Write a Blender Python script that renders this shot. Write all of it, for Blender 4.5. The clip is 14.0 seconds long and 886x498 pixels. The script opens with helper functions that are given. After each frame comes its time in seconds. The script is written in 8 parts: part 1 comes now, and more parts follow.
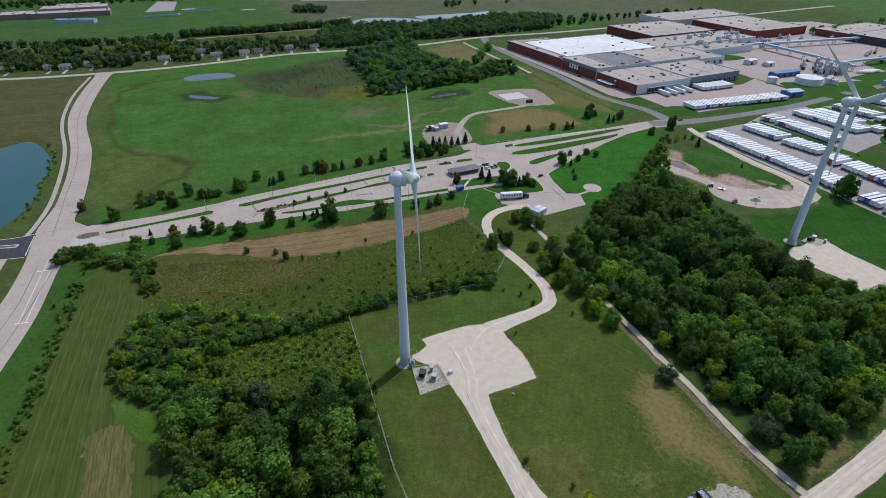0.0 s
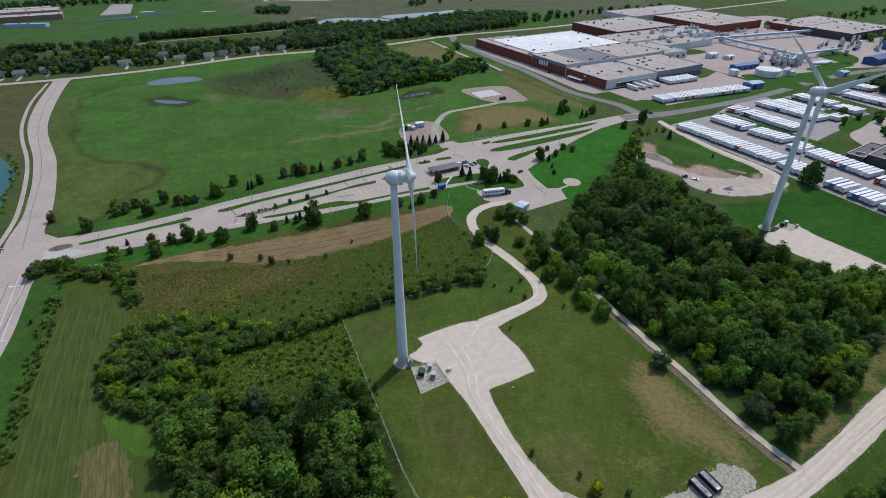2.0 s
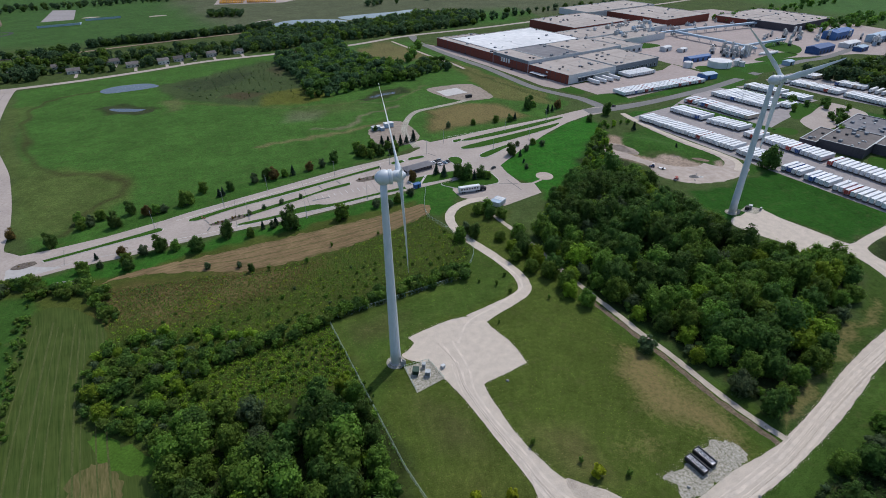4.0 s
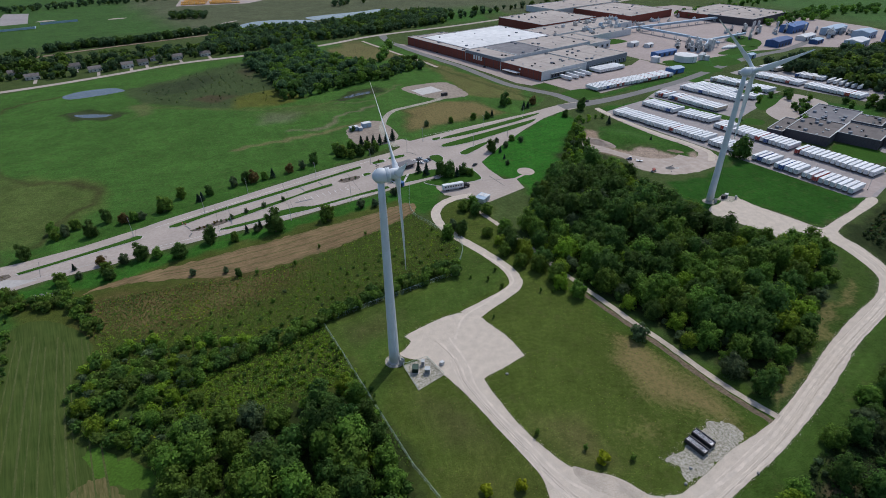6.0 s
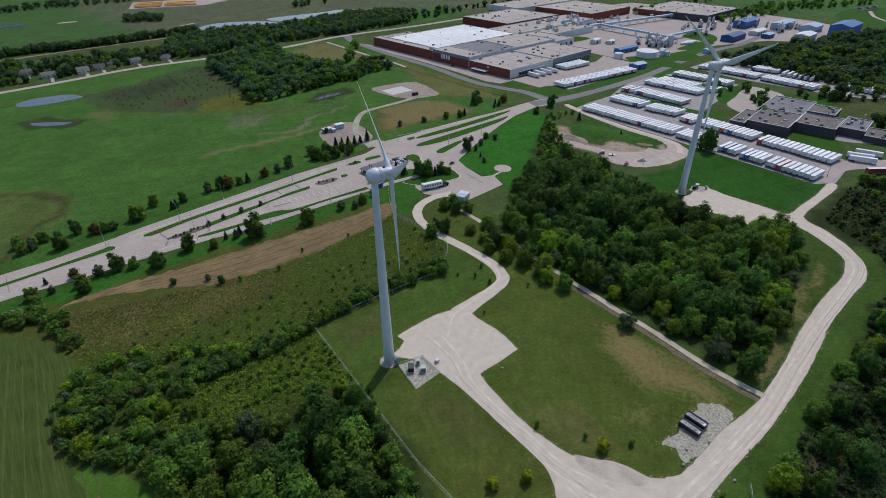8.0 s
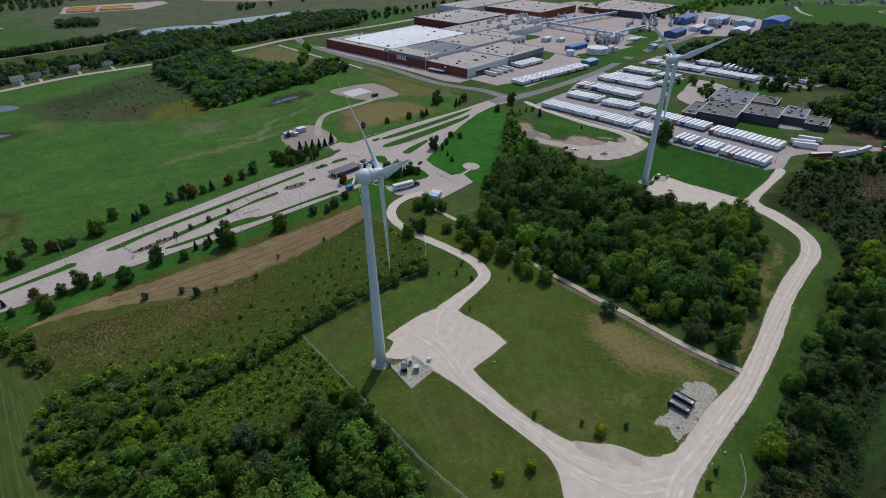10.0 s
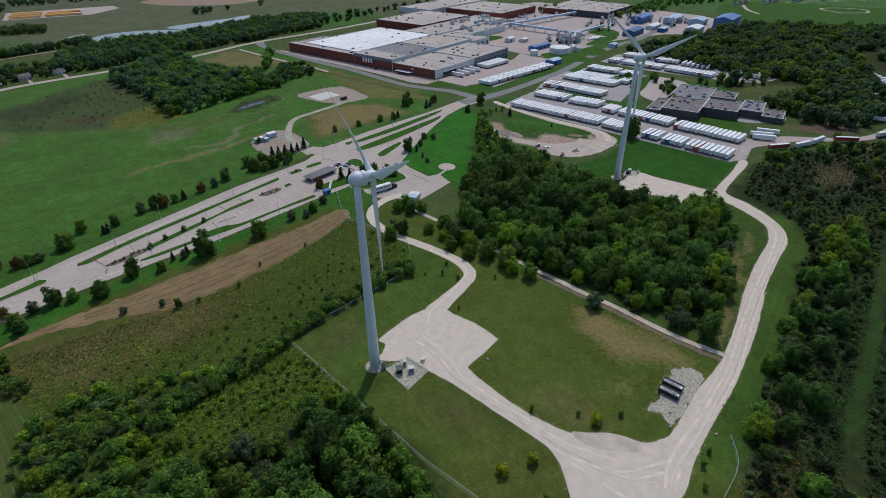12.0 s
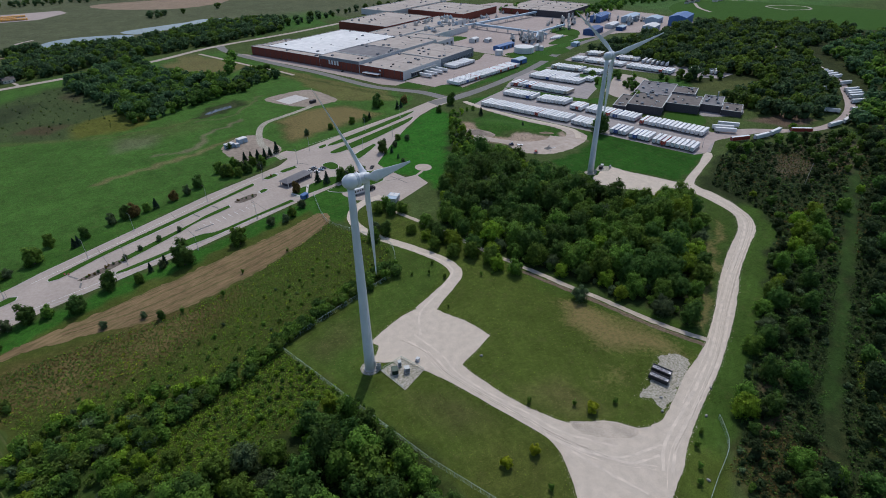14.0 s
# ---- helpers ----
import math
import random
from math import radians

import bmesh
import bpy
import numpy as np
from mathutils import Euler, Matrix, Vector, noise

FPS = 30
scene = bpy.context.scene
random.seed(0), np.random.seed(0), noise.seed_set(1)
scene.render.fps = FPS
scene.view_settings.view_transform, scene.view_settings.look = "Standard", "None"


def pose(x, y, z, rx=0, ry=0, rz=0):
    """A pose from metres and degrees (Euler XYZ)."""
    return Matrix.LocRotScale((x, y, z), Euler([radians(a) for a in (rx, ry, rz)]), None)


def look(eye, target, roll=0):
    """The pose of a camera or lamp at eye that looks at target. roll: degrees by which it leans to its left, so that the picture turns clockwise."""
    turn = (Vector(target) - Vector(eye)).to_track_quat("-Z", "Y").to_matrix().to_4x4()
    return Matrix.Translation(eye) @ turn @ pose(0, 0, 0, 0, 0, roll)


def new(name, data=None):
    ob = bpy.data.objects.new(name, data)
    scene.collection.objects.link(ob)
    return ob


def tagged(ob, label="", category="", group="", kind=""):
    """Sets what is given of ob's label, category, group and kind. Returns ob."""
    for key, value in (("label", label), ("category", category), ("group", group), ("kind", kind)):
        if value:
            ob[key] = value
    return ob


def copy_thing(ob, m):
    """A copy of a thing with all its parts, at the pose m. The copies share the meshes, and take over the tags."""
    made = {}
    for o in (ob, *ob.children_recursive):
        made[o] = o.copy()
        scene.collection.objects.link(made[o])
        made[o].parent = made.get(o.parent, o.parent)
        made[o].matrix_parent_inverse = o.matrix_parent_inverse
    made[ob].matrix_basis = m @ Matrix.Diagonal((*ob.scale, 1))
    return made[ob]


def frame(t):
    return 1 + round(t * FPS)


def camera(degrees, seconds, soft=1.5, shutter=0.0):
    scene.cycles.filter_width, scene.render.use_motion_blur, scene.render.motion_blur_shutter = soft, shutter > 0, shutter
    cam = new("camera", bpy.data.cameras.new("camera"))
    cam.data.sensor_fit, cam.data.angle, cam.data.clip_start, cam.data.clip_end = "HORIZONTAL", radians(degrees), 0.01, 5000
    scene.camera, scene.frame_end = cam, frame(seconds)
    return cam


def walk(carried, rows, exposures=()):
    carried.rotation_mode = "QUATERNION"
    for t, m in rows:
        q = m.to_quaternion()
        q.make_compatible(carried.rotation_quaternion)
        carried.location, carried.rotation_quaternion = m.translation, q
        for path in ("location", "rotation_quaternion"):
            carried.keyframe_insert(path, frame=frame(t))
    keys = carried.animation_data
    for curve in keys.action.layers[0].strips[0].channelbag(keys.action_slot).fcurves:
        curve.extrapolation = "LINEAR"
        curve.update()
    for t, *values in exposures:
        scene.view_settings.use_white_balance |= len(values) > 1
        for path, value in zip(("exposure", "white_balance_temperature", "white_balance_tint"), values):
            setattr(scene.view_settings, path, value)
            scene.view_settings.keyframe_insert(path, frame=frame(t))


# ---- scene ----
cam = camera(79.5, 14.0, soft=0.9)
PATH = [
    (0, (-0.94, -3.942, 144.715), (-0.767, -2.25, 143.664), 0.2),
    (0.5, (-3.199, -3.687, 144.643), (-2.99, -1.999, 143.591), 0.0),
    (1, (-5.593, -3.508, 144.543), (-5.356, -1.824, 143.491), 0.1),
    (1.5, (-7.81, -3.33, 144.404), (-7.552, -1.649, 143.352), 0.0),
    (2, (-9.993, -3.105, 144.273), (-9.708, -1.429, 143.22), -0.0),
    (2.5, (-12.081, -2.8, 144.149), (-11.764, -1.131, 143.095), -0.2),
    (3, (-14.357, -2.7, 144.154), (-14.004, -1.037, 143.1), -0.3),
    (5.5, (-25.29, -0.889, 143.461), (-24.798, 0.736, 142.404), -0.6),
    (6, (-27.458, -0.598, 143.453), (-26.941, 1.019, 142.396), -0.6),
    (6.5, (-29.772, -0.169, 143.485), (-29.227, 1.438, 142.428), -0.6),
    (7, (-31.943, 0.352, 143.392), (-31.372, 1.951, 142.335), -0.7),
    (7.5, (-34.062, 0.974, 143.345), (-33.462, 2.562, 142.287), -0.6),
    (8, (-36.124, 1.51, 143.366), (-35.492, 3.085, 142.307), -0.6),
    (10.5, (-49.724, 6.333, 143.03), (-48.908, 7.822, 141.974), -0.5),
    (11, (-51.77, 7.113, 143.126), (-50.927, 8.589, 142.071), -0.5),
    (11.5, (-53.622, 7.924, 143.214), (-52.754, 9.385, 142.159), -0.5),
    (12, (-55.595, 8.82, 143.301), (-54.699, 10.264, 142.247), -0.5),
    (12.5, (-57.662, 9.849, 143.366), (-56.738, 11.276, 142.313), -0.4),
    (13, (-59.674, 10.705, 143.528), (-58.725, 12.115, 142.475), -0.5),
    (13.5, (-62.025, 11.57, 143.598), (-61.047, 12.961, 142.546), -0.5),
    (14, (-64.087, 12.628, 143.646), (-63.085, 14.002, 142.594), -0.5),
]
walk(cam, [(t, look(eye, goal, roll)) for t, eye, goal, roll in PATH], [(0, -0.02, 6120, 10), (3, -0.05, 6120, 10), (6.5, -0.21, 6120, 10), (14, -0.27, 6120, 10)])

# ---- light ----
SUN_AZ, SUN_EL = 45.0, 54.0
world = bpy.data.worlds.new("world")
scene.world = world
world.use_nodes = True
wn = world.node_tree.nodes
sky = wn.new("ShaderNodeTexSky")
sky.sky_type = 'NISHITA'
sky.sun_disc = False
sky.sun_elevation, sky.sun_rotation = radians(SUN_EL), radians(SUN_AZ)
sky.air_density, sky.dust_density = 1.0, 1.5
world.node_tree.links.new(sky.outputs[0], wn["Background"].inputs[0])
wn["Background"].inputs[1].default_value = 0.14
sun = new("sun", bpy.data.lights.new("sun", 'SUN'))
sun.data.energy, sun.data.angle, sun.data.color = 2.5, radians(0.6), (1.0, 0.95, 0.87)
to_sun = Vector((math.sin(radians(SUN_AZ)) * math.cos(radians(SUN_EL)), math.cos(radians(SUN_AZ)) * math.cos(radians(SUN_EL)), math.sin(radians(SUN_EL))))
sun.matrix_world = look((0, 0, 300), Vector((0, 0, 300)) - to_sun)


# ---- materials ----
def surface(name, dark, light, scale=1.0, rough=0.85, bump=0.0, metal=0.0, coarse=0.0, vary=0.0, island=0.0, spec=0.3, stretch=None):
    """A mottled surface: fine grain between two colours, a coarse stain over it, and variation from object to object or piece to piece."""
    m = bpy.data.materials.new(name)
    m.use_nodes = True
    n, l = m.node_tree.nodes, m.node_tree.links
    b = n["Principled BSDF"]
    b.inputs["Roughness"].default_value = rough
    b.inputs["Metallic"].default_value = metal
    b.inputs["Specular IOR Level"].default_value = spec
    co = n.new("ShaderNodeTexCoord")
    src = co.outputs["Object"]
    if stretch:
        mp = n.new("ShaderNodeMapping")
        mp.vector_type = 'TEXTURE'
        mp.inputs["Rotation"].default_value = (0, 0, radians(stretch[0]))
        mp.inputs["Scale"].default_value = stretch[1]
        l.new(src, mp.inputs[0])
        src = mp.outputs[0]
    t = n.new("ShaderNodeTexNoise")
    t.inputs["Scale"].default_value = scale
    t.inputs["Detail"].default_value = 6
    t.inputs["Roughness"].default_value = 0.65
    l.new(src, t.inputs["Vector"])
    r = n.new("ShaderNodeMapRange")
    r.inputs["From Min"].default_value, r.inputs["From Max"].default_value = 0.3, 0.7
    l.new(t.outputs["Fac"], r.inputs["Value"])
    mix = n.new("ShaderNodeMix")
    mix.data_type = 'RGBA'
    mix.inputs["A"].default_value, mix.inputs["B"].default_value = (*dark, 1), (*light, 1)
    l.new(r.outputs[0], mix.inputs["Factor"])
    col = mix.outputs["Result"]

    def times(col, value, low, high):
        mr = n.new("ShaderNodeMapRange")
        mr.inputs["To Min"].default_value, mr.inputs["To Max"].default_value = low, high
        l.new(value, mr.inputs["Value"])
        h = n.new("ShaderNodeHueSaturation")
        l.new(mr.outputs[0], h.inputs["Value"])
        l.new(col, h.inputs["Color"])
        return h.outputs[0]

    if coarse:
        t2 = n.new("ShaderNodeTexNoise")
        t2.inputs["Scale"].default_value = scale * 0.09
        t2.inputs["Detail"].default_value = 4
        l.new(co.outputs["Object"], t2.inputs["Vector"])
        col = times(col, t2.outputs["Fac"], 1 - 2 * coarse, 1 + 2 * coarse)
    if vary:
        col = times(col, n.new("ShaderNodeObjectInfo").outputs["Random"], 1 - vary, 1 + vary)
    if island:
        col = times(col, n.new("ShaderNodeNewGeometry").outputs["Random Per Island"], 1 - island, 1 + island)
    l.new(col, b.inputs["Base Color"])
    if bump:
        bp = n.new("ShaderNodeBump")
        bp.inputs["Strength"].default_value, bp.inputs["Distance"].default_value = bump, 0.3
        l.new(t.outputs["Fac"], bp.inputs["Height"])
        l.new(bp.outputs[0], b.inputs["Normal"])
    return m


def leafy(name, dark, light, island=0.35):
    m = surface(name, dark, light, 0.35, 0.7, vary=0.22, island=island, spec=0.12)
    n, l = m.node_tree.nodes, m.node_tree.links
    b = n["Principled BSDF"]
    # each plant leans a little to yellow or to blue-green
    hue = n.new("ShaderNodeHueSaturation")
    mr = n.new("ShaderNodeMapRange")
    mr.inputs["To Min"].default_value, mr.inputs["To Max"].default_value = 0.490, 0.514
    l.new(n.new("ShaderNodeObjectInfo").outputs["Random"], mr.inputs["Value"])
    l.new(mr.outputs[0], hue.inputs["Hue"])
    l.new(b.inputs["Base Color"].links[0].from_socket, hue.inputs["Color"])
    l.new(hue.outputs[0], b.inputs["Base Color"])
    tr = n.new("ShaderNodeBsdfTranslucent")
    l.new(hue.outputs[0], tr.inputs[0])
    ms = n.new("ShaderNodeMixShader")
    ms.inputs[0].default_value = 0.50
    l.new(b.outputs[0], ms.inputs[1])
    l.new(tr.outputs[0], ms.inputs[2])
    l.new(ms.outputs[0], n["Material Output"].inputs[0])
    return m


def water(name, col, rough):
    m = surface(name, col, tuple(c * 1.25 for c in col), 0.06, rough, bump=0.0, spec=0.28)
    return m


M = {}
M["gravel"] = surface("gravel", (0.47, 0.400, 0.328), (0.62, 0.535, 0.445), 3.6, 0.95, 0.12, coarse=0.11, spec=0.1)
M["gravel_track"] = surface("gravel_track", (0.54, 0.465, 0.39), (0.68, 0.59, 0.50), 3.0, 0.95, 0.12, coarse=0.18, spec=0.1)
M["gravel_worn"] = surface("gravel_worn", (0.38, 0.32, 0.255), (0.55, 0.475, 0.40), 2.2, 0.95, 0.12, coarse=0.20, spec=0.1)
M["gravel_grey"] = surface("gravel_grey", (0.13, 0.13, 0.07), (0.56, 0.51, 0.45), 1.2, 0.95, 0.2, coarse=0.16, spec=0.1)
M["lot"] = surface("lot", (0.37, 0.30, 0.25), (0.50, 0.425, 0.37), 0.25, 0.95, 0.1, coarse=0.14, spec=0.1)
M["site_dirt"] = surface("site_dirt", (0.22, 0.175, 0.135), (0.38, 0.32, 0.27), 0.35, 0.95, 0.1, coarse=0.16, spec=0.1)
M["mulch"] = surface("mulch", (0.09, 0.07, 0.055), (0.20, 0.17, 0.14), 0.8, 0.95, 0.2, coarse=0.1, spec=0.1)
M["dirt"] = surface("dirt", (0.17, 0.12, 0.08), (0.34, 0.26, 0.19), 0.5, 0.95, 0.4, coarse=0.15, spec=0.1)
M["ditch_soil"] = surface("ditch_soil", (0.085, 0.066, 0.042), (0.23, 0.175, 0.125), 0.9, 0.95, 0.4, coarse=0.2, spec=0.1)
M["concrete"] = surface("concrete", (0.36, 0.302, 0.262), (0.455, 0.388, 0.342), 0.6, 0.9, 0.1, coarse=0.10, spec=0.2)
M["concrete_new"] = surface("concrete_new", (0.48, 0.45, 0.42), (0.62, 0.59, 0.56), 0.5, 0.9, 0.1, coarse=0.06, spec=0.2)
M["concrete_pale"] = surface("concrete_pale", (0.40, 0.37, 0.345), (0.50, 0.47, 0.445), 0.5, 0.9, 0.1, coarse=0.06, spec=0.2)
M["yard"] = surface("yard", (0.27, 0.24, 0.235), (0.37, 0.335, 0.32), 0.25, 0.9, 0.1, coarse=0.10, spec=0.2)
M["yard_pink"] = surface("yard_pink", (0.33, 0.27, 0.245), (0.43, 0.355, 0.325), 0.25, 0.9, 0.1, coarse=0.10, spec=0.2)
M["asphalt"] = surface("asphalt", (0.035, 0.035, 0.04), (0.075, 0.075, 0.08), 0.8, 0.9, 0.2, coarse=0.1, spec=0.2)
M["asphalt_old"] = surface("asphalt_old", (0.15, 0.145, 0.14), (0.23, 0.22, 0.21), 0.5, 0.9, 0.1, coarse=0.1, spec=0.2)
M["road_mark"] = surface("road_mark", (0.62, 0.62, 0.60), (0.80, 0.80, 0.78), 2.0, 0.7)
M["lawn"] = surface("lawn", (0.026, 0.070, 0.009), (0.048, 0.115, 0.016), 0.9, 0.95, 0.3, coarse=0.10, spec=0.05)
M["hay"] = surface("hay", (0.105, 0.095, 0.038), (0.29, 0.190, 0.108), 0.8, 0.95, 0.3, coarse=0.20, spec=0.05, stretch=(14, (5.0, 1.0, 1.0)))
M["hay_row"] = surface("hay_row", (0.165, 0.112, 0.058), (0.31, 0.205, 0.118), 1.6, 0.95, 0.4, coarse=0.16, spec=0.05, stretch=(14, (3.0, 1.0, 1.0)))
M["hay_stubble"] = surface("hay_stubble", (0.085, 0.092, 0.030), (0.19, 0.145, 0.07), 1.6, 0.95, 0.3, coarse=0.16, spec=0.05, stretch=(14, (3.0, 1.0, 1.0)))
M["mown"] = surface("mown", (0.036, 0.064, 0.013), (0.080, 0.104, 0.026), 1.3, 0.95, 0.3, coarse=0.18, spec=0.05, stretch=(107, (22.0, 1.0, 1.0)))
M["mown_dry"] = surface("mown_dry", (0.055, 0.072, 0.018), (0.185, 0.148, 0.066), 1.1, 0.95, 0.3, coarse=0.2, spec=0.05, stretch=(107, (8.0, 1.0, 1.0)))
M["mown_green"] = surface("mown_green", (0.045, 0.09, 0.014), (0.085, 0.17, 0.022), 1.1, 0.95, 0.3, coarse=0.2, spec=0.05)
M["mown_pale"] = surface("mown_pale", (0.050, 0.072, 0.017), (0.115, 0.125, 0.046), 1.6, 0.95, 0.3, coarse=0.2, spec=0.05)
M["paint_white"] = surface("paint_white", (0.62, 0.65, 0.68), (0.70, 0.73, 0.76), 0.25, 0.4, coarse=0.04, spec=0.4)
M["blade"] = surface("blade", (0.66, 0.69, 0.72), (0.72, 0.75, 0.77), 0.3, 0.35, spec=0.4)
M["steel"] = surface("steel", (0.35, 0.36, 0.37), (0.50, 0.51, 0.52), 2.0, 0.45, metal=0.7)
M["fence_wire"] = surface("fence_wire", (0.28, 0.37, 0.32), (0.41, 0.49, 0.44), 2.0, 0.6, metal=0.2)
M["galv"] = surface("galv", (0.32, 0.34, 0.35), (0.46, 0.48, 0.49), 2.0, 0.6, metal=0.3)
M["dark_metal"] = surface("dark_metal", (0.02, 0.02, 0.022), (0.05, 0.05, 0.055), 2.0, 0.6)
M["cabinet_green"] = surface("cabinet_green", (0.018, 0.045, 0.032), (0.035, 0.075, 0.052), 2.0, 0.5)
M["rubber"] = surface("rubber", (0.015, 0.015, 0.015), (0.03, 0.03, 0.03), 3.0, 0.85)
M["box_white"] = surface("box_white", (0.66, 0.67, 0.68), (0.80, 0.80, 0.80), 0.3, 0.5, coarse=0.05, vary=0.12, spec=0.3)
M["box_red"] = surface("box_red", (0.34, 0.045, 0.03), (0.45, 0.07, 0.045), 0.4, 0.5, vary=0.2)
M["box_blue"] = surface("box_blue", (0.035, 0.08, 0.26), (0.06, 0.13, 0.36), 0.4, 0.5, vary=0.2)
M["box_tan"] = surface("box_tan", (0.40, 0.32, 0.24), (0.52, 0.43, 0.34), 0.4, 0.5, vary=0.15)
M["roof_tan"] = surface("roof_tan", (0.37, 0.32, 0.285), (0.49, 0.435, 0.395), 0.12, 0.95, coarse=0.14, spec=0.1)
M["roof_white"] = surface("roof_white", (0.60, 0.60, 0.60), (0.80, 0.79, 0.78), 0.12, 0.8, coarse=0.12, spec=0.2)
M["roof_grey"] = surface("roof_grey", (0.17, 0.165, 0.175), (0.26, 0.25, 0.255), 0.12, 0.9, coarse=0.12, spec=0.1)
M["roof_dark"] = surface("roof_dark", (0.14, 0.125, 0.12), (0.22, 0.195, 0.18), 0.2, 0.9, coarse=0.12, spec=0.1)
M["brick_red"] = surface("brick_red", (0.16, 0.048, 0.036), (0.25, 0.08, 0.058), 0.8, 0.9, coarse=0.08, spec=0.1)
M["brick_tan"] = surface("brick_tan", (0.20, 0.135, 0.115), (0.29, 0.20, 0.17), 0.8, 0.9, coarse=0.08, spec=0.1)
M["siding_slate"] = surface("siding_slate", (0.15, 0.17, 0.20), (0.22, 0.24, 0.27), 0.4, 0.7, coarse=0.06)
M["siding_navy"] = surface("siding_navy", (0.03, 0.07, 0.19), (0.05, 0.11, 0.27), 0.4, 0.6, coarse=0.06)
M["bus_yellow"] = surface("bus_yellow", (0.62, 0.30, 0.03), (0.75, 0.38, 0.05), 0.5, 0.5, vary=0.1)
M["brick_dark"] = surface("brick_dark", (0.055, 0.05, 0.06), (0.095, 0.085, 0.095), 0.8, 0.85, coarse=0.08)
M["siding_white"] = surface("siding_white", (0.52, 0.53, 0.54), (0.66, 0.66, 0.66), 0.4, 0.7, coarse=0.06)
M["siding_pale_grey"] = surface("siding_pale_grey", (0.40, 0.43, 0.46), (0.52, 0.55, 0.58), 0.4, 0.7, coarse=0.06)
M["siding_blue"] = surface("siding_blue", (0.05, 0.12, 0.30), (0.08, 0.18, 0.40), 0.4, 0.6, coarse=0.06)
M["siding_pale"] = surface("siding_pale", (0.30, 0.40, 0.50), (0.40, 0.50, 0.60), 0.4, 0.6, coarse=0.06)
M["siding_house"] = surface("siding_house", (0.36, 0.33, 0.29), (0.62, 0.60, 0.56), 0.15, 0.8, vary=0.3)
M["shingle"] = surface("shingle", (0.09, 0.08, 0.075), (0.19, 0.17, 0.16), 0.6, 0.9, vary=0.35)
M["glass"] = surface("glass", (0.02, 0.025, 0.03), (0.04, 0.05, 0.06), 1.0, 0.08, spec=0.8)
M["bark"] = surface("bark", (0.05, 0.04, 0.03), (0.13, 0.105, 0.08), 2.0, 0.95, 0.4)
M["rock"] = surface("rock", (0.22, 0.21, 0.19), (0.42, 0.40, 0.37), 1.5, 0.95, 0.4, vary=0.2)
M["rubbish"] = surface("rubbish", (0.22, 0.21, 0.21), (0.85, 0.82, 0.82), 1.6, 0.8, island=0.45)
M["water_green"] = water("water_green", (0.018, 0.078, 0.074), 0.30)
M["water_grey"] = water("water_grey", (0.05, 0.06, 0.065), 0.12)
M["pond_mud"] = surface("pond_mud", (0.022, 0.034, 0.012), (0.060, 0.070, 0.028), 0.5, 0.95, 0.4, coarse=0.2, spec=0.1)
LEAF = {
    "straw": leafy("leaf_straw", (0.15, 0.13, 0.05), (0.26, 0.22, 0.10)),
    # paler, bluer leaves for distant trees: the haze is put into their colour
    "far": leafy("leaf_far_hazed", (0.060, 0.122, 0.050), (0.118, 0.195, 0.084)),
    "olive": leafy("leaf_olive", (0.092, 0.138, 0.024), (0.165, 0.228, 0.045)),
    "scrub": leafy("leaf_scrub", (0.030, 0.050, 0.018), (0.060, 0.088, 0.030)),
    "deep": leafy("leaf_deep", (0.061, 0.118, 0.024), (0.118, 0.204, 0.042)),
    "mid": leafy("leaf_mid", (0.097, 0.173, 0.024), (0.183, 0.296, 0.046)),
    "bright": leafy("leaf_bright", (0.160, 0.250, 0.019), (0.285, 0.405, 0.039)),
    "grey": leafy("leaf_grey", (0.082, 0.122, 0.052), (0.152, 0.206, 0.092)),
    "yellow": leafy("leaf_yellow", (0.25, 0.31, 0.012), (0.44, 0.50, 0.03)),
    "rust": leafy("leaf_rust", (0.115, 0.080, 0.026), (0.21, 0.145, 0.048)),
    "spruce": leafy("leaf_spruce", (0.022, 0.046, 0.030), (0.046, 0.082, 0.052), 0.25),
}


# ---- building blocks ----
def mesh_data(name, verts, faces, material=None, smooth=False):
    me = bpy.data.meshes.new(name)
    me.from_pydata([tuple(v) for v in verts], [], faces)
    if material:
        me.materials.append(material)
    if smooth:
        me.polygons.foreach_set("use_smooth", [True] * len(me.polygons))
    me.update()
    return me


def from_bm(name, bm, material, smooth=False):
    me = bpy.data.meshes.new(name)
    bmesh.ops.recalc_face_normals(bm, faces=bm.faces)
    bm.to_mesh(me)
    bm.free()
    me.materials.append(material)
    if smooth:
        me.polygons.foreach_set("use_smooth", [True] * len(me.polygons))
    return me


def part(name, bm, material, parent=None, label="", smooth=False, at=None):
    """Links a bmesh (or finished mesh data) as one mesh object under a thing."""
    me = bm if isinstance(bm, bpy.types.Mesh) else from_bm(name, bm, material, smooth)
    ob = new(name, me)
    ob.parent = parent
    if at is not None:
        ob.matrix_basis = at
    if label:
        ob["label"] = label
    return ob


def thing(name, m, label, category, group="", kind=""):
    ob = new(name)
    ob.empty_display_size = 0.5
    ob.matrix_basis = m
    return tagged(ob, label, category, group, kind)


def box(bm, x0, x1, y0, y1, z0, z1, bevel=0.0):
    r = bmesh.ops.create_cube(bm, size=1)
    for v in r["verts"]:
        v.co = Vector((x0 if v.co.x < 0 else x1, y0 if v.co.y < 0 else y1, z0 if v.co.z < 0 else z1))
    if bevel:
        es = list({e for v in r["verts"] for e in v.link_edges})
        bmesh.ops.bevel(bm, geom=es, offset=bevel, segments=1, affect='EDGES')
    return bm


def boxes(*args, bevel=0.0):
    bm = bmesh.new()
    for a in args:
        box(bm, *a, bevel=bevel)
    return bm


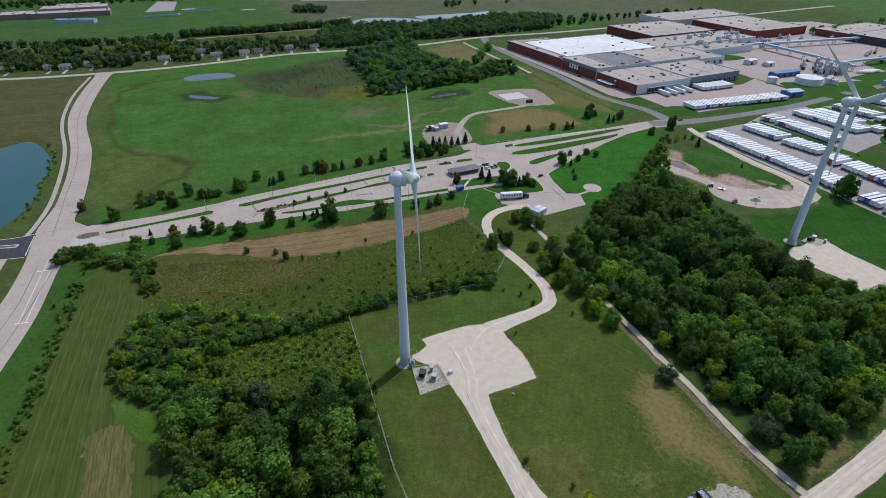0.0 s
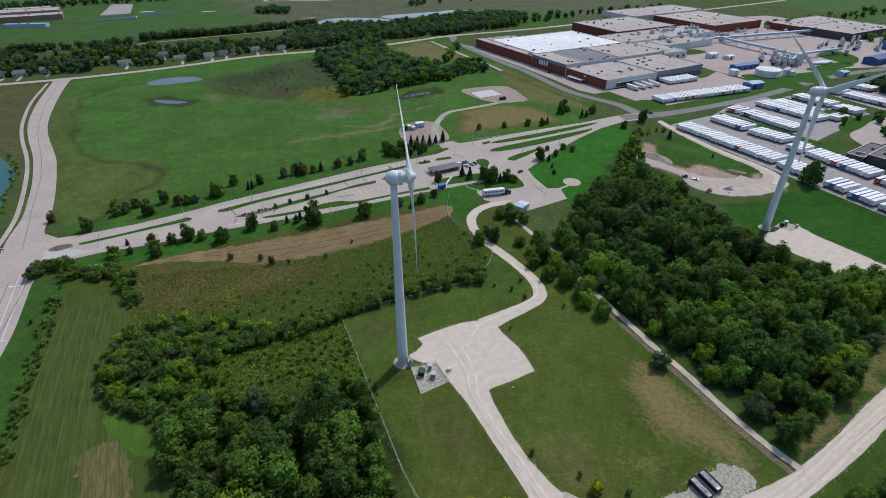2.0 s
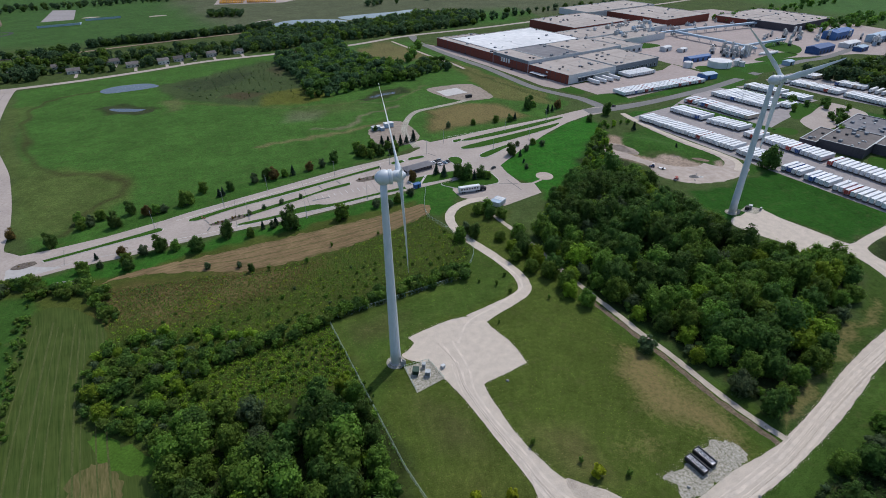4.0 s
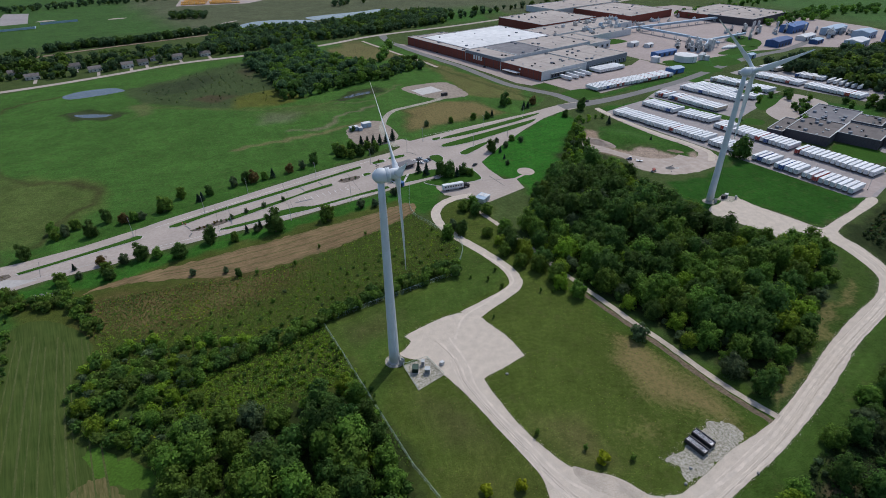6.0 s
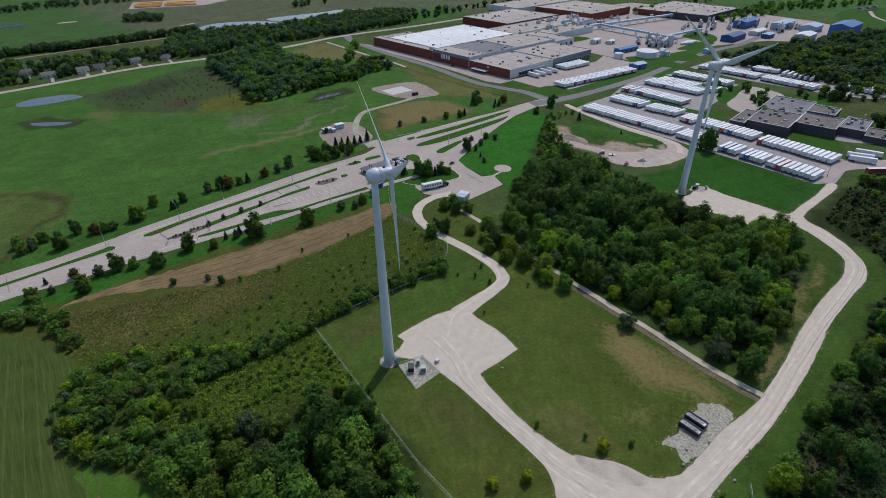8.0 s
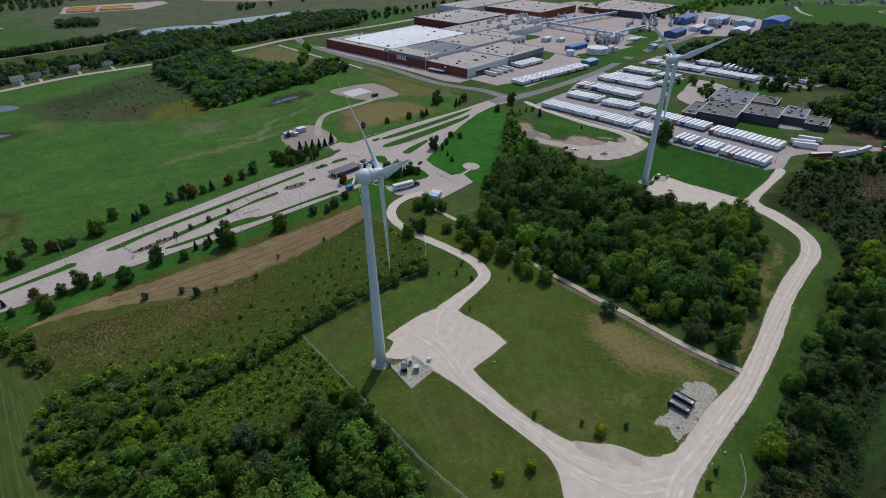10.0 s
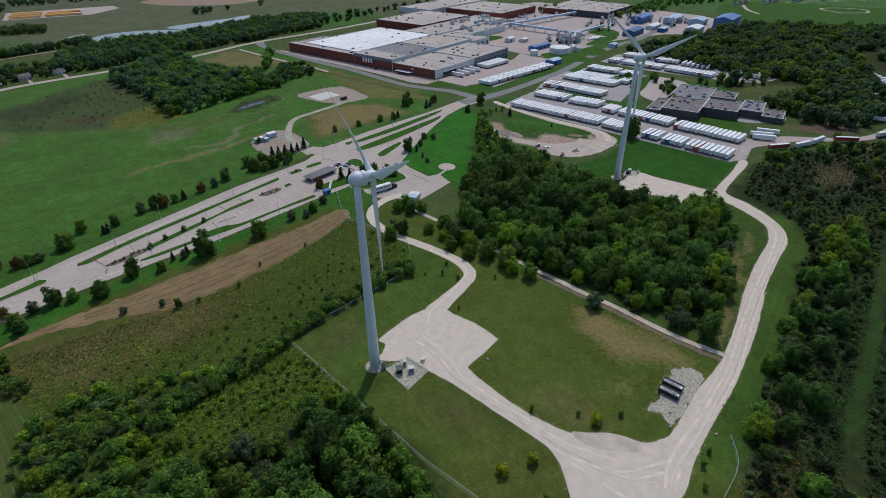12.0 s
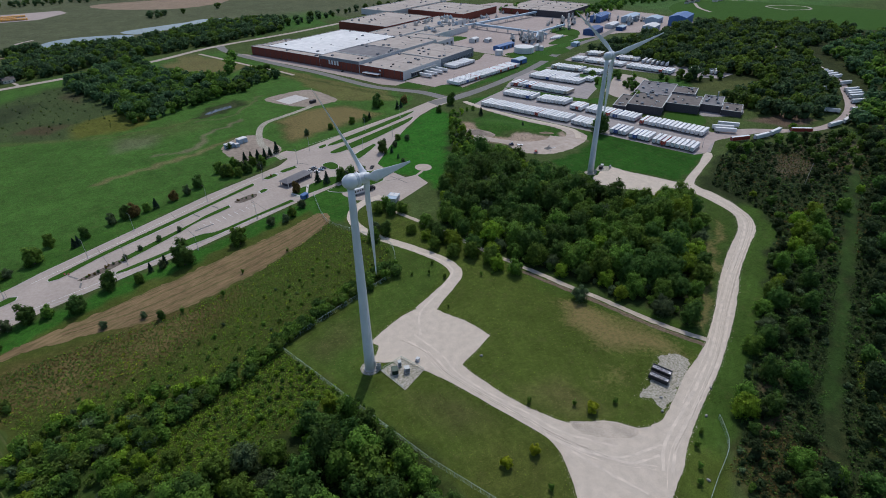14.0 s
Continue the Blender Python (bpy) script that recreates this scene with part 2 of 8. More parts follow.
def lathe(profile, n=24, cap=True):
    """Turns (radius, height) pairs round the z axis."""
    bm = bmesh.new()
    rings = [[bm.verts.new((r * math.cos(2 * math.pi * i / n), r * math.sin(2 * math.pi * i / n), z)) for i in range(n)] for r, z in profile]
    for a, b in zip(rings, rings[1:]):
        for i in range(n):
            bm.faces.new((a[i], a[(i + 1) % n], b[(i + 1) % n], b[i]))
    if cap:
        bm.faces.new(rings[0][::-1])
        bm.faces.new(rings[-1])
    return bm


def spline(pts, step=4.0, closed=False):
    """A smooth line through the points, at about even steps."""
    p = [np.array(q, float) for q in pts]
    n = len(p)
    out = []
    for i in range(n if closed else n - 1):
        a, b, c, d = (p[(i + k) % n] if closed else p[min(max(i + k, 0), n - 1)] for k in (-1, 0, 1, 2))
        m = max(1, int(np.linalg.norm(c - b) / step))
        for j in range(m):
            t = j / m
            out.append(0.5 * (2 * b + (c - a) * t + (2 * a - 5 * b + 4 * c - d) * t * t + (3 * b - a - 3 * c + d) * t ** 3))
    if not closed:
        out.append(p[-1])
    return np.array(out)


def sheet(name, outline, z, material, ragged=0.0, step=3.0, smooth_line=True, depth=0.0, label="", category="", kind="structure"):
    """A patch of ground cover with a given outline; with a depth it is a slab whose sides go down."""
    o = spline(outline, step, True) if smooth_line else np.array(outline, float)
    if ragged:
        o = o + np.array([[noise.noise(Vector((x * 0.35, y * 0.35, 3.1))) + 0.6 * noise.noise(Vector((x * 1.3, y * 1.3, 1.7))), noise.noise(Vector((x * 0.35, y * 0.35, 9.4))) + 0.6 * noise.noise(Vector((x * 1.3, y * 1.3, 6.7)))] for x, y in o]) * ragged
    vs = [Vector((x, y, z)) for x, y in o]
    bm = bmesh.new()
    f = bm.faces.new([bm.verts.new(v) for v in vs])
    f.normal_update()
    if f.normal.z < 0:
        f.normal_flip()
    if depth:
        r = bmesh.ops.extrude_face_region(bm, geom=[f])
        top = [e for e in r["geom"] if isinstance(e, bmesh.types.BMFace)]
        low = {v for v in bm.verts} - {v for t in top for v in t.verts}
        for v in low:
            v.co.z -= depth
    bmesh.ops.triangulate(bm, faces=[g for g in bm.faces if len(g.verts) > 4])
    me = bpy.data.meshes.new(name)
    bm.to_mesh(me)
    bm.free()
    me.materials.append(material)
    return tagged(new(name, me), label, category, kind=kind)


def ribbon(name, centre, width, z, material, ragged=0.0, label="", category="road", step=3.0, kind="structure"):
    """A road of a given width, or widths point by point, along a smooth line."""
    w = np.array([width] * len(centre) if isinstance(width, (int, float)) else width, float)
    c = spline([(x, y, ww) for (x, y), ww in zip(centre, w)], step)
    d = np.gradient(c[:, :2], axis=0)
    d /= np.linalg.norm(d, axis=1)[:, None]
    nrm = np.stack([-d[:, 1], d[:, 0]], 1)
    vs, fs = [], []
    for i, (q, k) in enumerate(zip(c, nrm)):
        for s in (1, -1):
            j = ragged * (noise.noise(Vector((q[0] * 0.4, q[1] * 0.4, s * 5.0))) + 0.6 * noise.noise(Vector((q[0] * 1.4, q[1] * 1.4, s * 3.0))))
            p = q[:2] + s * k * (q[2] / 2 + j)
            vs.append((p[0], p[1], z))
        if i:
            fs.append((2 * i - 2, 2 * i - 1, 2 * i + 1, 2 * i))
    return tagged(new(name, mesh_data(name, vs, fs, material)), label, category, kind=kind)


def inside(px, py, poly):
    """Signed distance of points to a polygon, positive inside."""
    poly = np.array(poly, float)
    best = np.full(px.shape, 1e9)
    odd = np.zeros(px.shape, bool)
    for (x0, y0), (x1, y1) in zip(poly, np.roll(poly, -1, 0)):
        dx, dy = x1 - x0, y1 - y0
        t = np.clip(((px - x0) * dx + (py - y0) * dy) / (dx * dx + dy * dy + 1e-9), 0, 1)
        best = np.minimum(best, np.hypot(px - x0 - t * dx, py - y0 - t * dy))
        cross = (y0 > py) != (y1 > py)
        odd ^= cross & (px < x0 + (py - y0) * dx / (dy if abs(dy) > 1e-9 else 1e-9))
    return np.where(odd, best, -best)


def scatter(poly, gap, seed, tries=30000, limit=100000):
    """Places in a polygon, no two nearer than the gap."""
    rng = np.random.default_rng(seed)
    poly = np.array(poly, float)
    lo, hi = poly.min(0), poly.max(0)
    c = rng.uniform(lo, hi, (tries, 2))
    c = c[inside(c[:, 0], c[:, 1], poly) > 0]
    cells, out = {}, []
    for p in c:
        k = (int(p[0] // gap), int(p[1] // gap))
        if any(np.hypot(*(p - q)) < gap for i in (-1, 0, 1) for j in (-1, 0, 1) for q in cells.get((k[0] + i, k[1] + j), ())):
            continue
        cells.setdefault(k, []).append(p)
        out.append(p)
        if len(out) >= limit:
            break
    return out


# ---- ground ----
def ground():
    def axis(lo, hi, step, far):
        a = list(np.arange(lo, hi + 0.1, step))
        s = step
        while a[-1] < far:
            s *= 1.25
            a.append(a[-1] + s)
        s = step
        while a[0] > -far:
            s *= 1.25
            a.insert(0, a[0] - s)
        return np.array(a)
    gx, gy = axis(-330, 480, 2.5, 4500), axis(-20, 620, 2.5, 4500)
    X, Y = np.meshgrid(gx, gy)
    px, py = X.ravel(), Y.ravel()
    wob = lambda s, k: np.sin(px * s + 1.7 * k) * np.cos(py * s * 1.3 + k) + 0.6 * np.sin(px * s * 2.7 + py * s * 1.9 + 2.1 * k)
    qx, qy = px + 2.2 * wob(0.11, 1), py + 2.2 * wob(0.13, 2)
    col = np.empty((len(px), 3))
    col[:] = (0.060, 0.088, 0.026)
    dry = np.zeros(len(px))

    def zone(poly, c, soft=4.0, amount=1.0):
        w = np.clip(inside(qx, qy, poly) / soft + 0.5, 0, 1)[:, None] * amount
        col[:] = col * (1 - w) + np.array(c) * w

    def parch(poly, soft, amount):
        dry[:] = np.maximum(dry, np.clip(inside(qx, qy, poly) / soft + 0.5, 0, 1) * amount)

    def line(pts, width, c, soft=4.0, amount=1.0):
        p = spline(pts, 6)
        d = np.full(px.shape, 1e9)
        for (x0, y0), (x1, y1) in zip(p, p[1:]):
            dx, dy = x1 - x0, y1 - y0
            t = np.clip(((qx - x0) * dx + (qy - y0) * dy) / (dx * dx + dy * dy + 1e-9), 0, 1)
            d = np.minimum(d, np.hypot(qx - x0 - t * dx, qy - y0 - t * dy))
        w = np.clip((width / 2 - d) / soft + 0.5, 0, 1)[:, None] * amount
        col[:] = col * (1 - w) + np.array(c) * w

    # far plain, school grounds and fields
    zone([(-1500, 900), (-330, 860), (-60, 960), (-120, 1500), (-1500, 1700)], (0.050, 0.105, 0.026), 30)
    # fields lightened and blued, with distance haze put into the ground colour
    zone([(-120, 900), (600, 950), (800, 2500), (-700, 2500)], (0.092, 0.104, 0.056), 40)
    zone([(200, 830), (330, 880), (420, 1010), (250, 960)], (0.045, 0.115, 0.020), 8)
    zone([(900, 500), (2500, 300), (2500, 1800), (900, 1500)], (0.055, 0.12, 0.030), 30)
    # the big meadow between the two roads
    zone([(-300, 620), (-165, 262), (60, 372), (178, 405), (215, 440), (165, 620), (120, 790), (-50, 735), (-190, 672)], (0.053, 0.120, 0.022), 3)
    zone([(-175, 300), (-145, 305), (-130, 330), (-140, 370), (-190, 392), (-210, 372)], (0.075, 0.115, 0.026), 6)
    zone([(-168, 605), (-126, 632), (-54, 700), (-20, 600), (-20, 513), (-76, 508), (-142, 550)], (0.052, 0.076, 0.027), 6)
    zone([(-150, 600), (-100, 640), (-70, 640), (-90, 590), (-130, 570)], (0.036, 0.050, 0.022), 9, 0.8)
    zone([(-100, 545), (-75, 530), (-60, 548), (-85, 560)], (0.075, 0.050, 0.030), 7, 0.7)
    zone([(-60, 640), (-45, 610), (-38, 640), (-50, 665)], (0.065, 0.050, 0.030), 7, 0.6)
    zone([(-60, 505), (-25, 500), (5, 520), (-20, 560), (-60, 545)], (0.095, 0.105, 0.020), 8)
    zone([(-50, 480), (-10, 462), (40, 470), (10, 500)], (0.075, 0.11, 0.03), 14, 0.7)
    zone([(-183, 292), (-190, 312), (-212, 373), (-250, 450), (-287, 560), (-264, 560), (-252, 480), (-224, 415), (-180, 376), (-150, 345), (-160, 288)], (0.078, 0.108, 0.028), 5, 0.75)
    line([(-157, 291), (-152, 316), (-141, 333), (-141, 355), (-155, 370), (-173, 377), (-200, 393), (-217, 419), (-243, 480), (-257, 530), (-258, 567), (-243, 588), (-215, 602)], 4.5, (0.056, 0.058, 0.020), 3, 0.85)
    line([(-163, 290), (-158, 318), (-147, 335), (-147, 353), (-160, 366), (-178, 372), (-206, 388)], 4, (0.085, 0.115, 0.030), 3, 0.7)
    line([(-142, 540), (-75, 508), (-20, 490), (40, 500), (80, 520)], 5, (0.095, 0.11, 0.035), 4, 0.6)
    line([(-60, 400), (-10, 410), (40, 430)], 5, (0.16, 0.135, 0.065), 4, 0.8)
    line([(-20, 430), (10, 425), (25, 450), (60, 470)], 3.5, (0.18, 0.15, 0.10), 3, 0.75)
    zone([(-40, 455), (-15, 450), (-5, 475), (-35, 480)], (0.14, 0.14, 0.085), 12, 0.6)
    parch([(74, 398), (160, 414), (152, 452), (112, 466), (84, 448)], 10, 0.75)
    parch([(150, 470), (196, 436), (204, 466), (182, 540), (158, 625), (150, 560)], 8, 0.5)
    parch([(43, 745), (103, 762), (136, 658), (92, 639), (60, 680)], 10, 0.6)
    zone([(70, 395), (160, 412), (150, 455), (110, 462), (80, 445)], (0.115, 0.095, 0.038), 9, 0.85)
    zone([(150, 470), (196, 436), (204, 466), (182, 540), (158, 625), (140, 650), (150, 560), (148, 520)], (0.092, 0.102, 0.030), 5, 0.85)
    line([(205, 445), (190, 480), (160, 570), (140, 650)], 5, (0.03, 0.06, 0.012), 3, 0.9)
    zone([(43, 745), (103, 762), (136, 658), (92, 639), (60, 680)], (0.11, 0.105, 0.044), 8, 0.8)
    line([(27, 489), (52, 487), (77, 509), (98, 534)], 3, (0.12, 0.12, 0.055), 2, 0.7)
    zone([(28, 498), (45, 524), (74, 534), (80, 515), (54, 500)], (0.030, 0.045, 0.016), 3, 0.9)
    zone([(-205, 536), (-185, 545), (-150, 522), (-160, 508), (-190, 512)], (0.034, 0.050, 0.016), 3, 0.9)
    zone([(-150, 545), (-140, 505), (-128, 512), (-135, 550)], (0.12, 0.12, 0.05), 8, 0.6)
    line([(-180, 640), (-120, 668), (-60, 715)], 10, (0.052, 0.12, 0.022), 4, 0.7)
    # west of the long road
    zone([(-205, 262), (-212, 300), (-235, 375), (-262, 440), (-300, 544), (-318, 606), (-700, 560), (-700, 240)], (0.082, 0.082, 0.034), 4)
    zone([(-205, 262), (-212, 300), (-240, 380), (-262, 410), (-300, 405), (-290, 260)], (0.060, 0.090, 0.022), 5)
    line([(-165, 268), (-150, 285), (-118, 298), (-60, 325), (0, 348)], 16, (0.040, 0.100, 0.016), 5, 0.8)
    # verge and lawns along the boulevard
    zone([(-160, 246), (-120, 254), (-30, 275), (65, 302), (60, 280), (46, 300), (38, 274), (-20, 259), (-70, 247), (-118, 237), (-150, 236)], (0.034, 0.108, 0.014), 3)
    zone([(100, 318), (128, 342), (186, 388), (212, 398), (205, 365), (178, 326), (158, 298), (134, 270), (114, 262), (110, 287)], (0.030, 0.122, 0.013), 3)
    zone([(38, 300), (64, 303), (60, 280), (50, 258), (38, 262)], (0.036, 0.105, 0.014), 3)
    # meadow and rough ground inside the bend
    zone([(-165, 235), (-118, 240), (-60, 258), (38, 282), (37, 262), (53, 220), (41, 195), (-23, 179), (-5, 98), (-8, 20), (-140, 20), (-150, 150)], (0.062, 0.080, 0.016), 3)
    zone([(-123, 228), (-80, 229), (-20, 229), (-40, 205), (-80, 195), (-115, 200)], (0.092, 0.068, 0.025), 12, 0.85)
    zone([(-158, 150), (-165, 228), (-150, 232), (-128, 120), (-120, 20), (-140, 20)], (0.040, 0.092, 0.016), 4)
    # grass inside the turbine fence
    zone([(-23, 179), (41, 195), (53, 219), (48, 258), (66, 270), (82, 255), (80, 222), (92, 165), (104, 127), (118, 82), (100, 70), (60, 40), (10, 30), (-5, 98)], (0.069, 0.097, 0.018), 2.5)
    zone([(-20, 178), (38, 192), (50, 218), (46, 240), (60, 212), (64, 190), (56, 176), (20, 168), (-4, 152), (-8, 120)], (0.050, 0.098, 0.017), 8, 0.6)
    zone([(20, 100), (30, 80), (10, 50), (0, 90)], (0.085, 0.095, 0.022), 14, 0.6)
    parch([(85, 137), (92, 133), (99, 110), (107, 88), (97, 80), (90, 93), (80, 106), (77, 120)], 11, 0.95)
    parch([(72, 100), (80, 90), (70, 84), (58, 90)], 12, 0.55)
    parch([(-20, 178), (38, 192), (52, 218), (48, 255), (66, 266), (80, 224), (90, 165), (103, 126), (114, 84), (88, 74), (60, 70), (24, 62), (0, 60), (-4, 98), (-6, 130)], 10, 0.16)
    parch([(118, 82), (140, 92), (168, 106), (210, 128), (216, 134), (160, 112), (124, 92)], 4, 0.7)
    parch([(-123, 228), (-80, 229), (-30, 226), (-50, 206), (-90, 196), (-115, 200)], 14, 0.55)
    zone([(38, 108), (44, 86), (56, 82), (52, 100)], (0.115, 0.098, 0.040), 8, 0.6)
    zone([(-15, 176), (5, 178), (10, 168), (-10, 160)], (0.095, 0.085, 0.034), 9, 0.5)
    zone([(5, 130), (18, 118), (22, 100), (8, 105)], (0.090, 0.078, 0.034), 10, 0.5)
    line([(118, 80), (113, 92), (109, 103), (106.5, 114.5), (104, 127), (100, 140), (97.5, 152), (94, 165)], 16, (0.036, 0.080, 0.012), 5, 0.5)
    # woods, rough slopes and turbine lawn
    zone([(120, 90), (108, 128), (96, 163), (92, 222), (116, 257), (168, 326), (202, 360), (187, 284), (193, 219), (206, 172), (223, 150), (160, 110)], (0.028, 0.040, 0.013), 6)
    zone([(-5, 88), (-8, 120), (-20, 138), (-57, 136), (-80, 130), (-72, 95), (-68, 40), (-8, 40)], (0.030, 0.044, 0.013), 6)
    zone([(195, 205), (200, 246), (244, 253), (275, 262), (291, 195), (300, 192), (243, 174), (226, 210)], (0.023, 0.080, 0.0095), 3)
    zone([(118, 88), (140, 96), (163, 110), (210, 135), (224, 150), (226, 170), (236, 166), (232, 142), (224, 128), (190, 112), (150, 95)], (0.046, 0.080, 0.015), 3)
    zone([(60, 20), (84, 62), (130, 76), (196, 104), (222, 113), (240, 135), (246, 166), (300, 184), (420, 150), (420, -60), (60, -60)], (0.026, 0.038, 0.013), 5)
    line([(75, 55), (100, 64), (128, 74), (157, 86), (196, 104), (222, 112), (238, 130)], 14, (0.050, 0.094, 0.016), 4, 0.9)
    line([(440, 149), (351, 116), (264, 86), (203, 65), (143, 45), (120, 37)], 6, (0.030, 0.060, 0.014), 2.5, 0.95)
    line([(116, 59), (107, 51), (98, 45), (90, 44)], 4, (0.13, 0.095, 0.055), 3, 0.8)
    zone([(296, 138), (318, 150), (330, 160), (346, 154), (336, 140), (316, 134)], (0.16, 0.125, 0.085), 8, 0.7)
    zone([(66, 44), (92, 42), (98, 34), (84, 22), (64, 28)], (0.085, 0.066, 0.028), 8, 0.8)
    zone([(150, 41), (160, 38), (120, 14), (106, 18)], (0.085, 0.095, 0.022), 6, 0.8)
    zone([(300, 125), (350, 160), (420, 160), (400, 110)], (0.10, 0.078, 0.05), 12, 0.6)
    zone([(185, 318), (195, 338), (228, 357), (245, 360), (262, 290), (275, 262), (250, 260), (233, 303)], (0.036, 0.092, 0.014), 4)
    zone([(245, 384), (245, 396), (290, 404), (330, 425), (345, 436), (318, 418), (296, 404)], (0.030, 0.10, 0.012), 3)
    zone([(240, 430), (262, 432), (380, 468), (375, 460), (330, 440), (250, 424)], (0.034, 0.10, 0.014), 3)
    zone([(340, 440), (395, 470), (440, 490), (436, 470), (395, 440), (420, 380), (450, 340), (500, 300), (430, 300), (380, 380)], (0.036, 0.095, 0.015), 4)
    zone([(390, 500), (470, 530), (540, 545), (560, 525), (480, 500), (405, 476)], (0.036, 0.10, 0.015), 4)
    zone([(425, 225), (475, 330), (512, 370), (495, 470), (640, 492), (850, 520), (1040, 480), (1000, 100), (700, 20), (480, 60), (430, 110), (452, 160), (590, 225)], (0.032, 0.042, 0.014), 8)
    zone([(440, 215), (450, 300), (500, 300), (540, 260), (500, 200)], (0.070, 0.085, 0.026), 10)
    zone([(395, 210), (445, 202), (440, 176), (400, 184)], (0.12, 0.085, 0.06), 6)
    zone([(204, 352), (190, 336), (184, 315), (194, 299), (203, 286), (222, 288), (226, 299), (210, 303), (203, 312), (203, 328), (208, 344)], (0.29, 0.215, 0.155), 2.5, 1.0)
    zone([(196, 301), (204, 286), (199, 272), (212, 259), (250, 261), (253, 284), (242, 278), (234, 285), (230, 298), (211, 303)], (0.35, 0.27, 0.21), 2.5, 1.0)
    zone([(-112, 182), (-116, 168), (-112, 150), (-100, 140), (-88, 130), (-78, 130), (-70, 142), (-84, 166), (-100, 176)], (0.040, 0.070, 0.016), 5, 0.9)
    nx, ny = len(gx), len(gy)
    idx = np.arange(nx * ny).reshape(ny, nx)
    quads = np.stack([idx[:-1, :-1], idx[:-1, 1:], idx[1:, 1:], idx[1:, :-1]], -1).reshape(-1, 4)
    # the grassed spoil mound by the gravel lot
    mx, my = (px - 222) * 0.966 + (py - 322) * 0.259, -(px - 222) * 0.259 + (py - 322) * 0.966
    Z = 3.6 * np.exp(-(mx / 12) ** 2 - (my / 20) ** 2)
    Z[Z < 0.03] = 0
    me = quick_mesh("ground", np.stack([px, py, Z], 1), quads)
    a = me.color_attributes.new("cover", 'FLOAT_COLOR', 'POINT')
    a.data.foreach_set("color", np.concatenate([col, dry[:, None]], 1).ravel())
    m = bpy.data.materials.new("grass_cover")
    m.use_nodes = True
    n, l = m.node_tree.nodes, m.node_tree.links
    b = n["Principled BSDF"]
    b.inputs["Roughness"].default_value, b.inputs["Specular IOR Level"].default_value = 0.95, 0.05
    at = n.new("ShaderNodeAttribute")
    at.attribute_name = "cover"
    co = n.new("ShaderNodeTexCoord").outputs["Object"]
    val = None
    for sc, amp, det in ((2.4, 0.62, 6), (0.55, 0.36, 6), (0.14, 0.26, 5), (0.03, 0.24, 4)):
        t = n.new("ShaderNodeTexNoise")
        t.inputs["Scale"].default_value, t.inputs["Detail"].default_value, t.inputs["Roughness"].default_value = sc, det, 0.7
        l.new(co, t.inputs["Vector"])
        r = n.new("ShaderNodeMapRange")
        r.inputs["From Min"].default_value, r.inputs["From Max"].default_value = 0.25, 0.75
        r.inputs["To Min"].default_value, r.inputs["To Max"].default_value = 1 - amp, 1 + amp
        l.new(t.outputs["Fac"], r.inputs["Value"])
        if val is None:
            val, grain = r.outputs[0], t
        else:
            mu = n.new("ShaderNodeMath")
            mu.operation = 'MULTIPLY'
            l.new(val, mu.inputs[0])
            l.new(r.outputs[0], mu.inputs[1])
            val = mu.outputs[0]
    h = n.new("ShaderNodeHueSaturation")
    l.new(at.outputs["Color"], h.inputs["Color"])
    l.new(val, h.inputs["Value"])
    # dry straw showing through
    t = n.new("ShaderNodeTexNoise")
    t.inputs["Scale"].default_value, t.inputs["Detail"].default_value, t.inputs["Roughness"].default_value = 0.16, 9, 0.82
    l.new(co, t.inputs["Vector"])
    r = n.new("ShaderNodeMapRange")
    r.inputs["From Min"].default_value, r.inputs["From Max"].default_value, r.inputs["To Max"].default_value = 0.53, 0.72, 0.50
    l.new(t.outputs["Fac"], r.inputs["Value"])
    mix = n.new("ShaderNodeMix")
    mix.data_type = 'RGBA'
    mix.inputs["B"].default_value = (0.115, 0.100, 0.042, 1)
    l.new(r.outputs[0], mix.inputs["Factor"])
    l.new(h.outputs[0], mix.inputs["A"])
    # parched grass in ragged tufts where the cover is dry
    t = n.new("ShaderNodeTexNoise")
    t.inputs["Scale"].default_value, t.inputs["Detail"].default_value, t.inputs["Roughness"].default_value = 0.55, 10, 0.86
    l.new(co, t.inputs["Vector"])
    add = n.new("ShaderNodeMath")
    add.operation, add.inputs[1].default_value = 'MULTIPLY_ADD', 0.36
    l.new(at.outputs["Alpha"], add.inputs[0])
    l.new(t.outputs["Fac"], add.inputs[2])
    r = n.new("ShaderNodeMapRange")
    r.inputs["From Min"].default_value, r.inputs["From Max"].default_value, r.inputs["To Max"].default_value = 0.62, 0.90, 0.95
    l.new(add.outputs[0], r.inputs["Value"])
    straw = n.new("ShaderNodeMix")
    straw.data_type = 'RGBA'
    straw.inputs["B"].default_value = (0.225, 0.172, 0.074, 1)
    l.new(r.outputs[0], straw.inputs["Factor"])
    l.new(mix.outputs["Result"], straw.inputs["A"])
    l.new(straw.outputs["Result"], b.inputs["Base Color"])
    bp = n.new("ShaderNodeBump")
    bp.inputs["Strength"].default_value, bp.inputs["Distance"].default_value = 0.5, 0.4
    l.new(grain.outputs["Fac"], bp.inputs["Height"])
    l.new(bp.outputs[0], b.inputs["Normal"])
    me.materials.append(m)
    tagged(new("ground", me), "mixed grass, rough meadow and lawn ground", "ground", kind="structure")


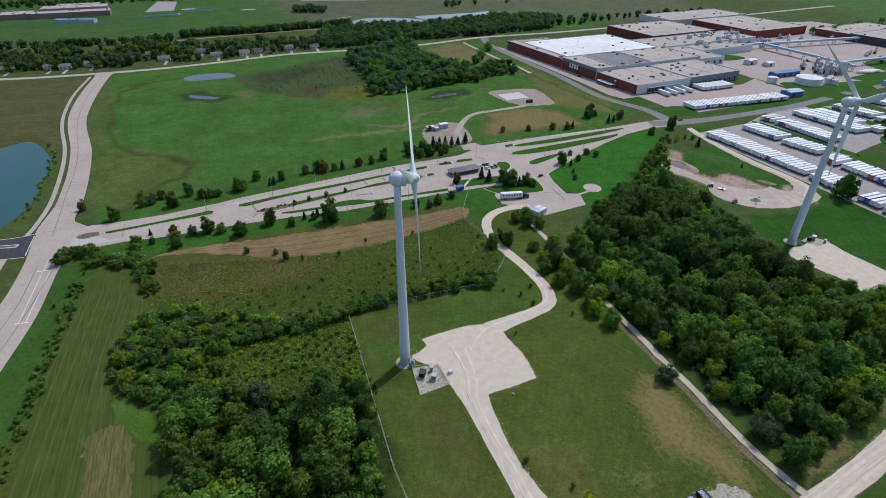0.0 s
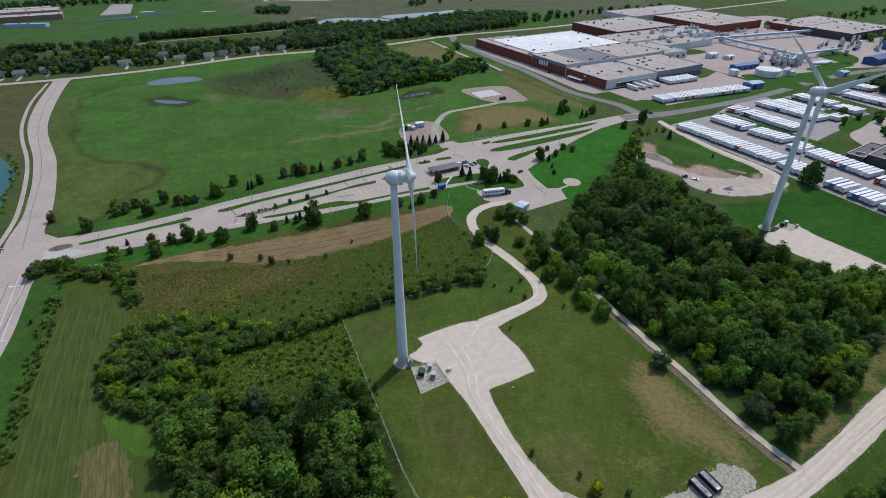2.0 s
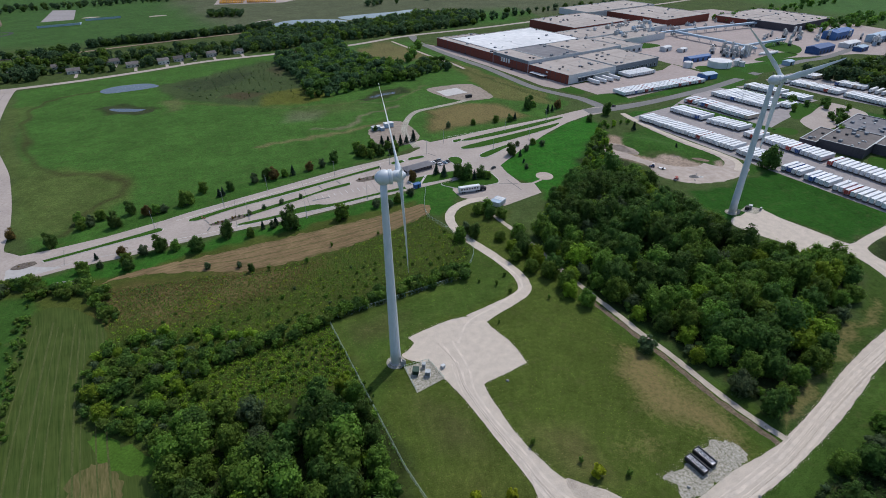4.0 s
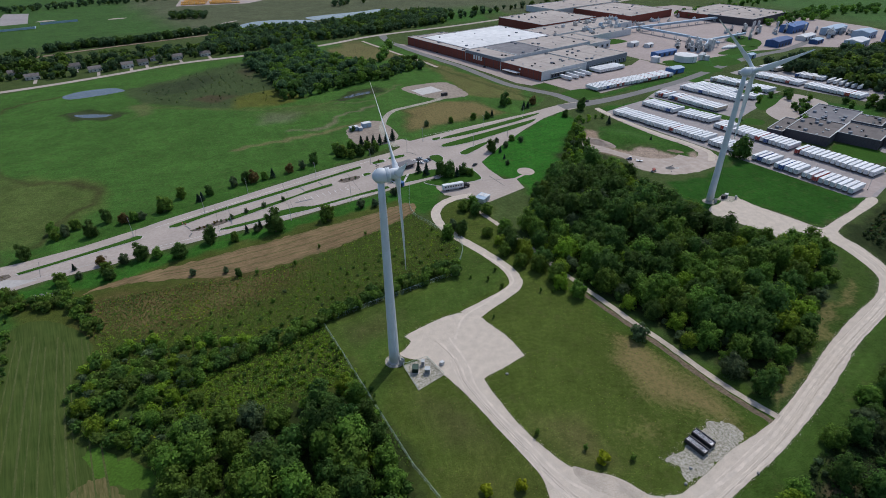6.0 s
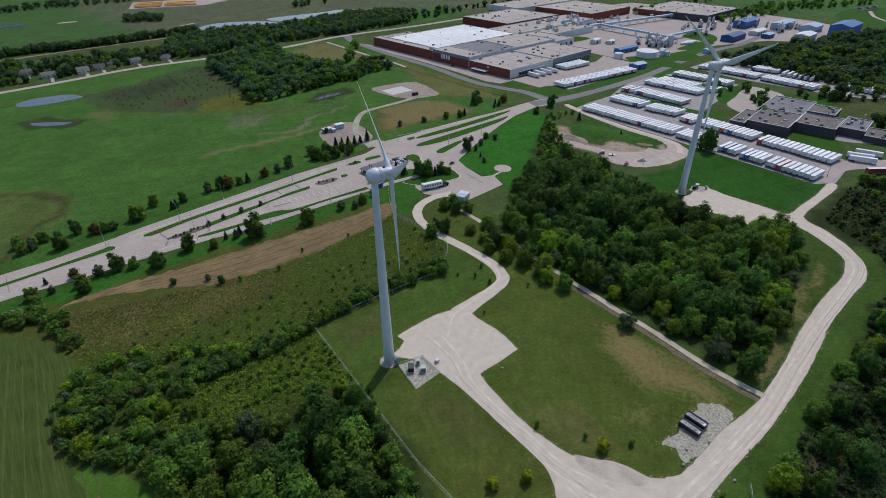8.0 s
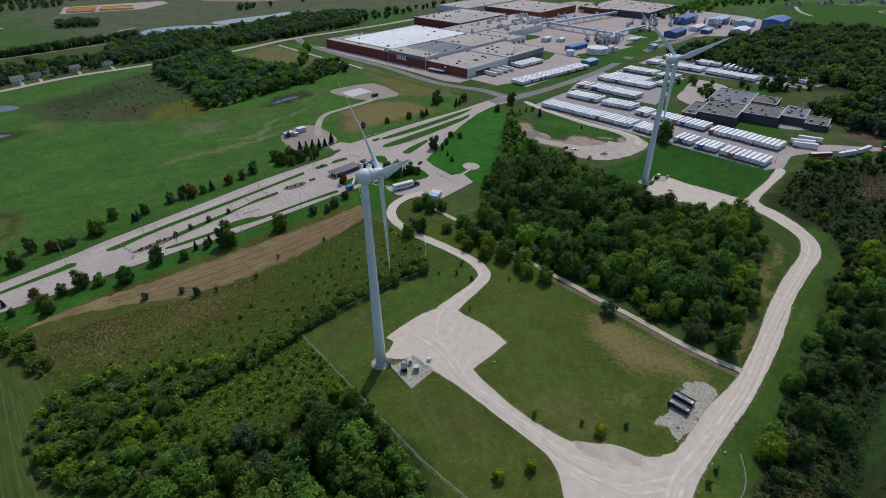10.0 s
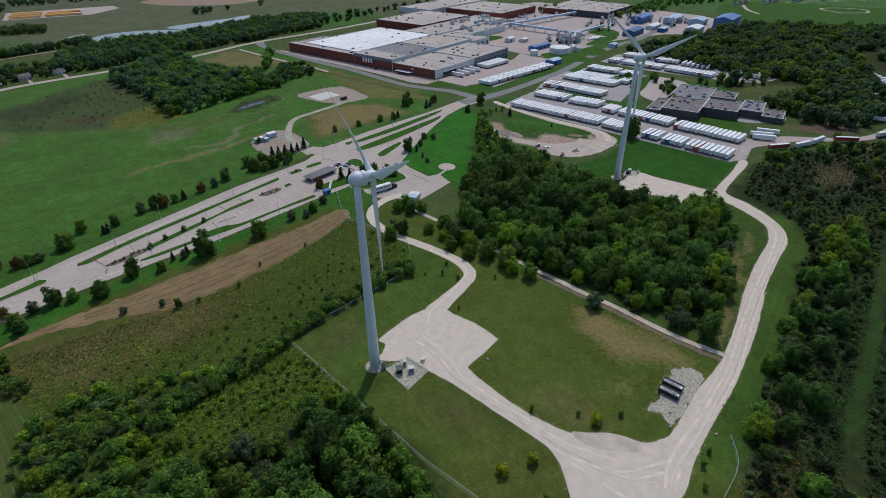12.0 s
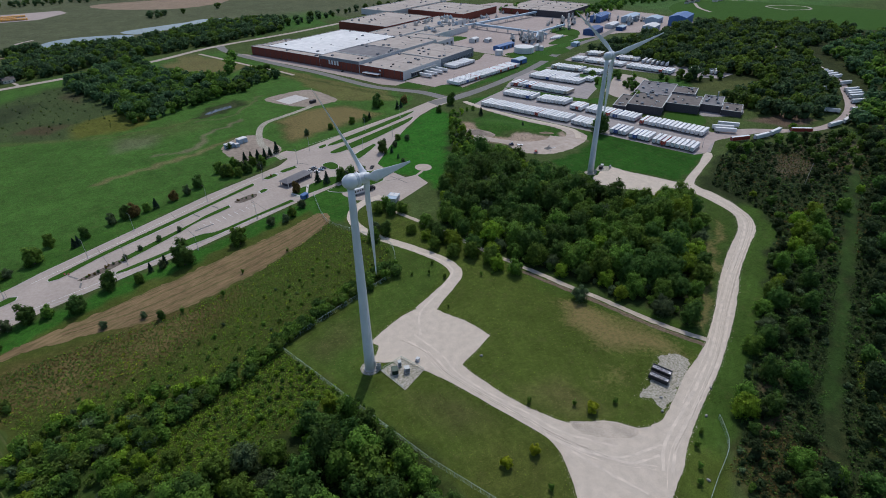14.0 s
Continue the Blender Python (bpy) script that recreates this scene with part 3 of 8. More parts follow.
def quick_mesh(name, V, F, smooth=False):
    """A mesh of quads from arrays."""
    me = bpy.data.meshes.new(name)
    me.vertices.add(len(V))
    me.vertices.foreach_set("co", np.asarray(V, np.float32).ravel())
    me.loops.add(len(F) * 4)
    me.loops.foreach_set("vertex_index", np.asarray(F, np.int32).ravel())
    me.polygons.add(len(F))
    me.polygons.foreach_set("loop_start", np.arange(0, len(F) * 4, 4, dtype=np.int32))
    if smooth:
        me.polygons.foreach_set("use_smooth", np.ones(len(F), bool))
    me.update(calc_edges=True)
    return me


ground()

# ---- roads, lots and water ----
ROAD = [(59.6, 67.6), (68, 68), (83, 72.6), (93, 75.6), (111, 79.5), (132, 87.8), (148.5, 95.4), (162, 102), (189, 112.6), (209.5, 119.4), (218.6, 124.3), (226.4, 130.8), (231.2, 143), (233.8, 157.3), (232, 167), (224.6, 175.6), (210.5, 173), (209, 183.6), (204, 191.7), (198, 205.8), (204, 213), (210, 214), (219, 218.5), (226.4, 216.4), (229.2, 204.8), (235.4, 188.8), (240, 176), (244, 173.5), (258, 178), (278, 184), (300, 192.5), (300, 186.5), (269, 176), (250, 169.5), (244.5, 164), (243.4, 152), (239, 137), (230.7, 123.4), (220.5, 115), (207, 110), (195.7, 107.4), (174, 98.7), (155.7, 90), (139, 82.4), (127, 77.6), (118, 74.2), (104, 69.2), (84.3, 63.5), (66.5, 57.7), (53.3, 52), (42.7, 50.3)]
sheet("road_gravel", ROAD, 0.05, M["gravel"], 0.32, 0.7, label="pale crushed limestone access road with wheel tracks", category="road")
PAD = [(7.2, 160.3), (7.6, 160.6), (18, 164.5), (28.5, 167.3), (36, 166.5), (40.5, 162.5), (42.5, 157), (46.6, 147), (48.3, 136), (48.5, 134.9), (47.6, 134.7), (39.1, 131.8), (30.5, 129.2), (29.2, 127), (30.4, 116.3), (33, 103.6), (37.2, 92.3), (40.4, 86.3), (43.5, 83.4), (49.7, 80.2), (54, 76), (57.6, 70.4), (61.6, 67.1), (52, 56), (42, 48), (20, 40), (4, 36), (8, 48), (18, 60), (26, 71.5), (29.6, 79), (30.6, 85), (29.3, 93.4), (26, 104), (21.4, 120), (17.6, 131), (15.9, 134.6), (13, 141), (9, 145.5), (5, 148), (3, 151.5), (6, 153.2), (9, 157)]
sheet("road_gravel_2", PAD, 0.06, M["gravel"], 0.32, 0.7, label="pale gravel crane pad and service road", category="road")
ribbon("road_access", [(79, 272), (67, 271.3), (56.7, 265.8), (50.5, 256.4), (49.4, 244), (52.8, 229.3), (60.6, 210.2), (65.9, 194), (66.6, 184), (64.2, 178), (57.4, 173.6), (47, 169), (35.8, 164)], [5.5, 5.5, 5.5, 5.5, 5.2, 5.2, 5.2, 5.5, 6, 6, 6, 7, 9], 0.08, M["gravel"], 0.3, "winding pale gravel service road", "road", 2.0)
for k, (pts, w) in enumerate((([(50, 56), (60, 62), (80, 67), (110, 76), (140, 89), (170, 101), (205, 114), (224, 124), (234, 140), (238, 158)], 1.0), ([(52, 54), (64, 60), (84, 65), (112, 73), (142, 86), (172, 98.5), (208, 111.5), (228, 121), (238, 138), (241, 156)], 1.0), ([(20, 152), (23, 138), (22.5, 126), (26, 110), (30.5, 95), (33, 82), (42, 68), (58, 62)], 0.8), ([(24, 154), (26, 138), (25, 126), (28.4, 110), (33, 96), (36.5, 84), (46, 70)], 0.8), ([(60, 208), (65.2, 194), (65.6, 184), (62, 179), (48, 171), (34, 164), (26, 152)], 0.9), ([(38, 74), (44, 64), (54, 60)], 0.9), ([(33, 78), (36, 66), (40, 54)], 0.9))):
    ribbon("wheel_track", pts, w, 0.07 + 0.003 * k, M["gravel_track"], 0.3, "paler wheel track worn in the gravel", "wheel track", 2.0)
sheet("gravel_worn_patch", [(41, 86), (45, 83), (50, 79.5), (54, 75), (57, 70), (53, 69), (47, 74), (41, 80)], 0.066, M["gravel_worn"], 0.8, 1.5, True, label="browner worn gravel edge at the junction", category="gravel")
srng = np.random.default_rng(19)
MAIN = [(44, 52), (58, 60), (80, 66), (110, 75.5), (140, 88.5), (170, 100.5), (206, 113.5), (226, 123), (236, 139), (239.5, 157)]
SPUR = [(18, 155), (22, 142), (22, 128), (25.5, 112), (30, 96), (33.4, 84), (40, 69), (50, 58)]
for k in range(22):
    base, wide = (MAIN, 2.6) if k % 2 else (SPUR, 1.7)
    off = srng.uniform(-wide, wide)
    a = int(srng.integers(0, len(base) - 4))
    pts = [(x + off * 0.5, y - off * 0.86) if base is MAIN else (x + off, y + off * 0.3) for x, y in base[a:a + int(srng.integers(4, 7))]]
    ribbon("wheel_track", pts, float(srng.uniform(0.2, 0.45)), 0.092 + 0.001 * k, M["gravel_worn" if k % 3 == 0 else "gravel_track"], 0.25, "faint wheel track in the gravel", "wheel track", 1.5)
ribbon("road_track", [(116.5, 80), (112, 91), (108.3, 102.9), (105.8, 114.5), (103, 126.8), (99.5, 139.3), (96.9, 151.2), (93.6, 164.6), (88, 190), (84, 214), (78, 238), (72, 262)], 2.6, 0.07, M["gravel_worn"], 0.4, "narrow gravel track beside the wood", "road", 2.0)
ribbon("ditch_dirt", [(113, 79), (109, 90), (105.4, 102), (103, 113.5), (100.2, 126), (96.8, 138.5), (94, 150), (90.7, 163)], 2.2, 0.03, M["ditch_soil"], 0.8, "bare dirt strip along the track", "dirt", 2.0)
sheet("gravel_patch", [(70, 79), (74, 79.6), (79, 81.5), (84, 83), (92.6, 86.2), (98, 84.5), (100, 79.5), (96, 76.4), (88, 74.2), (80, 71.8), (74, 70.4), (70.9, 71.2), (71.5, 75)], 0.03, M["gravel_grey"], 1.2, 0.4, label="grey gravel patch under the waste containers", category="gravel")
sheet("gravel_patch_2", [(2.6, 144.6), (12.5, 145.6), (16, 135), (4.8, 130.8)], 0.09, M["gravel_grey"], 0.3, 1.5, False, label="grey gravel equipment compound", category="gravel")
sheet("gravel_patch_3", [(213, 219), (221, 223), (228, 217), (219, 213)], 0.09, M["gravel_grey"], 0.3, 1.5, False, label="grey gravel equipment compound", category="gravel")
sheet("gravel_lot", [(197, 331), (186, 326), (181, 316), (192, 305), (199, 292), (197, 275), (210, 259), (230, 256), (250, 260.5), (262, 270), (262, 296), (252, 327), (245, 366), (243, 396), (239.5, 396), (241, 366), (247, 326), (255.5, 296), (253, 282), (244.8, 277.5), (236, 290), (227, 301), (212, 304), (201, 316)], 0.05, M["lot"], 0.8, 2.0, label="bare tan gravel storage lot", category="gravel")
ribbon("road_loop", [(252, 268), (262, 280), (261, 296), (252, 327), (244.5, 366), (243, 398)], 4.5, 0.07, M["gravel"], 0.2, "gravel loop road beside the trailer yard", "road")

# boulevard with its gatehouse lot
sheet("road_boulevard", [(-185, 262), (-179.6, 277.7), (-170.8, 271.7), (-156.6, 274.5), (-134.3, 281.2), (-106.5, 293.3), (-94.9, 299.7), (-58.1, 315.6), (-3.9, 339.3), (35.2, 352), (47, 356), (57, 364), (55, 378), (62, 380), (67, 374), (76.7, 376.5), (123.5, 390.8), (177.7, 404.5), (205, 414), (226, 420), (250, 420), (252, 409), (225, 403), (208, 399), (186, 388), (160, 369), (128, 342), (103, 318), (103, 305), (106, 287), (114, 286), (113, 271), (85, 260), (63, 277.5), (61, 288), (64.6, 303), (29.4, 294.2), (-31.3, 276.4), (-65.3, 270.6), (-93.1, 264), (-122.8, 255.7), (-143, 252.3), (-160, 246)], 0.06, M["concrete"], 0.0, 3.0, False, label="pale concrete divided boulevard with truck lanes", category="road")
sheet("road_long", [(-140, 40), (-146, 110), (-151, 157), (-154.9, 187.7), (-159.7, 209), (-164.7, 229.6), (-164, 242), (-160, 246), (-166, 258), (-174, 268), (-181.5, 281), (-185, 296), (-190, 312.6), (-200, 341), (-212.5, 373), (-222.5, 396), (-250, 450), (-266.6, 493), (-287, 563.7), (-299.7, 617), (-303, 634), (-322, 632), (-316, 618.4), (-298, 544.4), (-278.5, 482.5), (-260.3, 441), (-237.3, 396), (-218.8, 352.5), (-208, 322), (-201, 299.6), (-197, 276), (-194, 264), (-185, 238.7), (-180.2, 221.4), (-175.8, 201), (-170, 160), (-163, 110), (-158, 40)], 0.08, M["concrete"], 0.0, 4.0, True, label="wide pale concrete road", category="road")
ribbon("path_side", [(-197.6, 262), (-200, 280), (-206.5, 307), (-224, 356), (-241.5, 396.4), (-264.8, 441.2), (-283, 483), (-303.5, 545), (-319, 615)], 2.6, 0.05, M["concrete"], 0, "concrete footpath along the road", "path")
ribbon("path_side_2", [(-196, 240), (-188, 205), (-180, 160), (-174, 110)], 3.0, 0.05, M["concrete"], 0, "concrete footpath along the road", "path")
sheet("road_blacktop", [(-260, 256), (-209, 259.6), (-193.5, 264.4), (-187, 241.4), (-198, 240.3), (-260, 236)], 0.095, M["asphalt"], 0, 3, False, label="black asphalt side street", category="road")
for pts in ([(-260, 256.6), (-209, 260.2), (-194, 265)], [(-187, 240.8), (-198, 239.7), (-260, 235.4)], [(-193.6, 263), (-187.4, 242.6)]):
    ribbon("kerb_side", pts, 0.5, 0.13, M["concrete_new"], 0, "pale concrete kerb of the side street", "kerb")
sheet("median_kerb", [(-215, 250.2), (-204, 250.8), (-196.4, 251.4), (-196.4, 254.2), (-205.6, 253.8), (-215, 253.2)], 0.2, M["concrete_new"], 0, 2, True, 0.1, "pale concrete kerb of a planted island", "kerb")
sheet("flower_bed", [(-214, 250.9), (-204, 251.4), (-197.2, 252), (-197.2, 253.6), (-205.6, 253.2), (-214, 252.6)], 0.24, M["mulch"], 0, 2, True, label="mulched planting bed in the island", category="planting bed")
sheet("pavement_new", [(-168, 244), (-172, 258), (-168, 262.5), (-160, 258.6), (-146.5, 254.5), (-157, 250.6), (-163, 241)], 0.09, M["concrete_pale"], 0, 3, False, label="new pale concrete apron at the junction", category="road")
ribbon("road_far", [(-900, 560), (-600, 590), (-408.6, 612), (-366, 618), (-304, 632.4), (-248, 651.4), (-190.7, 678), (-128.7, 710.5), (-50, 730), (46, 758), (131.5, 802), (245, 832), (335, 862), (520, 930), (900, 1080)], 9.0, 0.06, M["concrete"], 0, "straight concrete road past the houses", "road", 8)
ribbon("road_plant", [(236, 412), (229.5, 445.7), (213, 473), (199.3, 503.4), (183, 582.4), (170, 625), (150, 700), (138, 760), (140, 800)], [11, 10, 9, 9, 9, 9, 9, 9, 12], 0.05, M["asphalt_old"], 0, "grey works road beside the red factory", "road")
ribbon("road_east", [(215, 411), (250, 413.5), (290, 422), (335.6, 436), (371.8, 448), (425, 471), (481, 495.5), (543.6, 516), (600, 530), (760, 600)], [14, 12, 9.5, 9.5, 9.5, 9.5, 9.5, 9.5, 9.5, 9.5], 0.075, M["asphalt_old"], 0, "grey asphalt road into the works", "road")
sheet("pavement_strip", [(222, 484), (238, 489), (238.6, 497), (222, 540), (197, 612), (160, 716), (140, 745), (146, 716), (172, 640), (186, 596), (202, 540), (212, 498)], 0.04, M["yard_pink"], 0, 3, False, label="pinkish concrete parking strip below the red wall", category="road")
sheet("yard_dock", [(238, 494), (256, 437), (262, 434), (380, 471), (404, 486), (392, 545), (366, 524)], 0.03, M["yard_pink"], 0, 3, False, label="concrete dock yard", category="yard")
sheet("yard_trailers", [(241, 384), (291, 195), (305, 191), (332, 203), (345, 214), (322, 325), (360, 345), (396, 362), (397, 395), (378, 445), (345, 436), (318, 420), (296, 404), (262, 393)], 0.04, M["yard"], 0, 3, False, label="worn grey trailer yard paving", category="yard")
sheet("yard_trailers_2", [(395, 444), (416, 446), (434, 384), (413, 378)], 0.035, M["yard"], 0, 3, False, label="worn grey trailer yard paving", category="yard")
sheet("yard_trailers_3", [(442, 458), (488, 473), (508, 450), (534, 300), (505, 298), (480, 330), (452, 400)], 0.035, M["yard"], 0, 3, False, label="worn grey trailer yard paving", category="yard")
sheet("lot_offices", [(366, 316), (372, 340), (398, 355), (420, 368), (440, 374), (444, 345), (426, 330), (392, 322)], 0.045, M["concrete"], 0, 3, True, label="concrete car park beside the dark building", category="yard")
sheet("yard_works", [(392, 548), (410, 500), (470, 522), (545, 535), (640, 530), (680, 503), (760, 498), (812, 515), (835, 610), (820, 700), (720, 900), (520, 880), (470, 800), (420, 720), (372, 640)], 0.03, M["yard_pink"], 0, 3, False, label="concrete works ground between the sheds", category="yard")
ribbon("road_haul", [(298, 196), (312, 203), (330, 208), (349, 204), (364.8, 199), (376, 193), (392, 181), (418, 167), (452, 165), (493, 172.5), (543.5, 194), (584, 215.7), (624, 244), (670, 290), (720, 350)], [10, 12, 14, 14, 13, 10, 8, 7, 7, 8, 8, 8, 7, 6, 6], 0.065, M["yard_pink"], 0.3, "worn haul road lined with parked trailers", "road")
sheet("pad_white", [(104.4, 507.5), (126.5, 515), (132.5, 496), (109.5, 488.8)], 0.2, M["concrete_new"], 0, 3, False, 0.25, "square white concrete slab", "slab")
sheet("gravel_patch_4", [(97.9, 519.5), (135, 527), (147.6, 519), (152, 488), (149, 472.4), (122.5, 471), (107.4, 487)], 0.03, M["site_dirt"], 1.6, 3, True, label="bare gravel around the slab", category="gravel")
ribbon("road_site", [(55, 366), (52, 400), (60, 430), (72, 450), (90, 458), (112, 466), (124, 472)], [6, 5, 5, 5, 5, 5, 6], 0.04, M["gravel_grey"], 0.3, "grey gravel drive to the slab", "road")
sheet("gravel_compound", [(30, 376), (25, 412), (42, 429), (56, 425), (62, 394), (54, 376)], 0.035, M["site_dirt"], 1.2, 3, True, label="gravel utility compound", category="gravel")
sheet("pad_circle", [(124.8 + 5.6 * math.cos(i * math.pi / 16), 293.6 + 6.2 * math.sin(i * math.pi / 16)) for i in range(32)], 0.07, M["lot"], 0, 3, False, label="round pale concrete pad on the lawn", category="slab")
ribbon("path_pad", [(111, 284), (121, 289)], 1.8, 0.075, M["concrete"], 0, "concrete path to the round pad", "path")
ribbon("path_gate", [(40.5, 299.5), (36.5, 309)], 1.4, 0.27, M["concrete_new"], 0, "concrete path from the gatehouse", "path")
ribbon("path_gate", [(42, 299.5), (50, 315)], 1.4, 0.28, M["concrete_new"], 0, "concrete path from the gatehouse", "path")
ribbon("rail_line", [(-900, 740), (-498, 772), (-430, 783), (-362, 790), (-299, 810), (-229, 843), (-130, 882), (20, 935)], 7, 0.3, M["dirt"], 0.3, "overgrown railway embankment", "railway", 8)
for k, (outl, mat) in enumerate((
        ([(-218, 600), (-207, 615), (-179, 619), (-164.5, 603), (-187, 592), (-209, 588)], "water_grey"),
        ([(-196, 536), (-185, 535), (-157.6, 520), (-164, 513), (-184, 518.5)], "water_grey"),
        ([(-300, 380), (-290, 398), (-276, 413), (-259, 400), (-236, 367), (-226, 335), (-217, 306), (-215, 282), (-222, 262), (-260, 240), (-330, 260), (-340, 340)], "water_green"),
        ([(-66, 940), (-40, 988), (2, 998), (54, 978), (60, 954), (23, 938), (-28, 942)], "water_grey"),
        ([(52, 1006), (84, 1022), (132, 1036), (156, 1042), (187, 1058), (219, 1046), (198, 1026), (167, 1004), (144, 1003), (104, 980), (68, 972)], "water_grey"),
        ([(35, 501), (45, 514), (59, 522), (68, 523), (66, 513), (54, 508), (41, 499)], "water_grey"))):
    if k in (1, 5):
        c = np.mean(outl, 0)
        sheet("pond_bank", [tuple(c + (np.array(p) - c) * (1.22, 1.3)) for p in outl], 0.035, M["pond_mud"], 1.5, 3, True, label="dark weedy mud bank round the pool", category="bank")
        outl = [tuple(c + (np.array(p) - c) * (0.86, 0.62)) for p in outl]
    sheet("water_%d" % (k + 1), outl, 0.05, M[mat], 0.6, 4, True, label="still pond with grassy banks", category="pond")

# mown field and hay strip
HAY_N = [(-122, 236.5), (-109, 241.5), (-93, 245), (-72, 248.5), (-47, 254), (-19, 260.5), (14, 267.5), (39, 274.5)]
HAY_S = [(-124, 235), (-110, 237), (-90, 235), (-68, 229.5), (-53, 228), (-27, 233), (4, 243), (38.5, 261.5)]
sheet("field_hay", HAY_N + HAY_S[::-1], 0.03, M["hay"], 1.4, 1.5, True, label="cut brown hay strip with swath lines", category="field")
hay_rng = np.random.default_rng(61)
for k in range(13):
    f = (k + 0.6) / 13
    row_line = [(a[0] + (b[0] - a[0]) * f, a[1] + (b[1] - a[1]) * f) for a, b in zip(HAY_N, HAY_S)]
    first = 2 if 2 < k < 8 else 3
    ribbon("hay_swath", row_line[first:], float(hay_rng.uniform(0.35, 0.7)), 0.10 + 0.002 * k, M["hay_row" if k % 3 else "hay_stubble"], 0.5, "row of raked brown hay", "hay", 1.2)
sheet("field_mown", [(-146, 216), (-130, 216.5), (-112, 195), (-115, 175), (-111, 150), (-104, 142), (-89, 132), (-77, 120), (-68, 99), (-66, 60), (-108, 60), (-118, 103), (-126, 128), (-136, 160), (-142, 183)], 0.03, M["mown"], 1.0, 3, True, label="mown olive grass strip with mower lines", category="field")
sheet("grass_dry_patch", [(-105, 123), (-98, 128), (-92, 125), (-85, 108), (-82, 92), (-92, 90), (-98, 104)], 0.04, M["mown_dry"], 2.2, 1.5, True, label="dry brown patch in the mown grass", category="grass")
sheet("grass_green_patch", [(-103, 141), (-92, 134), (-81, 125), (-83, 119), (-92, 124), (-100, 131)], 0.045, M["mown_green"], 2.0, 1.5, True, label="bright green regrowth in the mown grass", category="grass")
for k, (x0, y0, x1, y1, w) in enumerate([(-145 + 3.1 * q, 212 - 1.2 * q - 3 * (q % 3), -118 + 4.2 * q, 66 + 2 * (q % 4), 0.35 + 0.12 * (q % 4)) for q in range(11)]):
    ribbon("mower_line", [(x0, y0), ((x0 + x1) / 2 - 1.5, (y0 + y1) / 2), (x1, y1)], w, 0.05 + 0.002 * k, M["mown_pale"], 0.12, "pale mower line of cut grass", "grass", 2.0)

# kerbed medians: pale kerb under a grass top
for outl in (
        [(-158.5, 263.4), (-140.6, 270.2), (-115.8, 280.5), (-107.6, 284.4), (-104.8, 282.8), (-105.5, 280.2), (-127.3, 271.9), (-148.0, 264.6), (-157, 261.6)],
        [(-93.5, 289.6), (-89, 292.4), (-66, 303), (-41.5, 312.8), (-11.2, 324.5), (14.4, 335.2), (23.1, 338.3), (22.7, 335), (1.2, 326.6), (-35, 310.6), (-68.5, 298.2), (-89.3, 287.6)],
        [(-63, 288.6), (-48, 296.3), (-23.3, 306.8), (-13.8, 311.9), (0.8, 316.6), (0.6, 313.4), (-19.8, 306.2), (-34.5, 298), (-62, 285.6)],
        [(-66.1, 277.6), (-40.5, 283.9), (-34.2, 288.6), (-23.1, 290.8), (-14, 289), (2, 292.9), (33.4, 301.2), (34.1, 298.2), (11.3, 293), (-14, 285), (-34, 281.8), (-61.2, 276)],
        [(30, 341.4), (39.8, 345), (41.1, 341), (31.6, 338)],
        [(44.4, 347), (55.9, 349), (56.3, 345.6), (44, 342.6)],
        [(21.2, 324.7), (26.4, 326.2), (27.3, 323), (21.4, 320.4)],
        [(71, 339.2), (78.1, 341), (80.7, 334.5), (77.8, 327.5), (73.1, 327.2)],
        [(83.7, 372.9), (91.4, 374.7), (90.5, 370.9), (84, 368)],
        [(87, 357.9), (115, 368), (169.6, 386), (180, 389), (166.7, 378.7), (118, 359), (90.5, 352.9)],
        [(94, 338.5), (104, 346.3), (121, 353.2), (121, 350), (105.4, 338.4), (96.3, 333.6)],
        [(93, 373), (131, 385), (175, 399), (190, 402), (172.6, 392.6), (128, 376.6), (95, 369.2)],
        [(36, 309), (41, 312), (55, 315.6), (69.5, 316.5), (70, 307.5), (48, 302.5), (38, 302)],
        [(56, 299), (66.4, 302), (86, 311.2), (91.5, 312), (93.8, 295.4), (89.3, 290.4), (70, 289.4), (63, 291)]):
    c = np.mean(outl, 0)
    sheet("median_kerb", outl, 0.2, M["concrete_new"], 0, 2, True, 0.2, "pale concrete kerb of a grass median", "kerb")
    sheet("median", [tuple(c + (np.array(p) - c) * np.maximum(0.3, 1 - 0.45 / np.maximum(np.abs(np.array(p) - c).max(), 1))) for p in outl], 0.24, M["lawn"], 0, 2, True, label="mown grass median strip", category="median")
sheet("lawn_strip", [(303, 402), (310, 406), (331, 350), (338, 330), (329, 330), (318, 350)], 0.08, M["lawn"], 0.3, 3, True, label="grass strip between trailer rows", category="lawn")
for outl in ([(372, 345), (380, 360), (400, 372), (412, 372), (405, 360), (388, 350)], [(330, 325), (345, 332), (352, 322), (341, 315)], [(400, 650), (432, 660), (440, 640), (408, 630)], [(500, 540), (560, 562), (566, 545), (510, 528)], [(564, 598), (607, 620), (605, 581), (569, 552)], [(462, 508), (495, 516), (489, 491), (457, 484)], [(405, 519), (427, 524), (446, 474), (421, 468)], [(223, 482), (238, 485.5), (243, 467), (232, 462)], [(236, 449), (264, 456), (271, 436), (246, 427)]):
    sheet("lawn_strip", outl, 0.08, M["lawn"], 0.3, 3, True, label="grass plot between paved yards", category="lawn")

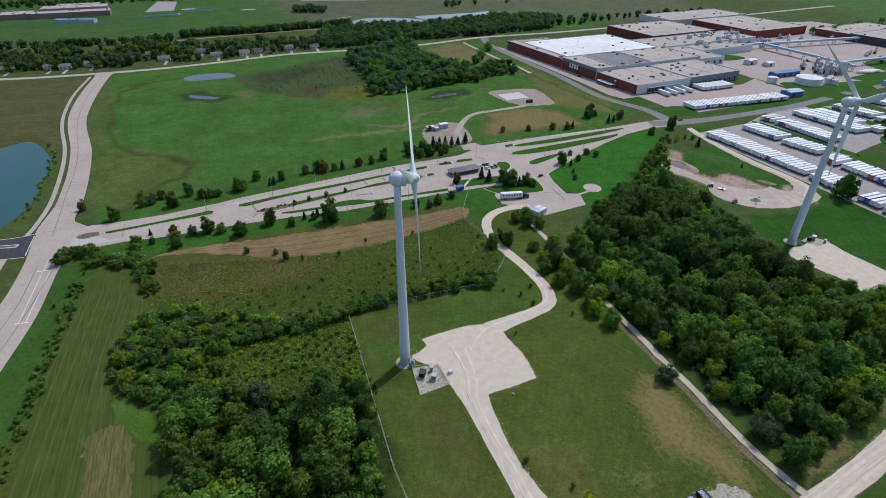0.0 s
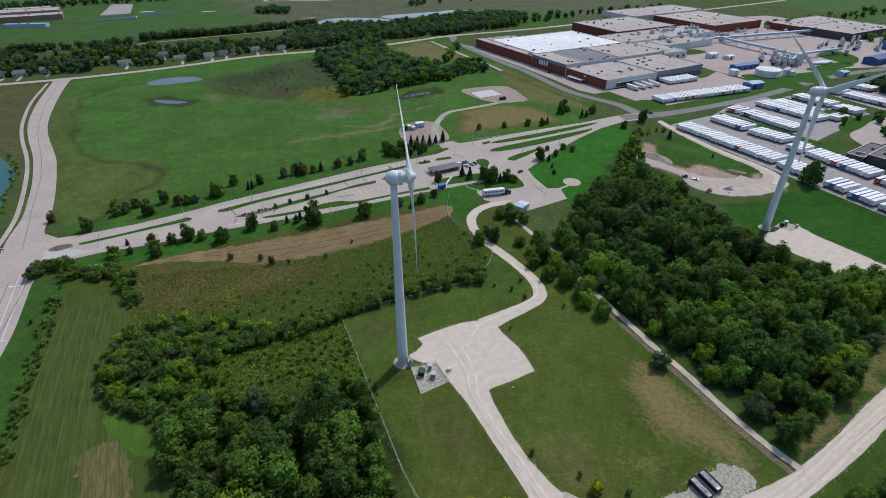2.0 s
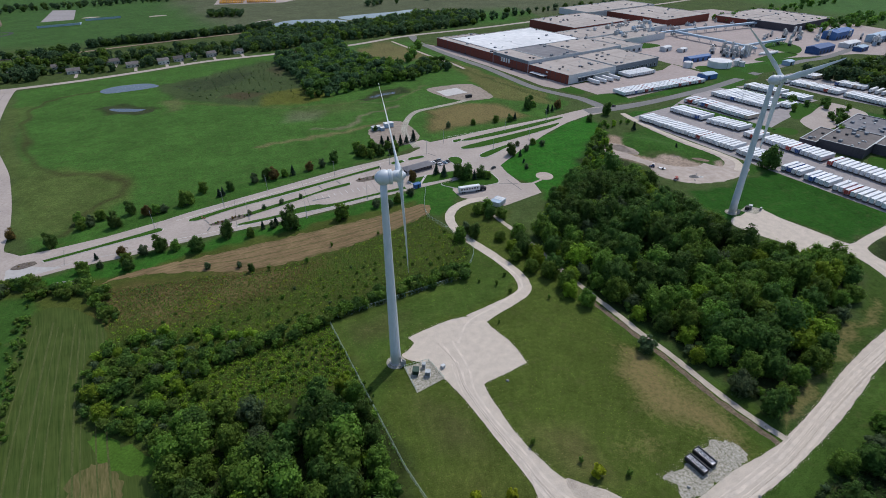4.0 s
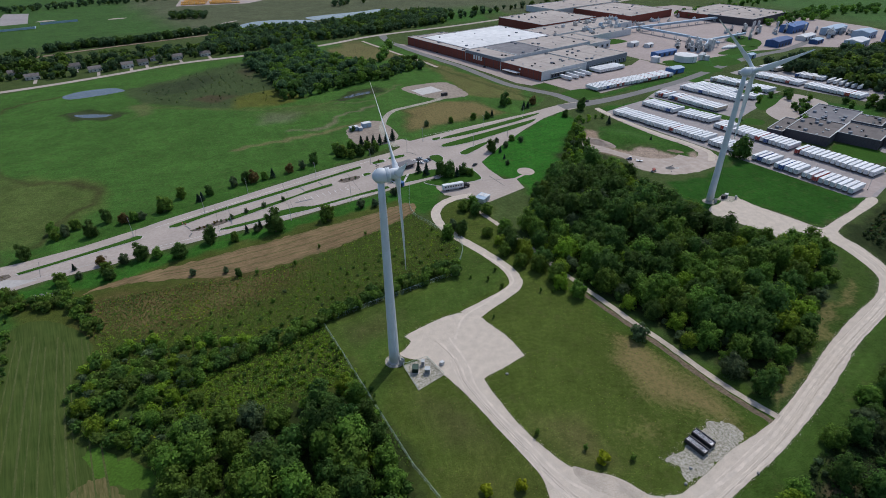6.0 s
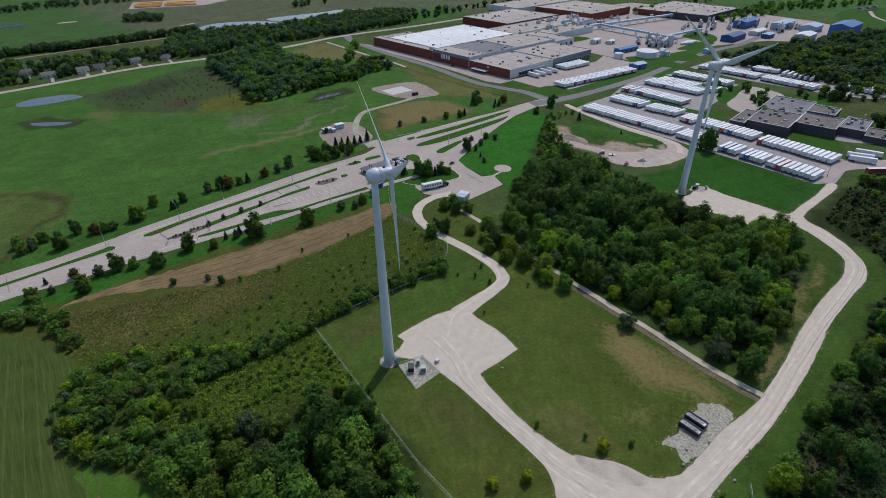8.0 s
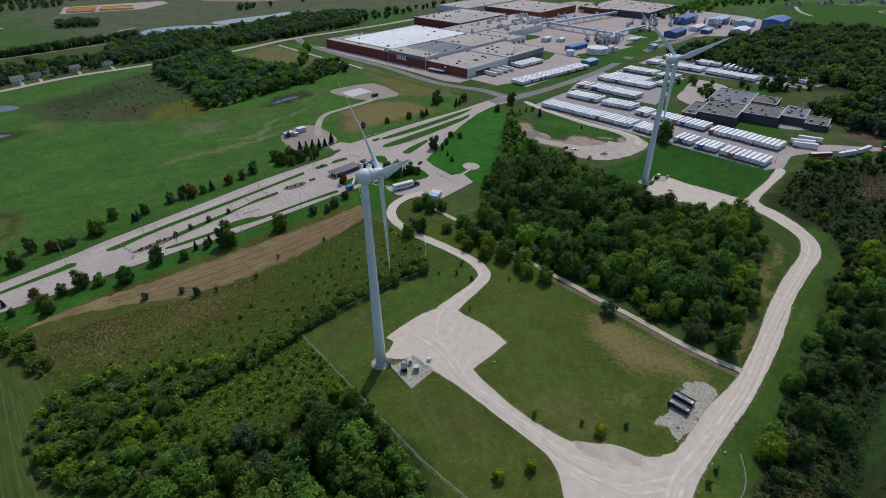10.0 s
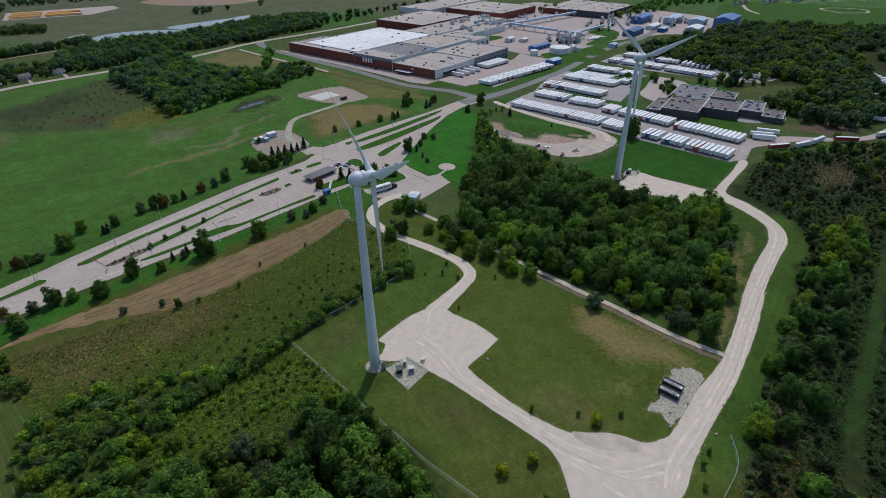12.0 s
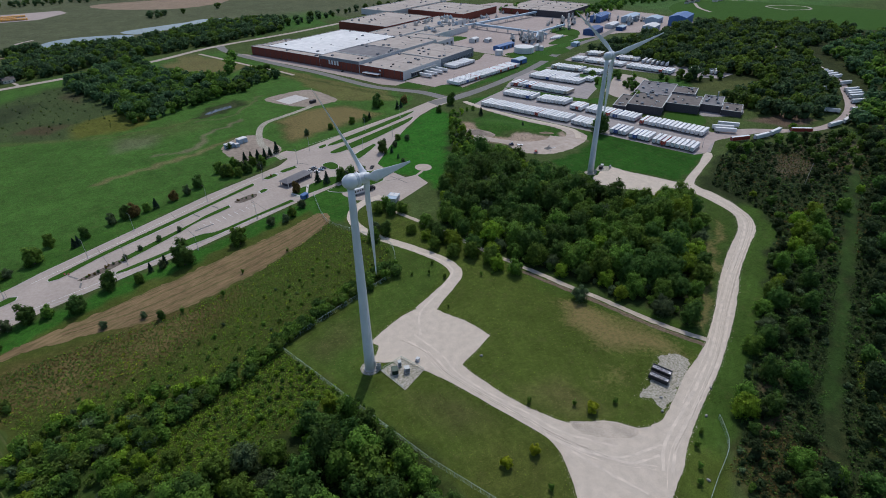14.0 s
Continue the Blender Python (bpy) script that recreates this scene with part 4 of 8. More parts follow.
# painted lines: joints and arrows on the long road and truck lanes
for pts, w in (([(-173.8, 237.3), (-160.6, 187)], 0.22), ([(-170.2, 237), (-157.8, 186.7)], 0.22), ([(-161.8, 186.6), (-156.6, 187)], 0.5), ([(-174, 227.3), (-171.8, 227)], 0.7), ([(-170.6, 227.3), (-168.9, 227.8)], 0.6), ([(-100, 291), (-60, 308), (-5, 332), (30, 345)], 0.2), ([(-100, 268), (-40, 280), (20, 294)], 0.2), ([(80, 381), (130, 391), (178, 402)], 0.2)):
    ribbon("road_line", pts, w, 0.1, M["road_mark"], 0, "worn white road line", "road line", 6)
for pts in ([(-184, 262), (-192, 286), (-201, 312), (-214, 352), (-231, 394), (-256, 447), (-274, 494), (-293, 556), (-308, 618)], [(-176, 232), (-168, 200), (-164, 170), (-158, 110)], [(-168, 232), (-162, 200), (-158, 170), (-152, 110)]):
    ribbon("road_joint", pts, 0.35, 0.1, M["asphalt_old"], 0.1, "dark sealed joint along the concrete road", "road joint", 5)
for i in range(34):
    x, y = -186 - 3.3 * i * (1 + 0.006 * i), 268 + 10 * i
    if y < 600:
        ribbon("road_joint", [(x - 6, y - 2.2), (x + 6, y + 2.2)], 0.16, 0.1, M["asphalt_old"], 0, "dark sealed joint across the concrete road", "road joint", 6)
sheet("flower_bed", [(-170.5, 259), (-168.2, 262.8), (-161.2, 263.8), (-159.6, 261.3), (-165.6, 257.4)], 0.26, M["mulch"], 0.2, 2, True, 0.2, "mulched planting bed at the median nose", "planting bed")
sheet("flower_bed", [(-82, 281), (-73, 285), (-63, 289), (-62, 285.2), (-70, 281.6), (-78.4, 279.4)], 0.14, M["mulch"], 0.2, 2, True, 0.1, "mulched planting bed between the lanes", "planting bed")
sheet("flower_bed", [(4, 319), (14, 323), (19, 322), (17, 318), (8, 315.5)], 0.14, M["mulch"], 0.2, 2, True, 0.1, "mulched planting bed between the lanes", "planting bed")
for pts, w in (([(-84.6, 287.9), (-81.6, 282.7)], 0.9), ([(-80.5, 277.9), (-81.6, 273.6)], 0.9), ([(-19.8, 317.3), (-17.6, 312.1)], 0.9), ([(-7.9, 321.6), (-5.9, 316.3)], 0.9), ([(-24.3, 296.5), (-14, 298.5)], 1.3), ([(99, 295), (102.4, 278)], 0.6), ([(92, 290), (104, 287)], 0.5), ([(60, 352), (64, 346)], 0.8), ([(-151, 272), (-146, 256)], 0.3), ([(-110, 291.5), (-106, 266)], 0.2), ([(-70, 308), (-66, 272)], 0.2), ([(-30, 326), (-25, 280)], 0.2), ([(10, 342), (16, 296)], 0.2), ([(120, 386), (132, 350)], 0.2)):
    ribbon("road_joint", pts, w, 0.104, M["asphalt_old"], 0, "dark joint across the pale concrete", "road joint", 4)
for pts in ([(-106.5, 292.4), (-95, 298.8), (-58, 314.7), (-4, 338.5), (35, 351)], [(-153.5, 254.6), (-133, 259.4), (-100, 266), (-72.6, 268.8), (-40, 276.8), (29, 294.8)]):
    ribbon("kerb_strip", pts, 0.5, 0.15, M["concrete_pale"], 0, "pale raised kerb along the boulevard", "kerb", 5)
for i in range(10):
    x, y = -21 + i * 3.7, 296.3 + i * 0.95
    ribbon("stall_line", [(x, y), (x - 1.2, y + 4.6)], 0.18, 0.1, M["road_mark"], 0, "worn white stall line", "road line", 6)
# ball field and paths beyond the far wood
sheet("field_far", [(960, 300), (1180, 360), (1060, 660), (860, 570)], 0.05, M["lawn"], 2.0, 10, True, label="distant mown sports field", category="field")
ribbon("path_far", [(1053, 488), (1071, 531), (1105, 525), (1126, 488), (1093, 464), (1053, 488)], 4, 0.1, M["concrete"], 0, "pale track round the ball field", "path", 5)
ribbon("path_far", [(930, 560), (960, 600), (1010, 640)], 6, 0.1, M["concrete"], 0, "pale road beyond the wood", "road", 8)
sheet("dirt_far", [(54, 1370), (90, 1290), (177, 1230), (250, 1240), (299, 1280), (311, 1340), (200, 1390), (90, 1400)], 0.06, M["dirt"], 4, 8, True, label="bare tan dirt yard far off", category="yard")
sheet("yard_buses", [(-175, 1242), (-40, 1236), (10, 1300), (0, 1345), (-175, 1345)], 0.06, M["yard_pink"], 0, 10, False, label="pinkish paved bus depot yard far off", category="yard")
ribbon("path_loop", [(-82, 912), (-88, 952), (-81, 993), (-60, 1016)], 5, 0.1, M["concrete"], 0.5, "pale gravel loop track by the pond", "path", 5)
ribbon("path_site", [(105, 768), (122, 709), (137, 656), (149, 623), (157, 590)], 4, 0.05, M["lot"], 0.5, "pale dirt path along the field", "path", 4)
ribbon("path_school", [(-582, 950), (-575, 985), (-520, 985), (-452, 1003), (-440, 985), (-452, 962), (-490, 932), (-560, 930), (-582, 950)], 6, 0.08, M["asphalt"], 0, "dark oval running track at the school", "path", 6)
for x, y in ((-368, 1130), (-256, 1114)):
    sheet("infield_dirt", [(x - 14, y - 5), (x + 6, y - 3), (x + 14, y + 6), (x - 6, y + 8)], 0.07, M["lot"], 1.0, 4, True, label="bare dirt infield of a ball diamond", category="field")


# ---- wind turbines ----
def oval(a, b, c, n=24, m=14):
    """An egg-shaped body, with half axes a, b, c."""
    bm = bmesh.new()
    bmesh.ops.create_uvsphere(bm, u_segments=n, v_segments=m, radius=1)
    for v in bm.verts:
        v.co = Vector((v.co.x * a, v.co.y * b, v.co.z * c))
    return bm


def blade_mesh(length):
    """A twisted, tapering aerofoil from a round root to a thin tip, along z."""
    bm = bmesh.new()
    rings = []
    for k in range(19):
        s = k / 18
        z = 1.0 + s * (length - 1.0)
        if s < 0.06:
            chord, thick = 1.9, 1.9
        else:
            u = (s - 0.06) / 0.94
            grow = min(1, u / 0.16)
            chord = (1.9 + 1.5 * grow) * (1 - 0.86 * max(0, u - 0.16) / 0.84) if u > 0.16 else 1.9 + 1.5 * grow
            thick = 1.9 * (1 - u) ** 1.6 * (1 - 0.35 * grow) + 0.07
        tw = radians(14 * (1 - s) ** 2)
        ring = []
        for i in range(14):
            a = 2 * math.pi * i / 14
            x, y = math.cos(a) * chord / 2, math.sin(a) * thick / 2
            if s > 0.06:
                y *= 1 - 0.55 * (0.5 - math.cos(a) / 2)
                x -= chord * 0.18
            ring.append(bm.verts.new((x * math.cos(tw) - y * math.sin(tw), x * math.sin(tw) + y * math.cos(tw) + 1.2 * s * s, z)))
        rings.append(ring)
    for a, b in zip(rings, rings[1:]):
        for i in range(14):
            bm.faces.new((a[i], a[(i + 1) % 14], b[(i + 1) % 14], b[i]))
    bm.faces.new(rings[0][::-1])
    bm.faces.new(rings[-1])
    return bm


def turbine(x, y, top, label):
    t = thing("wind_turbine", pose(x, y, 0), label, "wind turbine", "wind turbines")
    part("foundation", lathe([(3.7, -0.2), (3.7, 0.14), (3.55, 0.18), (2.3, 0.2)], 32), M["gravel_grey"], t, "round foundation collar of pale gravel")
    r0, r1 = 2.0, 1.08
    prof = [(r0 + (r1 - r0) * i / 12, 0.2 + (top - 0.2) * i / 12) for i in range(13)]
    tw = part("tower", lathe(prof, 40), M["paint_white"], t, smooth=True)
    for k in (1, 2):
        r = r0 + (r1 - r0) * k / 3 + 0.02
        part("section_ring", lathe([(r, -0.1), (r + 0.02, -0.08), (r + 0.02, 0.08), (r, 0.1)], 40, False), M["paint_white"], t, at=pose(0, 0, 0.2 + (top - 0.2) * k / 3))
    part("base_flange", lathe([(2.35, 0.2), (2.35, 0.36), (2.2, 0.4), (2.1, 0.6)], 40), M["concrete_new"], t, "pale grout flange at the tower foot")
    part("door", boxes((-0.45, 0.45, -0.06, 0.06, 0, 2.1), bevel=0.03), M["galv"], tw, "grey steel tower door", at=pose(1.53, -1.53, 1.5, 0, 0, 45))
    stair = part("stair_rail", boxes((-0.62, -0.56, 0.3, 2.0, 0.2, 2.2), (0.56, 0.62, 0.3, 2.0, 0.2, 2.2)), M["galv"], t, "galvanised stair rail", at=pose(1.5, -1.5, 0.2, 0, 0, 225))
    tread = from_bm("tread", boxes((-0.6, 0.6, 0, 0.28, 0, 0.05)), M["galv"])
    for i in range(6):
        part("tread", tread, None, stair, at=pose(0, 0.3 + 0.28 * i, 1.2 - 0.2 * i))
    hd = part("nacelle", oval(2.9, 2.45, 2.4), M["paint_white"], t, "egg-shaped white nacelle", True, pose(0.3, 0, top + 1.9, 0, 0, -4))
    part("generator_ring", lathe([(2.1, -0.65), (2.3, -0.6), (2.35, -0.22), (2.2, -0.18), (2.2, -0.05), (2.35, 0), (2.3, 0.55), (1.9, 0.65)], 36), M["paint_white"], hd, "ribbed generator ring", at=pose(1.95, 0, 0, 0, 90, 0))
    for dx, h in ((-1.3, 1.5), (-0.8, 1.1)):
        part("wind_sensor", boxes((-0.04, 0.04, -0.04, 0.04, 0, h), (-0.3, 0.3, -0.05, 0.05, h, h + 0.1), (-0.12, 0.12, -0.12, 0.12, h * 0.6, h * 0.6 + 0.2)), M["dark_metal"], hd, "dark wind sensor mast", at=pose(dx, 0.3, 2.1))
    hub = part("hub", oval(3.0, 1.75, 1.75), M["paint_white"], t, "rounded white spinner", True, pose(4.2, -0.3, top + 2.1, 0, -4, -4))
    bl = from_bm("blade", blade_mesh(37.5), M["blade"], True)
    for a in (183, 63, 303):
        part("blade", bl, None, hub, "long white tapering blade", at=Matrix.Translation((0.9, 0, 0)) @ pose(0, 0, 0, a, 0, 0) @ pose(0, 0, 0, 0, 0, 75))
        part("blade_collar", lathe([(1.05, 0.9), (1.1, 1.0), (1.1, 2.1), (1.0, 2.2)], 20), M["paint_white"], hub, "white blade root collar", at=Matrix.Translation((0.9, 0, 0)) @ pose(0, 0, 0, a, 0, 0))
    return t


turbine(0.2, 147.9, 74.8, "tall white wind turbine on a gravel pad")
turbine(207.3, 218.5, 72.6, "tall white wind turbine beside the trailer yard")


def cabinet(x, y, rz, w, d, h, mat, label):
    t = thing("equipment_cabinet", pose(x, y, 0.09, 0, 0, rz), label, "cabinet")
    part("plinth", boxes((-w / 2 - 0.2, w / 2 + 0.2, -d / 2 - 0.2, d / 2 + 0.2, 0, 0.2)), M["concrete_new"], t, "concrete plinth")
    part("body", boxes((-w / 2, w / 2, -d / 2, d / 2, 0.2, h), bevel=0.05), M[mat], t)
    part("lid", boxes((-w / 2 - 0.08, w / 2 + 0.08, -d / 2 - 0.08, d / 2 + 0.08, h, h + 0.1)), M[mat], t)
    for s in (-1, 1):
        part("door", boxes((s * w / 4 - w / 4 + 0.05, s * w / 4 + w / 4 - 0.05, -d / 2 - 0.05, -d / 2 - 0.01, 0.3, h - 0.1)), M[mat], t)
        fins = bmesh.new()
        for i in range(6):
            box(fins, s * (w / 2 + 0.02), s * (w / 2 + 0.3), -d / 2 + 0.1 + i * (d - 0.2) / 6, -d / 2 + 0.16 + i * (d - 0.2) / 6, 0.5, h - 0.3)
        part("cooling_fins", fins, M[mat], t)


cabinet(6.3, 140.2, 70, 2.6, 2.2, 2.2, "cabinet_green", "dark green transformer cabinet on a plinth")
cabinet(10.4, 138.2, 70, 1.8, 1.8, 2.1, "galv", "pale grey switchgear cabinet on a plinth")
cabinet(9.9, 142.6, 70, 1.4, 1.1, 2.0, "galv", "slim pale grey cabinet on a plinth")
cabinet(217.5, 218.8, 40, 2.4, 2.0, 2.2, "dark_metal", "dark transformer cabinet beside the turbine")
cabinet(220.4, 219.6, 40, 2.2, 1.8, 2.3, "galv", "pale grey switchgear cabinet beside the turbine")
cabinet(224.5, 216.2, 40, 1.0, 1.0, 1.8, "galv", "small pale grey cabinet beside the turbine")
cabinet(16.8, 140.6, 20, 1.3, 1.1, 1.2, "siding_white", "small white pad-mounted box beside the pad")


def fence(name, pts, h, label, gap=3.0):
    """A chain-link fence: round posts, a top rail and thin wire mesh lines."""
    t = thing(name, pose(0, 0, 0), label, "fence")
    p = spline(pts, gap) if len(pts) > 2 else np.array([np.array(pts[0]) + (np.array(pts[1]) - np.array(pts[0])) * i / max(1, int(np.hypot(*(np.array(pts[1]) - np.array(pts[0]))) / gap)) for i in range(int(np.hypot(*(np.array(pts[1]) - np.array(pts[0]))) / gap) + 1)])
    post = from_bm("post", lathe([(0.06, 0), (0.06, h), (0.03, h + 0.06)], 8), M["fence_wire"])
    for q in p:
        part("post", post, None, t, at=pose(q[0], q[1], 0))
    for k, (a, b) in enumerate(zip(p, p[1:])):
        L = float(np.hypot(*(b - a)))
        ang = math.degrees(math.atan2(b[1] - a[1], b[0] - a[0]))
        bm = boxes((0, L, -0.04, 0.04, h - 0.08, h))
        for i in range(5):
            box(bm, 0, L, -0.006, 0.006, 0.1 + i * (h - 0.2) / 5, 0.112 + i * (h - 0.2) / 5)
        nv = int(L / 0.5)
        for i in range(nv):
            box(bm, i * L / nv, i * L / nv + 0.014, -0.007, 0.007, 0.05, h - 0.05)
        part("mesh_panel", bm, M["fence_wire"], t, at=pose(a[0], a[1], 0, 0, 0, ang))


fence("chain_link_fence", [(-23, 179.2), (8, 187), (41, 195.3)], 2.2, "grey chain-link fence along the hedge")
fence("chain_link_fence", [(-23, 179.2), (-5.2, 101)], 2.2, "grey chain-link fence beside the wood")
fence("chain_link_fence", [(-5.2, 101), (2.5, 78)], 2.2, "grey chain-link fence beside the wood")
fence("chain_link_fence", [(46.5, 299), (38, 263), (44.5, 243), (53, 219.5), (41, 195.3)], 2.2, "grey chain-link fence round the meadow")
fence("chain_link_fence", [(82.5, 57), (78, 52), (72.3, 48), (60, 44.5), (52, 42)], 2.0, "grey chain-link fence below the road")
fence("compound_fence", [(2.7, 144.5), (12.4, 145.4)], 1.2, "low rail fence round the equipment", 2.4)
fence("compound_fence", [(12.4, 145.4), (15.8, 135.2)], 1.2, "low rail fence round the equipment", 2.4)
fence("compound_fence", [(2.7, 144.5), (4.8, 131)], 1.2, "low rail fence round the equipment", 2.4)


SKIPA = -73.5


def skip(x, y, rz, label):
    t = thing("waste_container", pose(x, y, 0.06, 0, 0, rz), label, "waste container", "waste containers")
    L, w, h = 6.8, 2.4, 1.7
    part("floor_pan", boxes((-L / 2, L / 2, -w / 2, w / 2, 0.2, 0.32)), M["dark_metal"], t)
    for s in (-1, 1):
        part("side_wall", boxes((-L / 2, L / 2, s * w / 2 - 0.06, s * w / 2 + 0.06, 0.2, h)), M["dark_metal"], t)
        part("end_wall", boxes((s * L / 2 - 0.06, s * L / 2 + 0.06, -w / 2 + 0.06, w / 2 - 0.06, 0.2, h)), M["dark_metal"], t)
        part("top_rail", boxes((-L / 2 - 0.1, L / 2 + 0.1, s * w / 2 - 0.2, s * w / 2 + 0.14, h, h + 0.14)), M["dark_metal"], t)
        part("skid", boxes((-L / 2, L / 2, s * 0.7 - 0.1, s * 0.7 + 0.1, 0, 0.2)), M["dark_metal"], t)
    ribs = bmesh.new()
    for i in range(8):
        for s in (-1, 1):
            box(ribs, -L / 2 + 0.3 + i * 0.88, -L / 2 + 0.42 + i * 0.88, s * (w / 2 + 0.06), s * (w / 2 + 0.18), 0.25, h)
    part("rib_frame", ribs, M["dark_metal"], t)
    rng = np.random.default_rng(int(x * 10))
    load = bmesh.new()
    for i in range(70):
        cx, cy = rng.uniform(-L / 2 + 0.5, L / 2 - 0.5), rng.uniform(-w / 2 + 0.35, w / 2 - 0.35)
        a, b, c = rng.uniform(0.1, 0.45, 3)
        z = rng.uniform(1.3, 1.65)
        r = bmesh.ops.create_cube(load, size=1)
        m = pose(cx, cy, z, *rng.uniform(-40, 40, 3)) @ Matrix.Diagonal((a * 1.6, b, c * 0.6, 1))
        bmesh.ops.transform(load, matrix=m, verts=r["verts"])
    box(load, -L / 2 + 0.08, L / 2 - 0.08, -w / 2 + 0.08, w / 2 - 0.08, 0.34, 1.3)
    part("load", load, M["rubbish"], t, "mixed pale rubbish")


skip(85.6, 81.2, SKIPA, "black open-top waste container full of pale rubbish")
skip(81.6, 79.6, SKIPA, "black open-top waste container full of pale rubbish")


# ---- trailers, lorries and cars ----
def trailer(m, box_mat, label, L=15.6):
    t = thing("semi_trailer", m, label, "trailer", "parked trailers")
    w, z0, z1 = 2.5, 1.1, 3.85
    part("body", boxes((0, L, -w / 2, w / 2, z0, z1), bevel=0.06), M[box_mat], t)
    part("roof_panel", boxes((0.1, L - 0.1, -w / 2 + 0.1, w / 2 - 0.1, z1 + 0.004, z1 + 0.05)), M["box_white"], t, "pale sheet roof")
    part("side_rail", boxes((0, L, -w / 2 - 0.03, w / 2 + 0.03, z0 - 0.12, z0 + 0.03)), M["galv"], t)
    part("rear_frame", boxes((-0.06, 0.06, -w / 2, -w / 2 + 0.16, z0, z1), (-0.06, 0.06, w / 2 - 0.16, w / 2, z0, z1), (-0.06, 0.06, -w / 2, w / 2, z1 - 0.16, z1), (-0.05, 0.05, -0.05, 0.05, z0, z1)), M["galv"], t)
    part("bumper_bar", boxes((-0.1, 0.05, -w / 2 + 0.2, w / 2 - 0.2, 0.5, 0.62), (-0.08, 0.02, -0.7, -0.6, 0.6, 1.1), (-0.08, 0.02, 0.6, 0.7, 0.6, 1.1)), M["dark_metal"], t)
    part("chassis", boxes((0.4, 6.0, -0.5, 0.5, 0.7, 1.06), (6.0, L - 0.3, -0.45, 0.45, 0.92, 1.05)), M["dark_metal"], t)
    wh = wheel_mesh()
    for x in (1.6, 2.9):
        for s in (-1, 1):
            part("wheel", wh, None, t, at=pose(x, s * 1.0, 0.52, 90, 0, 0))
    for s in (-1, 1):
        part("landing_leg", boxes((L - 3.2, L - 3.0, s * 0.8 - 0.08, s * 0.8 + 0.08, 0.1, 1.1), (L - 3.3, L - 2.9, s * 0.8 - 0.15, s * 0.8 + 0.15, 0, 0.1)), M["galv"], t)
    return t


def wheel_mesh(cache={}):
    if "w" not in cache:
        cache["w"] = from_bm("wheel", lathe([(0.25, -0.3), (0.5, -0.3), (0.52, -0.2), (0.52, 0.2), (0.5, 0.3), (0.25, 0.3)], 8), M["rubber"])
    return cache["w"]


kinds = [("box_white", "white box semi-trailer parked in a row"), ("box_red", "red box semi-trailer parked in a row"), ("box_blue", "blue box semi-trailer parked in a row"), ("box_tan", "tan box semi-trailer parked in a row")]
models = []
trng = np.random.default_rng(5)


def park(x, y, rz, k):
    while len(models) <= k:
        models.append(None)
    if models[k] is None:
        models[k] = trailer(pose(x, y, 0.05, 0, 0, rz), *kinds[k])
    else:
        copy_thing(models[k], pose(x, y, 0.05, 0, 0, rz))


def row(a, b, axis, pitch=3.32, red=0.10):
    a, b = np.array(a), np.array(b)
    n = max(1, int(round(np.hypot(*(b - a)) / pitch)))
    for i in range(n):
        p = a + (b - a) * ((i + 0.5) / n)
        u = trng.random()
        k = 1 if u < red * 0.5 else 2 if u < red * 0.75 else 3 if u < red * 1.3 else 0
        j = trng.uniform(-0.5, 0.5)
        d = np.array([math.cos(radians(axis)), math.sin(radians(axis))])
        park(*(p + d * j), axis + trng.uniform(-0.7, 0.7), k)


AX = 13.5
for a, b in (((245.3, 377.8), (271.3, 297.5)), ((270.8, 294), (275.8, 273)), ((279, 261), (282.3, 247.9)), ((281.6, 245), (285.9, 229.6)), ((285.7, 227.6), (293, 197.2)),
             ((300.9, 322.4), (303.9, 311)), ((304.8, 308), (315.9, 264.4)), ((315.3, 260), (328.1, 211.3)), ((283.7, 391.2), (294, 361.5)), ((293.5, 356.5), (305.1, 331)), ((312.5, 412), (317, 401.5)), ((318, 399.5), (331, 352.5)),
             ((349.5, 423.4), (368.4, 371)), ((366, 425), (379, 388)), ((383.5, 379), (386.5, 369.5)), ((398, 438), (409.8, 405.5)), ((407.5, 400.5), (416, 383)),
             ((444.2, 449.8), (450.5, 438.5)), ((449.5, 434.5), (464, 392)), ((464.2, 387), (477.5, 339)), ((481, 460), (489.5, 443)), ((489.8, 421), (501.5, 398)), ((507.3, 335.5), (509, 327)), ((512.9, 319.5), (514.5, 308))):
    row(a, b, AX)
for i in range(6):
    park(499 + 1.4 * i, 390 - 5.3 * i, AX + 6, 0)
row((270, 442.5), (375.5, 464.5), 102.5)
row((311, 501.5), (349, 511.5), 106, red=0.0)
for i in range(4):
    park(268 + 9.5 * i, 486 + 3.4 * i, 106, 0)
for x, y, rz, k in ((346.5, 212.6, -50, 0), (351, 217.4, -50, 0), (362, 219, -56, 0), (335.1, 193, -22, 1), (353, 184.4, -10, 0), (370.6, 181.4, 1, 0), (426.6, 162.8, -9, 0), (445.4, 159.6, 4, 0), (493, 166, -30, 0), (520, 176, -28, 0), (534, 183, -25, 0), (541, 187, -25, 0), (548, 191, -24, 0), (556, 196, -22, 0), (578, 210, -18, 0), (598, 226, -14, 0), (603, 232, -14, 0), (607, 238, -12, 0), (610, 244, -12, 0), (612, 250, -10, 0), (470, 180, 120, 0), (502, 193, 118, 0), (542, 212, 116, 0), (575, 229, 118, 0), (392, 176, -40, 1)):
    if x > 460:
        x, y = x - 7.5 * math.cos(radians(rz)), y - 7.5 * math.sin(radians(rz))
    park(x, y, rz, k)


